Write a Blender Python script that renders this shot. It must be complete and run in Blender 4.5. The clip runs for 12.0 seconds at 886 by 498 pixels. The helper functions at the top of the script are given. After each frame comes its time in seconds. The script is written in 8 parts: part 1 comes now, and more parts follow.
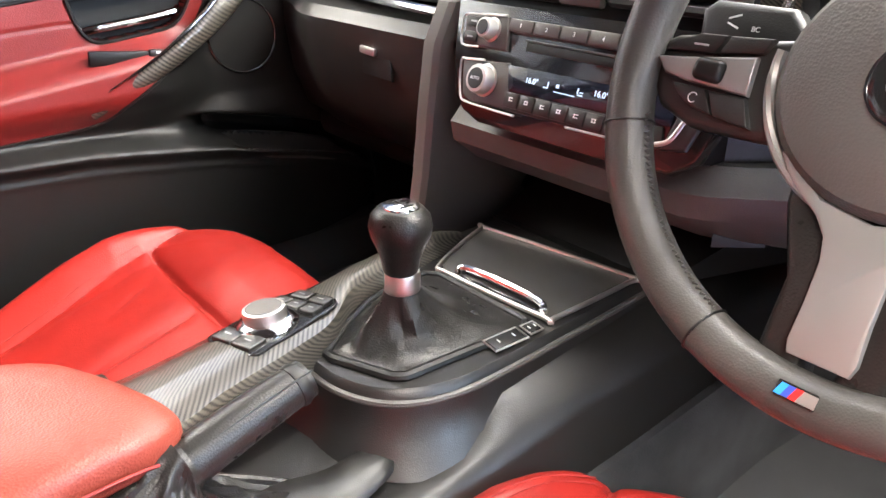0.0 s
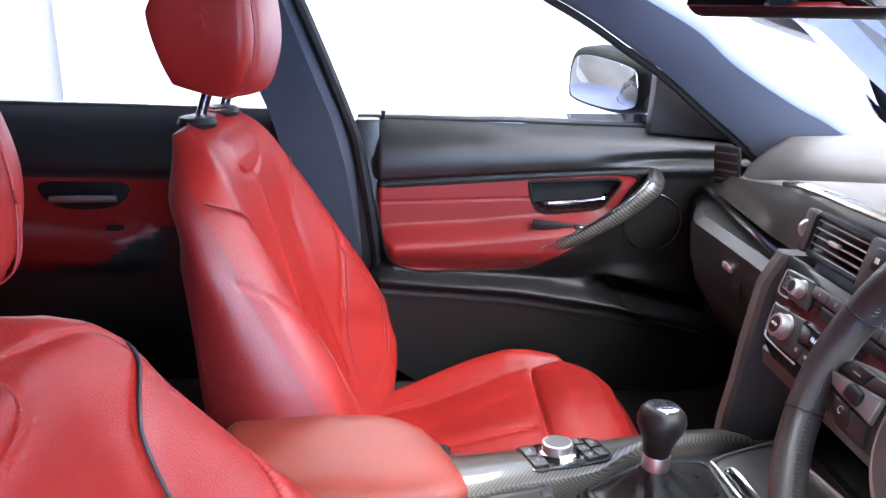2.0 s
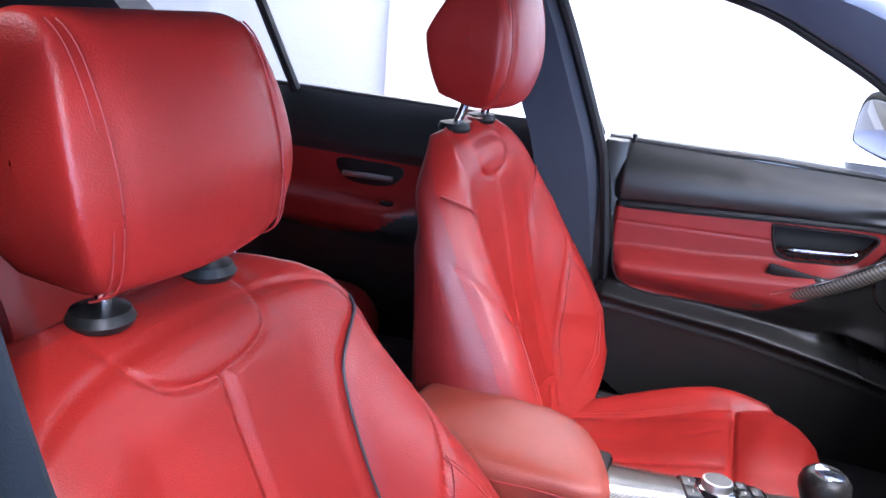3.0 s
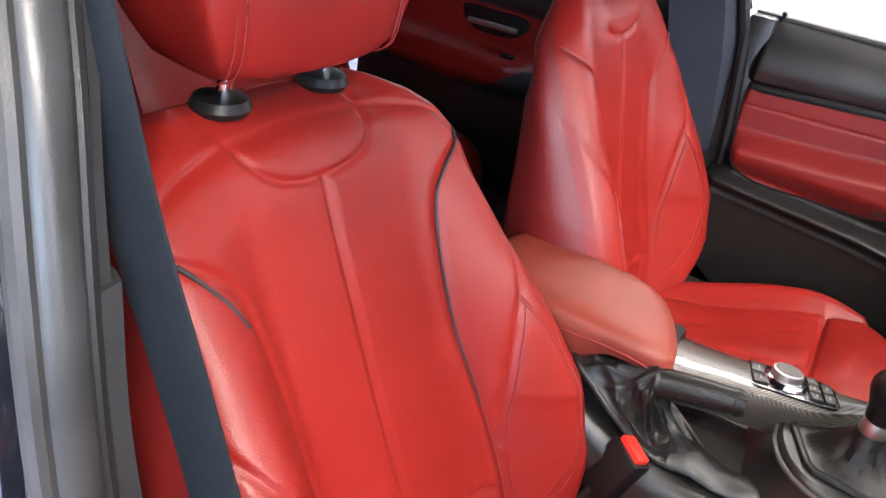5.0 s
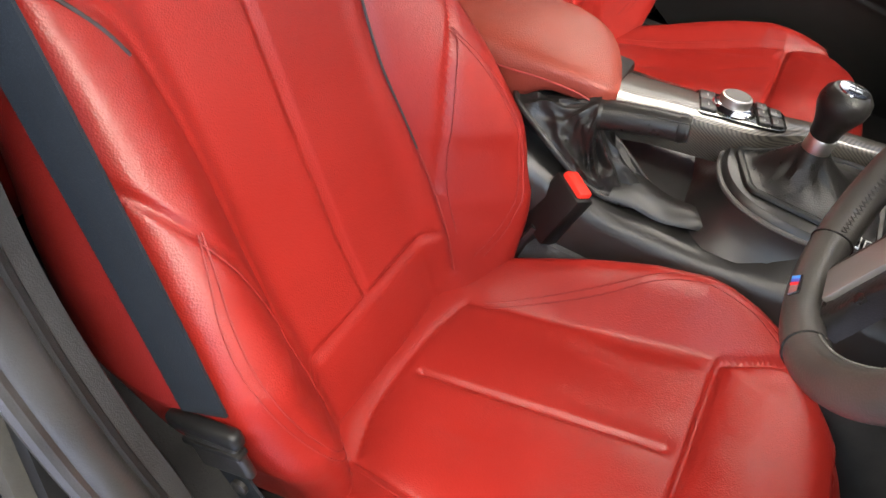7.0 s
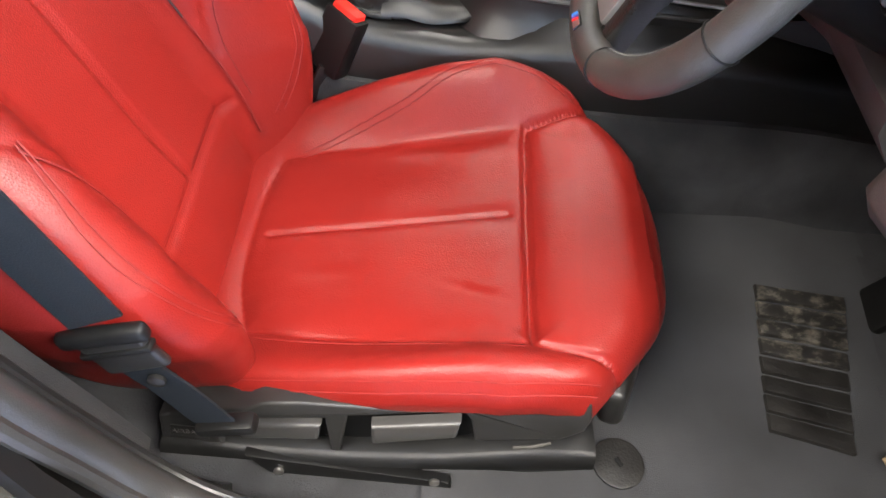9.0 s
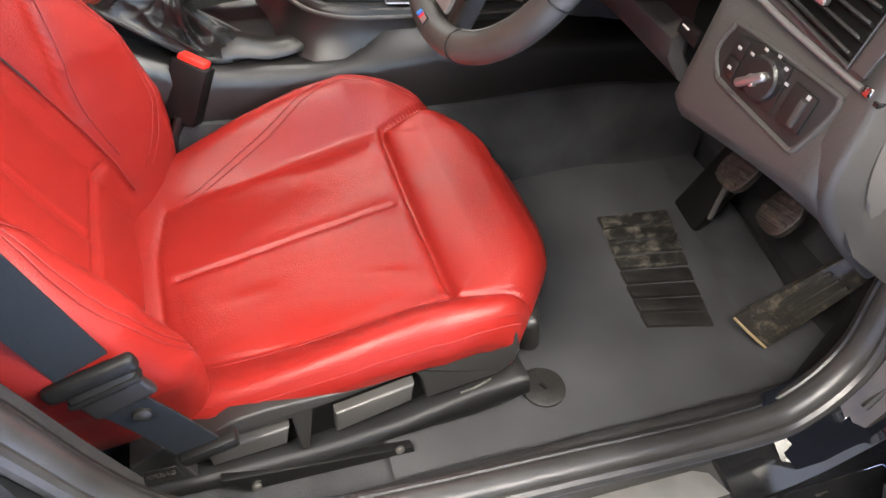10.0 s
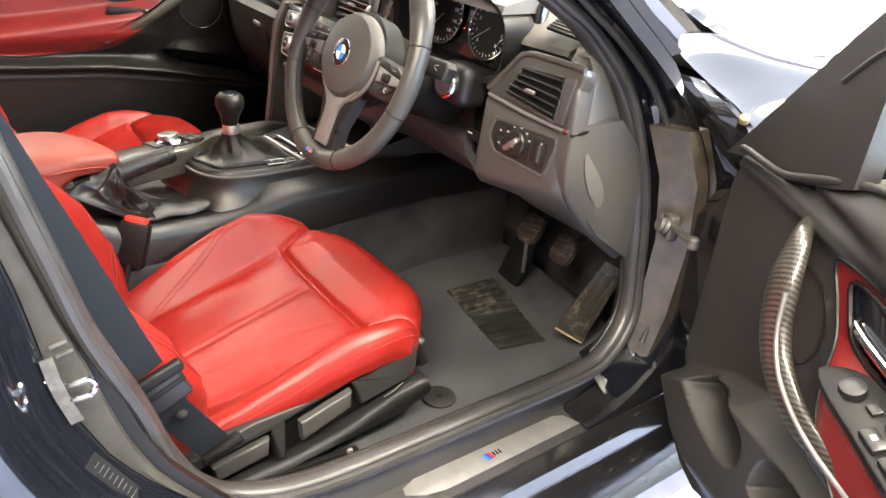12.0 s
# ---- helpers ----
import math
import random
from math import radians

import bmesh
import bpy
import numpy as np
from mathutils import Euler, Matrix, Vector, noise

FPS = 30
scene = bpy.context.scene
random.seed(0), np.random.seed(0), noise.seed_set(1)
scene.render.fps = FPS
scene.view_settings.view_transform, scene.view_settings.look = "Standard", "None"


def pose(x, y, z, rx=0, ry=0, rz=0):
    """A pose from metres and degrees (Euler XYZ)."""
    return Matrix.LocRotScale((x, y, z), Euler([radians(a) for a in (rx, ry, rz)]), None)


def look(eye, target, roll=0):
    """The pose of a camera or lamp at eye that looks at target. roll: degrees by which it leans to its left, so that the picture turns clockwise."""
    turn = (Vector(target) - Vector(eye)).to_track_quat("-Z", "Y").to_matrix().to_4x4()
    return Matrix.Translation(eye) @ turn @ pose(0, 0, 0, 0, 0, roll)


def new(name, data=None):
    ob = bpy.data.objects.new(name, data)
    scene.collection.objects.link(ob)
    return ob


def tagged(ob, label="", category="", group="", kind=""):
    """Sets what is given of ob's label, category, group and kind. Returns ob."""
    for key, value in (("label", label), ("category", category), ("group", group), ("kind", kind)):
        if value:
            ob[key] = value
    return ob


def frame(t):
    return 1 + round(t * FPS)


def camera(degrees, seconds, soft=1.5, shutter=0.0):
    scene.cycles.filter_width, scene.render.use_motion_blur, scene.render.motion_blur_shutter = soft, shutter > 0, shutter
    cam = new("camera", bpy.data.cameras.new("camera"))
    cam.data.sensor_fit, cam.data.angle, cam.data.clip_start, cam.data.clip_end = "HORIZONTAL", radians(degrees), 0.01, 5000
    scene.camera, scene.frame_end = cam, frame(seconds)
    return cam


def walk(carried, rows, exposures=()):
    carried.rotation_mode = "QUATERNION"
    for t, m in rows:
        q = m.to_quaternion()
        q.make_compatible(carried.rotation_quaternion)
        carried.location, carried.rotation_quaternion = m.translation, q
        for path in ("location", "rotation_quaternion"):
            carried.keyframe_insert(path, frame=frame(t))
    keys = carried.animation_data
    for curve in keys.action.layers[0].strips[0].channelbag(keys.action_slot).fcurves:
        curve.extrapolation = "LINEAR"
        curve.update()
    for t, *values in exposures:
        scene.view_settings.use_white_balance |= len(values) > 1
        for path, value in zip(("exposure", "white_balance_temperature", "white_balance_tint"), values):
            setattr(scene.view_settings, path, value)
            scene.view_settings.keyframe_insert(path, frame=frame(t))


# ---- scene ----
cam = camera(61.8, 12.0)
PATH = [
    (0, (0.486, 0.032, 0.997), (-0.906, 1.173, 0.124), -1.0),
    (0.5, (0.543, 0.034, 1.024), (-0.919, 1.104, 0.178), -0.7),
    (1, (0.603, 0.032, 1.067), (-0.971, 0.961, 0.255), -0.5),
    (1.5, (0.686, 0.048, 1.141), (-1.113, 0.569, 0.44), -0.1),
    (2, (0.767, 0.084, 1.18), (-1.141, 0.167, 0.583), 1.5),
    (2.5, (0.817, 0.158, 1.201), (-1.064, -0.192, 0.619), 2.7),
    (3, (0.858, 0.194, 1.223), (-0.929, -0.449, 0.593), 5.4),
    (3.2, (0.864, 0.204, 1.227), (-0.887, -0.508, 0.574), 6.4),
    (4.8, (0.88, 0.226, 1.208), (-0.686, -0.589, 0.267), 10.7),
    (5, (0.878, 0.225, 1.2), (-0.669, -0.574, 0.217), 11.1),
    (5.5, (0.872, 0.226, 1.185), (-0.628, -0.522, 0.094), 11.9),
    (6, (0.867, 0.234, 1.172), (-0.576, -0.451, -0.032), 12.0),
    (6.5, (0.862, 0.249, 1.156), (-0.519, -0.364, -0.154), 11.6),
    (7, (0.847, 0.278, 1.135), (-0.476, -0.239, -0.273), 10.9),
    (7.5, (0.845, 0.2915, 1.12), (-0.402, -0.138, -0.383), 9.85),
    (7.7, (0.846, 0.296, 1.12), (-0.374, -0.102, -0.412), 9.3),
    (9.3, (0.961, 0.213, 1.117), (-0.317, 0.486, -0.396), 11.1),
    (9.5, (0.984, 0.19, 1.127), (-0.309, 0.556, -0.354), 10.9),
    (10, (1.031, 0.124, 1.13), (-0.249, 0.741, -0.277), 10.2),
    (10.5, (1.088, 0.1, 1.132), (-0.15, 0.905, -0.217), 8.7),
    (11, (1.183, 0.052, 1.132), (-0.059, 0.989, -0.125), 7.6),
    (11.5, (1.298, -0.036, 1.147), (-0.028, 1.023, 0.088), 6.9),
    (12, (1.399, -0.15, 1.187), (0.007, 0.951, 0.265), 5.2),
]
walk(cam, [(t, look(eye, target, roll)) for t, eye, target, roll in PATH],
     exposures=[(0, 0.60, 6600, 9), (1, 0.34, 6500, 11), (1.5, 0.18, 6100, 12), (2, 0.0, 5700, 13), (3, -0.17, 5500, 17), (5, -0.36, 6600, 12), (7.5, -0.44, 6900, 9), (9.5, -0.2, 6500, 9), (10.5, -0.02, 6900, 9), (12, 0.08, 7300, 8)])

# ---- light ----
world = bpy.data.worlds.new("world")
scene.world = world
world.use_nodes = True
world.node_tree.nodes["Background"].inputs[0].default_value = (0.75, 0.85, 1.0, 1)
world.node_tree.nodes["Background"].inputs[1].default_value = 0.6
scene.view_settings.exposure = 0.0


def area_lamp(name, place, target, sx, sy, power, colour):
    d = bpy.data.lights.new(name, "AREA")
    d.shape, d.size, d.size_y, d.energy, d.color = "RECTANGLE", sx, sy, power, colour
    ob = new(name, d)
    ob.matrix_world = look(place, target)
    return ob


LAMP = 165
# The fifth has no fitting above it; added to brighten dash, console and cushions.
for lx, ly, lk in ((1.95, 2.2, 2.8), (1.95, -1.6, 2.2), (-2.3, 3.9, 0.9), (-2.3, -0.6, 1.0), (0.1, 1.9, 0.95)):
    area_lamp("overhead_area_light", (lx, ly, 2.93), (lx, ly, 0), 0.5, 2.6, LAMP * lk, (1.0, 0.93, 0.84))
# added bluish fill from the open door's side; the wall behind has no opening
area_lamp("side_fill_light", (4.9, 1.9, 1.70), (0.5, 0.1, 0.85), 5.0, 2.3, 800, (0.56, 0.74, 1.0))

# added low fill ahead of the car, for headrests and console; no doorway there
area_lamp("front_fill_light", (0.6, 5.40, 1.55), (0.3, 0.0, 1.1), 4.6, 1.9, 460, (0.80, 0.86, 1.0))

# ---- materials ----


def material(name, colour, rough=0.5, metal=0.0, coat=0.0, grain=0.0, grain_size=0.002, vary=0.12, vary_size=0.12,
             bump=0.0, cells=False, spec=0.5, sheen=0.0, rough_vary=0.08, coat_rough=0.04):
    """Principled surface with stains at one scale and grain at another."""
    m = bpy.data.materials.new(name)
    m.use_nodes = True
    nt = m.node_tree
    b = nt.nodes["Principled BSDF"]
    tc = nt.nodes.new("ShaderNodeTexCoord")
    big = nt.nodes.new("ShaderNodeTexNoise")
    big.inputs["Scale"].default_value, big.inputs["Detail"].default_value = 1 / vary_size, 5
    nt.links.new(tc.outputs["Object"], big.inputs["Vector"])
    mix = nt.nodes.new("ShaderNodeMix")
    mix.data_type, mix.blend_type = "RGBA", "MIX"
    ramp = nt.nodes.new("ShaderNodeMapRange")
    ramp.inputs[1].default_value, ramp.inputs[2].default_value = 0.32, 0.68
    nt.links.new(big.outputs[0], ramp.inputs[0])
    nt.links.new(ramp.outputs[0], mix.inputs[0])
    mix.inputs[6].default_value = tuple(c * (1 - vary) for c in colour) + (1,)
    mix.inputs[7].default_value = tuple(min(1, c * (1 + vary)) for c in colour) + (1,)
    nt.links.new(mix.outputs[2], b.inputs["Base Color"])
    rr = nt.nodes.new("ShaderNodeMapRange")
    rr.inputs[3].default_value, rr.inputs[4].default_value = max(0.02, rough - rough_vary), min(1, rough + rough_vary)
    n2 = nt.nodes.new("ShaderNodeTexNoise")
    n2.inputs["Scale"].default_value, n2.inputs["Detail"].default_value = 4 / vary_size, 3
    nt.links.new(tc.outputs["Object"], n2.inputs["Vector"])
    nt.links.new(n2.outputs[0], rr.inputs[0])
    nt.links.new(rr.outputs[0], b.inputs["Roughness"])
    b.inputs["Metallic"].default_value = metal
    b.inputs["Coat Weight"].default_value = coat
    b.inputs["Coat Roughness"].default_value = coat_rough
    b.inputs["Specular IOR Level"].default_value = spec
    b.inputs["Sheen Weight"].default_value = sheen
    if grain or bump:
        g = nt.nodes.new("ShaderNodeTexVoronoi" if cells else "ShaderNodeTexNoise")
        g.inputs["Scale"].default_value = 1 / grain_size
        nt.links.new(tc.outputs["Object"], g.inputs["Vector"])
        bp = nt.nodes.new("ShaderNodeBump")
        bp.inputs["Strength"].default_value = grain
        bp.inputs["Distance"].default_value = grain_size * 0.35
        nt.links.new(g.outputs[0], bp.inputs["Height"])
        last = bp
        if bump:
            w = nt.nodes.new("ShaderNodeBump")
            w.inputs["Strength"].default_value, w.inputs["Distance"].default_value = bump, 0.004
            nt.links.new(big.outputs[0], w.inputs["Height"])
            nt.links.new(bp.outputs[0], w.inputs["Normal"])
            last = w
        nt.links.new(last.outputs[0], b.inputs["Normal"])
    return m


def carbon_material(name, pitch=1.0):
    """Twill weave under clear lacquer."""
    m = bpy.data.materials.new(name)
    m.use_nodes = True
    nt = m.node_tree
    b = nt.nodes["Principled BSDF"]
    tc = nt.nodes.new("ShaderNodeTexCoord")
    mp = nt.nodes.new("ShaderNodeMapping")
    mp.inputs["Rotation"].default_value = (radians(32), radians(28), radians(40))
    nt.links.new(tc.outputs["Object"], mp.inputs["Vector"])
    ck = nt.nodes.new("ShaderNodeTexChecker")
    ck.inputs["Scale"].default_value = 560 * pitch
    nt.links.new(mp.outputs[0], ck.inputs["Vector"])
    wv = nt.nodes.new("ShaderNodeTexWave")
    wv.inputs["Scale"].default_value, wv.inputs["Distortion"].default_value = 150 * pitch, 0.15
    wv.bands_direction = "DIAGONAL"
    nt.links.new(mp.outputs[0], wv.inputs["Vector"])
    mul = nt.nodes.new("ShaderNodeMath")
    mul.operation = "MULTIPLY_ADD"
    nt.links.new(ck.outputs["Fac"], mul.inputs[0])
    mul.inputs[1].default_value = 0.25
    nt.links.new(wv.outputs["Fac"], mul.inputs[2])
    mix = nt.nodes.new("ShaderNodeMix")
    mix.data_type = "RGBA"
    nt.links.new(mul.outputs[0], mix.inputs[0])
    mix.inputs[6].default_value = (0.008, 0.0075, 0.007, 1)
    mix.inputs[7].default_value = (0.095, 0.086, 0.072, 1)
    nt.links.new(mix.outputs[2], b.inputs["Base Color"])
    b.inputs["Roughness"].default_value = 0.36
    b.inputs["Metallic"].default_value = 0.35
    b.inputs["Coat Weight"].default_value = 1.0
    b.inputs["Coat Roughness"].default_value = 0.05
    return m


def glow_material(name, colour, strength):
    m = bpy.data.materials.new(name)
    m.use_nodes = True
    b = m.node_tree.nodes["Principled BSDF"]
    b.inputs["Base Color"].default_value = (0.01, 0.01, 0.01, 1)
    b.inputs["Emission Color"].default_value = (*colour, 1)
    b.inputs["Emission Strength"].default_value = strength
    b.inputs["Roughness"].default_value = 0.25
    return m


def glass_material(name, tint=(0.93, 0.96, 0.95)):
    m = bpy.data.materials.new(name)
    m.use_nodes = True
    b = m.node_tree.nodes["Principled BSDF"]
    b.inputs["Base Color"].default_value = (*tint, 1)
    b.inputs["Transmission Weight"].default_value = 1
    b.inputs["Roughness"].default_value = 0.0
    b.inputs["IOR"].default_value = 1.3
    return m


RED = material("red leather", (0.212, 0.0118, 0.0088), 0.36, grain=0.38, grain_size=0.0018, vary=0.05, vary_size=0.10, bump=0.05, cells=True, spec=0.36)
WORN_RED = material("rubbed red leather", (0.170, 0.028, 0.017), 0.44, grain=0.5, grain_size=0.0018, vary=0.08, vary_size=0.10, cells=True, spec=0.36)
GREY_MARK = material("dim grey marking", (0.35, 0.35, 0.35), 0.5, vary=0.03)
RED_SEAM = material("red seam thread", (0.20, 0.010, 0.008), 0.6, grain=0.3, grain_size=0.001, vary=0.1, vary_size=0.01)
RED_VINYL = material("red vinyl", (0.150, 0.0098, 0.0088), 0.42, grain=0.3, grain_size=0.0018, vary=0.05, vary_size=0.10, cells=True)
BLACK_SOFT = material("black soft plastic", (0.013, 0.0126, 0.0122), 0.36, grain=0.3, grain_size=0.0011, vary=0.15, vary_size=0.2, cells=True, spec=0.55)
# Lit copy of the black plastics: light on the driver's door is in the colour.
LIT_DOOR_SOFT = material("lit black door trim plastic", (0.027, 0.0255, 0.024), 0.48, grain=0.3, grain_size=0.0013, vary=0.12, vary_size=0.2, cells=True, spec=0.45)
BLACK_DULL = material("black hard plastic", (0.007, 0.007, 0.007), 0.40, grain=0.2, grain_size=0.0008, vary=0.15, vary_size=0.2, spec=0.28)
GREY_SOFT = material("charcoal dash plastic", (0.056, 0.053, 0.050), 0.46, grain=0.35, grain_size=0.0016, vary=0.12, vary_size=0.2, cells=True)
BLACK_LEATHER = material("black leather", (0.012, 0.0114, 0.011), 0.30, grain=0.4, grain_size=0.0016, vary=0.2, vary_size=0.06, bump=0.15, cells=True, spec=0.32)
# Lighter than the black leather of the levers and gaiters.
WHEEL_LEATHER = material("lighter black wheel leather", (0.046, 0.0435, 0.040), 0.35, grain=0.25, grain_size=0.0015, vary=0.2, vary_size=0.06, cells=True, spec=0.5)
PIPING = material("black piping", (0.02, 0.02, 0.022), 0.5, grain=0.2, grain_size=0.001)
GLOSS_BLACK = material("piano black", (0.012, 0.012, 0.012), 0.16, coat=0.5, vary=0.1, rough_vary=0.03)
PAINT = material("black car paint", (0.006, 0.007, 0.010), 0.10, coat=1.0, vary=0.15, rough_vary=0.04)
PAINT_IN = material("black inner body paint", (0.014, 0.0135, 0.013), 0.34, coat=0.12, spec=0.3, vary=0.25, vary_size=0.05, rough_vary=0.10)
RUBBER = material("black rubber seal", (0.032, 0.031, 0.030), 0.33, grain=0.25, grain_size=0.002, vary=0.25, vary_size=0.08)
CARPET = material("black carpet", (0.042, 0.0424, 0.045), 0.95, grain=1.0, grain_size=0.0022, vary=0.35, vary_size=0.09, bump=0.3, spec=0.2)
MAT_CLOTH = material("grey-black needle felt mat", (0.046, 0.0465, 0.049), 0.93, grain=0.8, grain_size=0.0014, vary=0.18, vary_size=0.12, spec=0.2)
MAT_PAD = material("ribbed black rubber heel pad", (0.016, 0.015, 0.014), 0.45, grain=0.5, grain_size=0.003, vary=0.5, vary_size=0.05)
TAN_RUBBER = material("tan rubber", (0.26, 0.19, 0.11), 0.6, grain=0.3, grain_size=0.002, vary=0.1)
SHUT_FACE = material("dull jamb undercoat", (0.036, 0.034, 0.029), 0.55, grain=0.3, grain_size=0.002, vary=0.25, vary_size=0.03, spec=0.2)
ZINC = material("weathered zinc", (0.10, 0.096, 0.088), 0.5, metal=0.4, grain=0.3, grain_size=0.002, vary=0.3, vary_size=0.012)
SEAT_TRIM = material("grained black seat plastic", (0.020, 0.0195, 0.019), 0.42, grain=0.2, grain_size=0.001, vary=0.12, cells=True, spec=0.5)
LEVER = material("satin grey-black lever plastic", (0.048, 0.046, 0.044), 0.34, grain=0.2, grain_size=0.001, vary=0.1, spec=0.6)
MIRROR_BLACK = material("black mirror shell", (0.003, 0.003, 0.003), 0.5, vary=0.1, spec=0.12)
PRINT_GREY = material("faded grey print", (0.07, 0.07, 0.07), 0.6, vary=0.3, vary_size=0.004)
PILLAR_GREY = material("dark grey pillar plastic", (0.019, 0.0187, 0.0187), 0.55, grain=0.4, grain_size=0.0014, vary=0.1, cells=True)
CLOTH = material("grey-blue pillar cloth", (0.031, 0.043, 0.078), 0.9, grain=0.5, grain_size=0.0012, vary=0.08, sheen=0.3)
HEADLINER = material("charcoal headliner cloth", (0.05, 0.05, 0.055), 0.95, grain=0.5, grain_size=0.0015)
BELT = material("dark woven belt webbing", (0.008, 0.0105, 0.014), 0.7, spec=0.25, grain=0.7, grain_size=0.0016, vary=0.1)
SILVER = material("satin aluminium", (0.60, 0.58, 0.55), 0.40, metal=1.0, grain=0.1, grain_size=0.001, vary=0.05)
CHROME = material("chrome", (0.80, 0.79, 0.77), 0.10, metal=1.0, vary=0.03, rough_vary=0.04)
# Lighter copy of the charcoal plastic, with windscreen light in its colour.
DASH_LIT = material("lit charcoal dash plastic", (0.092, 0.087, 0.081), 0.50, grain=0.35, grain_size=0.0016, vary=0.10, vary_size=0.2, cells=True)
SPOKE = material("satin gunmetal", (0.22, 0.215, 0.21), 0.36, metal=0.45, grain=0.1, grain_size=0.001, vary=0.05)
# Black jamb paint; its patchy tan reflection is put into the base colour.
TAN_REFLECTION = material("jamb paint with tan reflection", (0.050, 0.041, 0.030), 0.34, coat=0.1, vary=0.45, vary_size=0.035, rough_vary=0.1)
GREY_GLOSS = material("lacquered charcoal trim", (0.050, 0.048, 0.045), 0.22, coat=0.5, vary=0.1)
NAVY_CLOTH = material("dark navy pillar cloth", (0.014, 0.018, 0.030), 0.85, grain=0.5, grain_size=0.0012, vary=0.08, sheen=0.15)
SILL_PLASTIC = material("grained sill plastic", (0.042, 0.041, 0.040), 0.5, grain=0.5, grain_size=0.0016, vary=0.2, vary_size=0.08, cells=True)
# Pale metallic colour paints the bright reflection on glossy dash trim.
GLOSS_SHINE = material("gloss trim with painted reflection", (0.55, 0.51, 0.45), 0.18, metal=0.85, coat=0.6, vary=0.06)
PEDAL_METAL = material("worn pedal rubber", (0.024, 0.022, 0.019), 0.6, grain=0.9, grain_size=0.004, vary=0.5, vary_size=0.02)
def dusty_material(name, colour, dust, amount, rough, stretch=0.5):
    """Gloss paint with smeared dust and scuffs."""
    m = material(name, colour, rough, coat=0.6, vary=0.2, vary_size=0.05, coat_rough=0.12)
    nt = m.node_tree
    b = nt.nodes["Principled BSDF"]
    old = b.inputs["Base Color"].links[0].from_socket
    tc = nt.nodes.new("ShaderNodeTexCoord")
    mp = nt.nodes.new("ShaderNodeMapping")
    mp.inputs["Scale"].default_value = (2.2, stretch, 2.2)
    mp.inputs["Rotation"].default_value = (0.3, 0.0, 0.5)
    n = nt.nodes.new("ShaderNodeTexNoise")
    n.inputs["Scale"].default_value, n.inputs["Detail"].default_value, n.inputs["Roughness"].default_value = 34, 8, 0.68
    r = nt.nodes.new("ShaderNodeMapRange")
    r.inputs[1].default_value, r.inputs[2].default_value = 0.56 - amount, 0.78 - amount
    mix = nt.nodes.new("ShaderNodeMix")
    mix.data_type = "RGBA"
    nt.links.new(tc.outputs["Object"], mp.inputs["Vector"])
    nt.links.new(mp.outputs[0], n.inputs["Vector"])
    nt.links.new(n.outputs[0], r.inputs[0])
    nt.links.new(r.outputs[0], mix.inputs[0])
    nt.links.new(old, mix.inputs[6])
    mix.inputs[7].default_value = (*dust, 1)
    nt.links.new(mix.outputs[2], b.inputs["Base Color"])
    return m


SCUFFED = dusty_material("scuffed black paint", (0.012, 0.012, 0.013), (0.15, 0.137, 0.117), -0.05, 0.10)
PEDAL_DUST = dusty_material("dusty pedal rubber", (0.022, 0.020, 0.017), (0.14, 0.12, 0.09), 0.05, 0.5, 2.0)
HEEL_DUST = dusty_material("muddied heel pad rubber", (0.016, 0.015, 0.014), (0.15, 0.135, 0.11), 0.07, 0.5, 1.4)
CARBON = carbon_material("carbon fibre trim")
CARBON_RIB = carbon_material("coarse carbon fibre twill", 0.42)
GLASS = glass_material("window glass")
RED_PLASTIC = material("red plastic button", (0.75, 0.03, 0.02), 0.35, vary=0.04)
WHITE_MARK = material("white marking", (0.75, 0.75, 0.75), 0.5, vary=0.03)
BLUE_MARK = material("blue enamel", (0.03, 0.22, 0.62), 0.25, vary=0.03)
NAVY_MARK = material("dark blue enamel", (0.03, 0.05, 0.30), 0.3, vary=0.03)
RED_MARK = material("red enamel", (0.65, 0.02, 0.02), 0.3, vary=0.03)
WALL_WHITE = material("white painted wall", (0.82, 0.82, 0.80), 0.8, grain=0.3, grain_size=0.02, vary=0.03, vary_size=0.8)
WALL_GREY = material("pale grey wall panel", (0.44, 0.45, 0.46), 0.8, grain=0.3, grain_size=0.02, vary=0.04, vary_size=0.8)
# For the unseen east and south walls, toned down to cut their bounce light.
WALL_DARK = material("grey-beige wall lining", (0.33, 0.305, 0.265), 0.8, grain=0.3, grain_size=0.02, vary=0.15, vary_size=0.8)
WALL_BEIGE = material("beige wall column", (0.55, 0.50, 0.40), 0.8, grain=0.3, grain_size=0.02, vary=0.04)
FLOOR_BLUE = material("blue-grey painted concrete", (0.30, 0.34, 0.53), 0.35, grain=0.5, grain_size=0.01, vary=0.22, vary_size=0.12, coat=0.2)
LAMP_GLOW = glow_material("lamp diffuser", (1.0, 0.97, 0.93), 6.0)
DIGITS = glow_material("display digits", (0.62, 0.75, 1.0), 1.2)
DISPLAY = material("dark display glass", (0.010, 0.012, 0.020), 0.10, coat=0.4, vary=0.05)
TELLTALE = glow_material("red warning lamp", (1.0, 0.05, 0.02), 2.0)


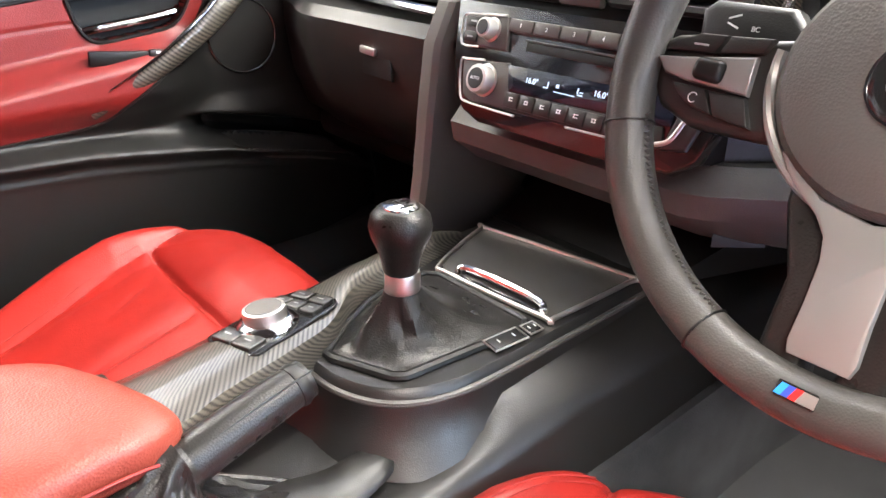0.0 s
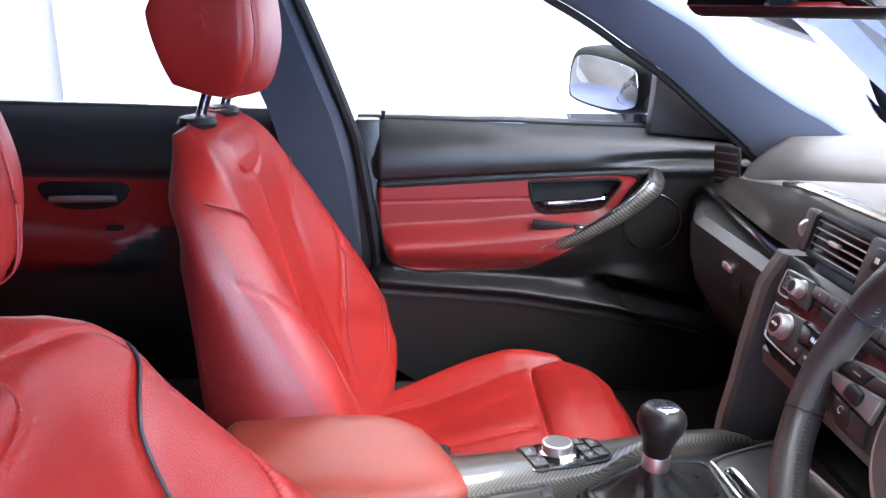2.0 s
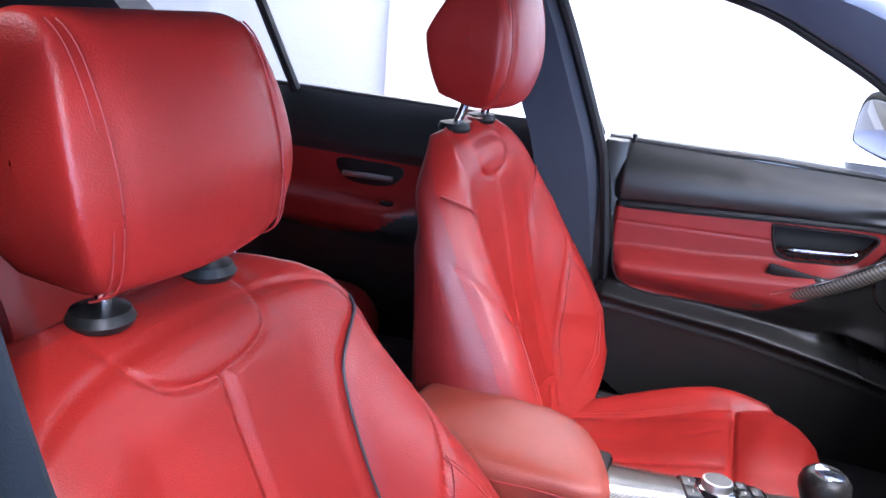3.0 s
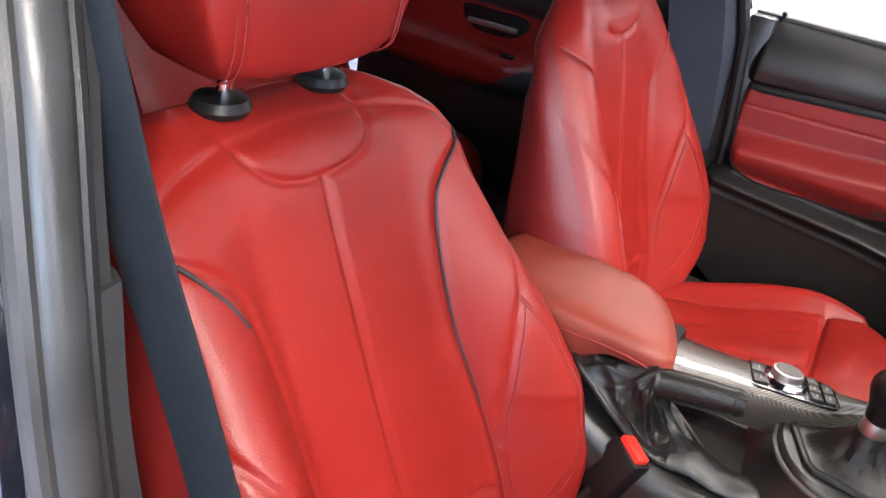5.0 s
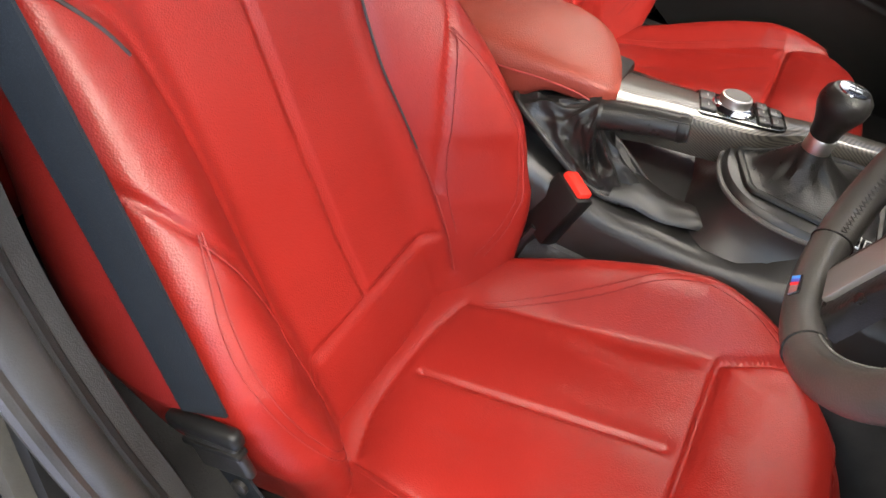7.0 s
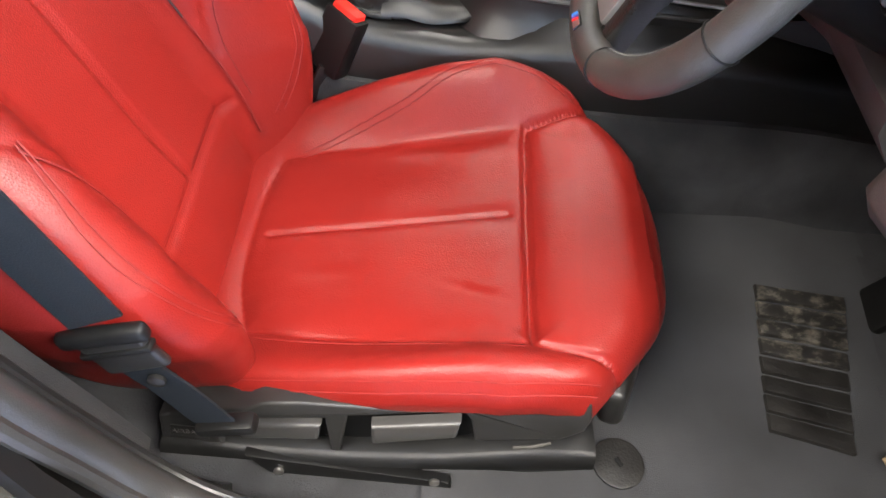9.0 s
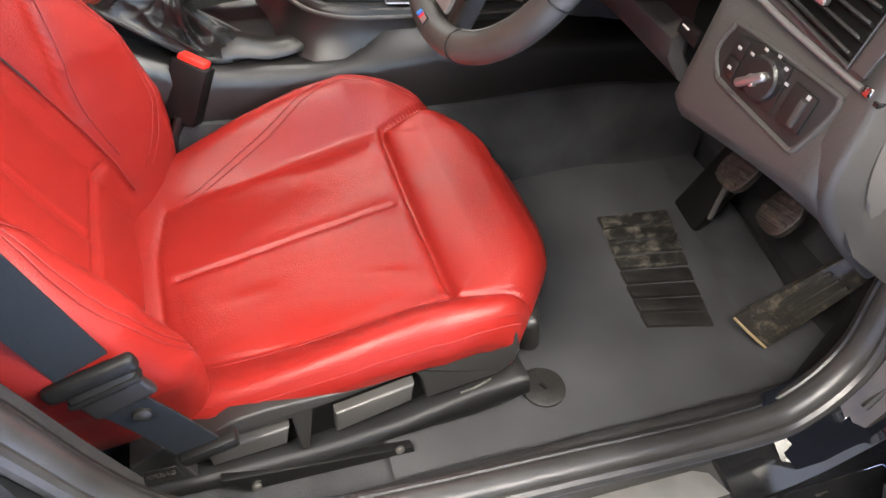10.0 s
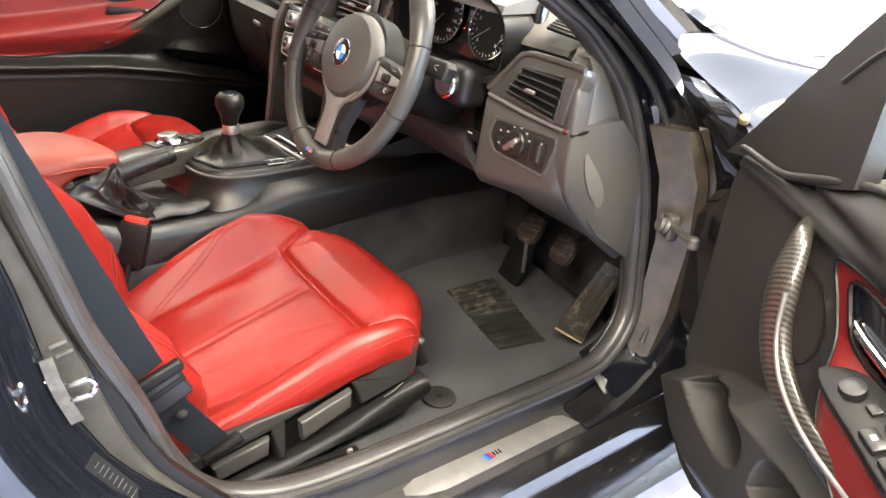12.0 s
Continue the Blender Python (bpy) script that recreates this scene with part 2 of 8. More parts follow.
def map_material():
    """Lit navigation map: patches of land, park and roads."""
    m = bpy.data.materials.new("navigation map")
    m.use_nodes = True
    nt = m.node_tree
    b = nt.nodes["Principled BSDF"]
    tc = nt.nodes.new("ShaderNodeTexCoord")
    n = nt.nodes.new("ShaderNodeTexNoise")
    n.inputs["Scale"].default_value = 22
    nt.links.new(tc.outputs["Object"], n.inputs["Vector"])
    r = nt.nodes.new("ShaderNodeValToRGB")
    e = r.color_ramp.elements
    e[0].position, e[0].color = 0.38, (0.20, 0.42, 0.30, 1)
    e[1].position, e[1].color = 0.62, (0.62, 0.66, 0.24, 1)
    mid = r.color_ramp.elements.new(0.5)
    mid.color = (0.62, 0.60, 0.20, 1)
    nt.links.new(n.outputs[0], r.inputs[0])
    b.inputs["Base Color"].default_value = (0.01, 0.01, 0.01, 1)
    nt.links.new(r.outputs[0], b.inputs["Emission Color"])
    b.inputs["Emission Strength"].default_value = 0.9
    return m


MAP = map_material()

# ---- mesh helpers ----


def link(name, mesh, mat, parent=None, label="", smooth=35):
    if mat:
        mesh.materials.append(mat)
    if smooth:
        mesh.polygons.foreach_set("use_smooth", [True] * len(mesh.polygons))
        mesh.set_sharp_from_angle(angle=radians(smooth))
    ob = new(name, mesh)
    if parent:
        ob.parent = parent
        top = parent.matrix_basis.translation.copy()
        up = parent.parent
        while up:
            top += up.matrix_basis.translation
            up = up.parent
        ob.matrix_parent_inverse = Matrix.Translation(-top) if parent.type == "EMPTY" else Matrix.Identity(4)
    if label:
        ob["label"] = label
    return ob


def part(name, bm, mat, parent=None, label="", smooth=35):
    me = bpy.data.meshes.new(name)
    bm.to_mesh(me)
    bm.free()
    return link(name, me, mat, parent, label, smooth)


def thing(name, place, label, category, group="", kind=""):
    e = new(name)
    e.matrix_basis = Matrix.Translation(place)
    e.empty_display_size = 0.05
    return tagged(e, label, category, group, kind)


def catmull(pts, n=8, closed=False):
    """A smooth line through the points."""
    p = [Vector(q) for q in pts]
    k = len(p)
    out = []
    for i in range(k if closed else k - 1):
        a, b, c, d = (p[(i - 1) % k], p[i], p[(i + 1) % k], p[(i + 2) % k]) if closed else (p[max(i - 1, 0)], p[i], p[i + 1], p[min(i + 2, k - 1)])
        for j in range(n):
            t = j / n
            out.append(0.5 * ((2 * b) + (c - a) * t + (2 * a - 5 * b + 4 * c - d) * t * t + (3 * b - a - 3 * c + d) * t ** 3))
    if not closed:
        out.append(p[-1])
    return out


def loft(rings, closed=True, caps=True, wrap=False):
    """Skin over rings of equal length."""
    bm = bmesh.new()
    vs = [[bm.verts.new(q) for q in r] for r in rings]
    n = len(rings[0])
    m = len(vs)
    for i in range(m if wrap else m - 1):
        for j in range(n if closed else n - 1):
            q = (vs[i][j], vs[i][(j + 1) % n], vs[(i + 1) % m][(j + 1) % n], vs[(i + 1) % m][j])
            bm.faces.new(q)
    if caps and closed and not wrap:
        bm.faces.new(list(reversed(vs[0])))
        bm.faces.new(vs[-1])
    bmesh.ops.recalc_face_normals(bm, faces=bm.faces)
    return bm


def tube(pts, r, seg=10, closed=False, flat=1.0, up=(0, 0, 1), caps=True):
    """A round or flattened bar along a line; r may be a function of 0..1."""
    rings = []
    n = len(pts)
    pts = [Vector(p) for p in pts]
    prev = None
    for i, p in enumerate(pts):
        a = pts[(i - 1) % n] if closed or i else pts[0]
        b = pts[(i + 1) % n] if closed or i < n - 1 else pts[-1]
        t = (b - a).normalized()
        s = t.cross(Vector(up))
        s = prev if s.length < 1e-4 and prev else (s if s.length > 1e-4 else t.orthogonal())
        s.normalize()
        prev = s
        w = s.cross(t).normalized()
        rad = r(i / max(1, n - 1)) if callable(r) else r
        rings.append([p + s * rad * math.cos(2 * math.pi * k / seg) + w * rad * flat * math.sin(2 * math.pi * k / seg) for k in range(seg)])
    return loft(rings, True, caps, closed)


def block(sx, sy, sz, m=None, bevel=0.003, seg=2):
    """A box with rounded edges."""
    bm = bmesh.new()
    bmesh.ops.create_cube(bm, size=1, matrix=Matrix.Diagonal((sx, sy, sz, 1)))
    if bevel:
        bmesh.ops.bevel(bm, geom=bm.edges[:], offset=min(bevel, 0.45 * min(sx, sy, sz)), segments=seg, affect="EDGES", profile=0.5)
    if m is not None:
        bmesh.ops.transform(bm, matrix=m, verts=bm.verts)
    return bm


def prism(poly, h, m=None, bevel=0.002, seg=2):
    """A flat outline (x, y), raised by h along its z."""
    bm = bmesh.new()
    lo = [bm.verts.new((x, y, 0)) for x, y in poly]
    hi = [bm.verts.new((x, y, h)) for x, y in poly]
    n = len(poly)
    bm.faces.new(list(reversed(lo)))
    top = bm.faces.new(hi)
    for i in range(n):
        bm.faces.new((lo[i], lo[(i + 1) % n], hi[(i + 1) % n], hi[i]))
    bmesh.ops.recalc_face_normals(bm, faces=bm.faces)
    if bevel:
        bmesh.ops.bevel(bm, geom=list(top.edges), offset=bevel, segments=seg, affect="EDGES", profile=0.5)
    if m is not None:
        bmesh.ops.transform(bm, matrix=m, verts=bm.verts)
    return bm


def lathe(profile, m=None, seg=32):
    """A turned body from (radius, height) pairs."""
    rings = [[(r * math.cos(2 * math.pi * k / seg), r * math.sin(2 * math.pi * k / seg), z) for k in range(seg)] for r, z in profile]
    bm = loft(rings)
    if m is not None:
        bmesh.ops.transform(bm, matrix=m, verts=bm.verts)
    return bm


def extrude_line(profile, a, b, axis="y"):
    """A closed cross-section (two coordinates) drawn out from a to b."""
    def at(p, v):
        return (p[0], v, p[1]) if axis == "y" else (v, p[0], p[1]) if axis == "x" else (p[0], p[1], v)
    return loft([[at(p, a) for p in profile], [at(p, b) for p in profile]])


def frame_of(origin, xdir, ydir):
    """A pose from an origin and two directions; z is their cross product."""
    x = Vector(xdir).normalized()
    z = x.cross(Vector(ydir)).normalized()
    y = z.cross(x)
    m = Matrix((x, y, z)).transposed().to_4x4()
    m.translation = Vector(origin)
    return m


def sstep(x, a, b):
    t = np.clip((np.asarray(x, float) - a) / (b - a), 0, 1)
    return t * t * (3 - 2 * t)


def line_distance(px, py, pts):
    """Distance of points in a plane to a line of points."""
    best = np.full(np.shape(px), 1e9)
    for (ax, ay), (bx, by) in zip(pts[:-1], pts[1:]):
        dx, dy = bx - ax, by - ay
        t = np.clip(((px - ax) * dx + (py - ay) * dy) / (dx * dx + dy * dy + 1e-12), 0, 1)
        best = np.minimum(best, np.hypot(px - ax - t * dx, py - ay - t * dy))
    return best


def inside(px, py, poly):
    """Which points lie in an outline."""
    r = np.zeros(np.shape(px), bool)
    n = len(poly)
    for i in range(n):
        (ax, ay), (bx, by) = poly[i], poly[(i + 1) % n]
        if ay == by:
            continue
        r ^= ((ay > py) != (by > py)) & (px < (bx - ax) * (py - ay) / (by - ay) + ax)
    return r


def flat_line(pts, n=6):
    return [(p.x, p.y) for p in catmull([(a, b, 0) for a, b in pts], n)]


def grid_normals(points, wrap):
    """Normals of a whole grid, so that its pieces shade as one surface."""
    if wrap:
        dv = np.roll(points, -1, 1) - np.roll(points, 1, 1)
    else:
        dv = np.gradient(points, axis=1)
    n = np.cross(np.gradient(points, axis=0), dv)
    return n / np.maximum(np.linalg.norm(n, axis=-1, keepdims=True), 1e-12)


def sheet_parts(points, region, names, parent, back=None, wrap=False):
    """Splits a grid of points into meshes by the region of each cell; names: region -> (name, material, label)."""
    nu, nv = points.shape[:2]
    verts = points.reshape(-1, 3)
    normals = grid_normals(points, wrap).reshape(-1, 3)
    made = {}
    nw = nv if wrap else nv - 1
    i, j = np.meshgrid(np.arange(nu - 1), np.arange(nw), indexing="ij")
    j2 = (j + 1) % nv
    quads = np.stack([i * nv + j, (i + 1) * nv + j, (i + 1) * nv + j2, i * nv + j2], -1).reshape(-1, 4)
    reg = region.reshape(-1)
    for key, (name, mat, label) in names.items():
        q = quads[reg == key]
        if not len(q):
            continue
        used, inv = np.unique(q, return_inverse=True)
        me = bpy.data.meshes.new(name)
        me.from_pydata(verts[used].tolist(), [], inv.reshape(-1, 4).tolist())
        me.validate()
        me.polygons.foreach_set("use_smooth", [True] * len(me.polygons))
        if len(me.vertices) == len(used):
            me.normals_split_custom_set_from_vertices(normals[used].tolist())
        made[key] = link(name, me, mat, parent, label, smooth=0)
    return made


def cell_mid(a):
    return 0.25 * (a[:-1, :-1] + a[1:, :-1] + a[:-1, 1:] + a[1:, 1:])


def lettering(words, size, m, mat, parent, name="lettering", depth=0.0003):
    """Raised characters in the built-in font, as a mesh."""
    cu = bpy.data.curves.new("words", "FONT")
    cu.body, cu.size, cu.extrude, cu.align_x, cu.align_y = words, size, depth, "CENTER", "CENTER"
    ob = bpy.data.objects.new("words", cu)
    me = bpy.data.meshes.new_from_object(ob)
    bpy.data.objects.remove(ob)
    me.transform(m)
    return link(name, me, mat, parent, "", 0)

# ---- the bay round the car ----


def plain_slab(name, sx, sy, sz, place, mat, label, category):
    ob = part(name, block(sx, sy, sz, Matrix.Translation(place), bevel=0), mat, None, label, 0)
    return tagged(ob, label, category, kind="structure")


plain_slab("floor", 11, 12, 0.2, (0.75, 0, -0.10), FLOOR_BLUE, "blue-grey painted concrete workshop floor", "floor")
plain_slab("wall_west", 0.2, 12, 3.2, (-3.6, 0, 1.6), WALL_WHITE, "bright white painted workshop wall", "wall")
plain_slab("wall_east", 0.2, 12, 3.2, (5.2, 0, 1.6), WALL_DARK, "grey-beige workshop wall beside the car", "wall")
plain_slab("wall_north", 9, 0.2, 3.2, (0.8, 5.6, 1.6), WALL_GREY, "pale grey workshop wall ahead of car", "wall")
plain_slab("wall_south", 9, 0.2, 3.2, (0.8, -5.6, 1.6), WALL_DARK, "grey-beige workshop wall behind car", "wall")
plain_slab("ceiling", 9, 12, 0.2, (0.8, 0, 3.3), WALL_WHITE, "white workshop ceiling", "ceiling")
plain_slab("wall_panel", 0.06, 2.4, 2.6, (-3.46, -3.0, 1.3), WALL_GREY, "pale grey panel on the white wall", "wall panel")
plain_slab("wall_column", 0.16, 0.35, 3.2, (-3.42, -1.62, 1.6), WALL_BEIGE, "beige column on the white wall", "column")
for lx, ly in ((1.95, 2.2), (1.95, -1.6), (-2.3, 3.9), (-2.3, -0.6), (0.2, 4.2)):
    e = thing("ceiling_light", (lx, ly, 3.18), "long white ceiling light fitting with frosted diffuser", "ceiling light", "ceiling lights")
    part("housing", block(0.56, 2.7, 0.10, Matrix.Translation((lx, ly, 3.13)), 0.01), WALL_WHITE, e)
    part("diffuser", block(0.50, 2.6, 0.06, Matrix.Translation((lx, ly, 3.07)), 0.01), LAMP_GLOW, e, "glowing frosted diffuser")

# ---- the car's body ----
body = thing("car_body", (0.0, 0.0, 0.30), "black saloon car body, its driver's door wide open", "car")

part("floor_pan", block(1.50, 2.6, 0.03, Matrix.Translation((0, -0.15, 0.305)), 0.004), CARPET, body, "black carpeted floor")
part("bulkhead", loft([[(x, 1.28, 0.30), (x, 1.02, 0.33), (x, 0.98, 0.42), (x, 1.04, 0.62), (x, 1.06, 0.86), (x, 1.30, 0.90)] for x in (-0.74, 0.74)]),
     CARPET, body, "carpeted bulkhead ahead of the feet")

# right sill: tread, seal seat and outer rocker
SILL_IN = [(0.655, 0.335), (0.684, 0.392), (0.704, 0.422), (0.722, 0.430), (0.735, 0.415), (0.738, 0.385), (0.744, 0.366), (0.80, 0.362),
           (0.80, 0.30), (0.66, 0.30)]
part("sill", extrude_line(SILL_IN, -0.10, 0.86), SILL_PLASTIC, body, "grained black plastic sill trim")
part("sill_step", extrude_line([(0.800, 0.358), (0.83, 0.350), (0.838, 0.325), (0.865, 0.318), (0.895, 0.27), (0.89, 0.20), (0.80, 0.20)], -0.45, 1.0),
     SCUFFED, body, "glossy black outer sill")
part("sill_left", extrude_line([(-0.80, 0.40), (-0.70, 0.415), (-0.68, 0.405), (-0.655, 0.335), (-0.66, 0.20), (-0.89, 0.20), (-0.89, 0.35)], -1.4, 0.95),
     GREY_SOFT, body, "grained grey-black sill trim")

# door jamb on the driver's side: from the seal outwards to the windscreen pillar's edge
JAMB = [((0.744, 0.690, 0.440), (0.800, 0.750, 0.360)), ((0.741, 0.748, 0.461), (0.800, 0.815, 0.420)), ((0.730, 0.799, 0.517), (0.796, 0.850, 0.505)), ((0.713, 0.811, 0.599), (0.792, 0.864, 0.595)), ((0.697, 0.812, 0.696), (0.790, 0.868, 0.695)),
        ((0.686, 0.790, 0.793), (0.788, 0.850, 0.790)), ((0.672, 0.738, 0.908), (0.774, 0.798, 0.880)), ((0.654, 0.659, 0.994), (0.757, 0.722, 0.955)), ((0.635, 0.588, 1.044), (0.738, 0.650, 1.018)), ((0.601, 0.497, 1.12), (0.722, 0.540, 1.105)),
        ((0.575, 0.40, 1.205), (0.705, 0.40, 1.20)), ((0.55, 0.25, 1.285), (0.70, 0.22, 1.29)), ((0.545, 0.0, 1.305), (0.66, 0.0, 1.345))]
js = catmull([a for a, b in JAMB], 6)
jo = catmull([b for a, b in JAMB], 6)
rings = []
for a, b in zip(js, jo):
    f = Vector((0, 0.012, 0.006)) if a.z < 0.9 else Vector((0, 0.004, 0.012))
    w = float(sstep(b.z, 0.90, 0.96))
    rings.append([a - Vector((0.03, 0, 0)) + f * 2, a + f, a.lerp(b, 0.16) + f * 0.6, a.lerp(b, 0.20) + f * 1.6, a.lerp(b, 0.42) + f * 1.9, a.lerp(b, 0.48) + f * 0.9, a.lerp(b, 0.86) + f * 1.2, b,
                  b + Vector((-0.003, 0.005 + 0.024 * w, 0.006 * w)), b + Vector((-0.016, 0.006 + 0.026 * w, -0.004)), b + Vector((-0.06, 0.05, -0.03))])
part("door_jamb", loft(rings), PAINT, body, "glossy black door jamb and pillar")
strip = [p for p in jo if p.z > 0.955]
part("pillar_cover", loft([[p + Vector((-0.006, 0.034, 0.006)), p + Vector((-0.008, 0.058, 0.010)), p + Vector((-0.020, 0.066, 0.004)), p + Vector((-0.03, 0.05, -0.01))] for p in strip]), PAINT, body, "glossy black windscreen pillar cover")
FOOT_IN = catmull([(0.744, 0.760, 0.948), (0.756, 0.795, 0.905), (0.768, 0.838, 0.862), (0.782, 0.900, 0.785)], 5)
FOOT_OUT = catmull([(0.764, 0.815, 0.933), (0.802, 0.832, 0.902), (0.832, 0.856, 0.868), (0.842, 0.90, 0.79)], 5)
part("pillar_foot", loft([[a, a.lerp(b, 0.5) + Vector((0.004, -0.006, 0.002)), b, b + Vector((-0.01, 0.04, -0.01)), a + Vector((0, 0.04, -0.01))] for a, b in zip(FOOT_IN, FOOT_OUT)]), SCUFFED, body, "dusty black pillar foot behind the wing")
part("rubber_plug", lathe([(0.007, -0.006), (0.008, 0.0), (0.007, 0.005), (0.003, 0.007), (0.0005, 0.007)], pose(0.826, 0.840, 0.892, 35, 20, 0), 16), TAN_RUBBER, body, "tan rubber plug")
part("jamb_gasket", tube([a.lerp(b, 0.50) + Vector((0.004, -0.002, 0.004)) for a, b in list(zip(js, jo))[9:]], 0.005, 8), RUBBER, body)
# the plate's tan tone paints a reflection on black paint
part("hinge_plate", loft([[(x0, y0, z), (x1, y1, z), (x1, y1 + 0.05, z), (x0, y0 + 0.05, z)] for x0, y0, x1, y1, z in ((0.752, 0.782, 0.784, 0.812, 0.45), (0.746, 0.806, 0.786, 0.834, 0.53), (0.738, 0.822, 0.786, 0.846, 0.66), (0.730, 0.806, 0.784, 0.832, 0.77), (0.720, 0.764, 0.772, 0.792, 0.86))]), TAN_REFLECTION, body, "black hinge plate, tan reflection in its colour")
part("jamb_foot", loft([[(0.728, y, 0.366), (0.80, y, 0.360), (0.80, y, z), (0.735, y, z + 0.01)] for y, z in ((0.665, 0.368), (0.70, 0.371), (0.74, 0.380), (0.78, 0.399), (0.82, 0.43), (0.86, 0.468), (0.90, 0.52))]), SCUFFED, body, "scuffed black jamb foot", 60)

# hinges and the check strap
for hz in (0.50, 0.80):
    h = part("hinge", block(0.05, 0.05, 0.07, Matrix.Translation((0.79, 0.935, hz)), 0.008), PAINT_IN, body, "black painted door hinge")
    part("hinge_pin", lathe([(0.006, -0.03), (0.006, 0.03)], Matrix.Translation((0.812, 0.935, hz)), 12), PAINT_IN, h)
s0, s1 = Vector((0.752, 0.832, 0.690)), Vector((0.832, 0.782, 0.704))
strap = part("check_strap", tube([s0, s0.lerp(s1, 0.5) + Vector((0, -0.002, 0.003)), s1], 0.0075, 10, flat=0.7), ZINC, body, "zinc-plated door check strap")
part("check_bracket", block(0.034, 0.020, 0.044, pose(0.757, 0.826, 0.692, 0, 0, -30), 0.006, 3), ZINC, strap, "worn check bracket")
part("check_spring", lathe([(0.013, 0), (0.015, 0.004), (0.012, 0.009), (0.015, 0.013), (0.011, 0.018)], pose(0.760, 0.815, 0.694, 70, 0, -35), 16), ZINC, strap)
part("bolt", lathe([(0.008, 0), (0.008, 0.007), (0.004, 0.009)], pose(0.752, 0.812, 0.708, 80, 0, -20), 8), CHROME, strap, "bright bolt head")
part("strap_end", lathe([(0.006, -0.010), (0.009, -0.007), (0.009, 0.007), (0.006, 0.010)], Matrix.Translation(s1), 14), ZINC, strap)

# door seal round the right opening
SEAL = [(0.623, -0.181, 1.175), (0.672, -0.122, 1.03), (0.703, -0.076, 0.846), (0.707, -0.052, 0.745), (0.706, -0.014, 0.64), (0.697, 0.015, 0.543), (0.696, 0.052, 0.471), (0.706, 0.113, 0.431), (0.721, 0.219, 0.420), (0.733, 0.466, 0.428),
        (0.742, 0.677, 0.438), (0.741, 0.748, 0.461), (0.730, 0.799, 0.517), (0.713, 0.811, 0.599), (0.697, 0.812, 0.696), (0.686, 0.790, 0.793), (0.672, 0.738, 0.908), (0.654, 0.659, 0.994), (0.635, 0.588, 1.044), (0.601, 0.497, 1.12),
        (0.575, 0.40, 1.205), (0.55, 0.25, 1.285), (0.545, 0.0, 1.305), (0.570, -0.13, 1.28)]
seal_line = catmull(SEAL, 8, True)
part("door_seal", tube(seal_line, 0.0145, 14, True, flat=1.15, up=(1, 0, 0)), RUBBER, body, "thick rubber door seal")
part("seal_lip", tube([p + Vector((0.018, 0, 0.002)) for p in seal_line], 0.0085, 10, True, up=(1, 0, 0)), RUBBER, body, "rubber seal lip")
part("seal_flap", tube([p + Vector((-0.018, 0, -0.002)) for p in seal_line], 0.0075, 10, True, up=(1, 0, 0)), BLACK_SOFT, body, "soft edge trim inside the seal")

# centre pillar on the driver's side
BP = [(0.696, 0.045, 0.47), (0.697, 0.015, 0.543), (0.706, -0.014, 0.64), (0.707, -0.052, 0.745), (0.703, -0.076, 0.846), (0.690, -0.096, 0.94), (0.672, -0.122, 1.03), (0.623, -0.181, 1.175), (0.585, -0.235, 1.27)]


def pillar_rings(line, out):
    return [[(x - 0.012, y - 0.006 + out, z), (x - 0.022, y - 0.001 + out, z), (x - 0.036 - out, y - 0.004 + out, z), (x - 0.041 - out, y - 0.012, z), (x - 0.041 - out, y - 0.03, z), (x - 0.022, y - 0.16, z), (x + 0.01, y - 0.20, z), (x - 0.004, y - 0.03, z)] for x, y, z in line]


fine = [(p.x, p.y, p.z) for p in catmull(BP, 5)]
part("centre_pillar_trim", loft(pillar_rings(fine, 0.0)), PILLAR_GREY, body, "grained dark grey pillar trim")
part("lower_pillar_trim", loft(pillar_rings([p for p in fine if p[2] < 0.945], 0.004)), PILLAR_GREY, body, "stepped lower pillar trim")
def shut_in(z):
    return float(np.interp(z, [0.46, 0.565, 0.611, 0.657, 0.721, 0.771, 0.827, 0.98, 1.12, 1.27], [0.075, -0.005, -0.027, -0.042, -0.058, -0.073, -0.086, -0.125, -0.18, -0.25]))


def shut_out(z):
    return float(np.interp(z, [0.46, 0.532, 0.573, 0.613, 0.674, 0.706, 0.744, 0.786, 0.831, 0.98, 1.12, 1.27], [0.09, 0.016, -0.021, -0.05, -0.077, -0.087, -0.093, -0.098, -0.105, -0.145, -0.20, -0.27]))


face, outer, groove = [], [], []
for z in np.linspace(0.47, 1.27, 33):
    x, y0, y1 = 0.735 - 0.17 * (z - 0.72), shut_in(z), shut_out(z)
    face.append([(x - 0.006, y0 + 0.002, z), (x, y0 - 0.001, z), (x + 0.002, (y0 + y1) / 2, z), (x, y1 + 0.001, z), (x - 0.012, y1, z), (x - 0.02, y0, z)])
    groove.append([(x - 0.012, y0 + 0.016, z), (x - 0.012, y0 - 0.004, z), (x - 0.03, y0 - 0.004, z), (x - 0.03, y0 + 0.016, z)])
    outer.append([(x - 0.006, y1 + 0.002, z), (x + 0.008, y1 - 0.003, z), (x + 0.013, y1 - 0.010, z), (x + 0.018, y1 - 0.020, z), (x + 0.034, y1 - 0.030, z), (x + 0.052, y1 - 0.040, z), (x + 0.066, y1 - 0.060, z),
                  (x + 0.072, -0.38, z), (x - 0.03, -0.38, z), (x - 0.02, y1 - 0.01, z)])
part("pillar_shut_face", loft(face), SHUT_FACE, body, "dusty grey-black pillar shut face")
part("pillar_groove", loft(groove), BLACK_DULL, body)
part("centre_pillar", loft(outer), PAINT, body, "glossy black centre pillar with door striker")
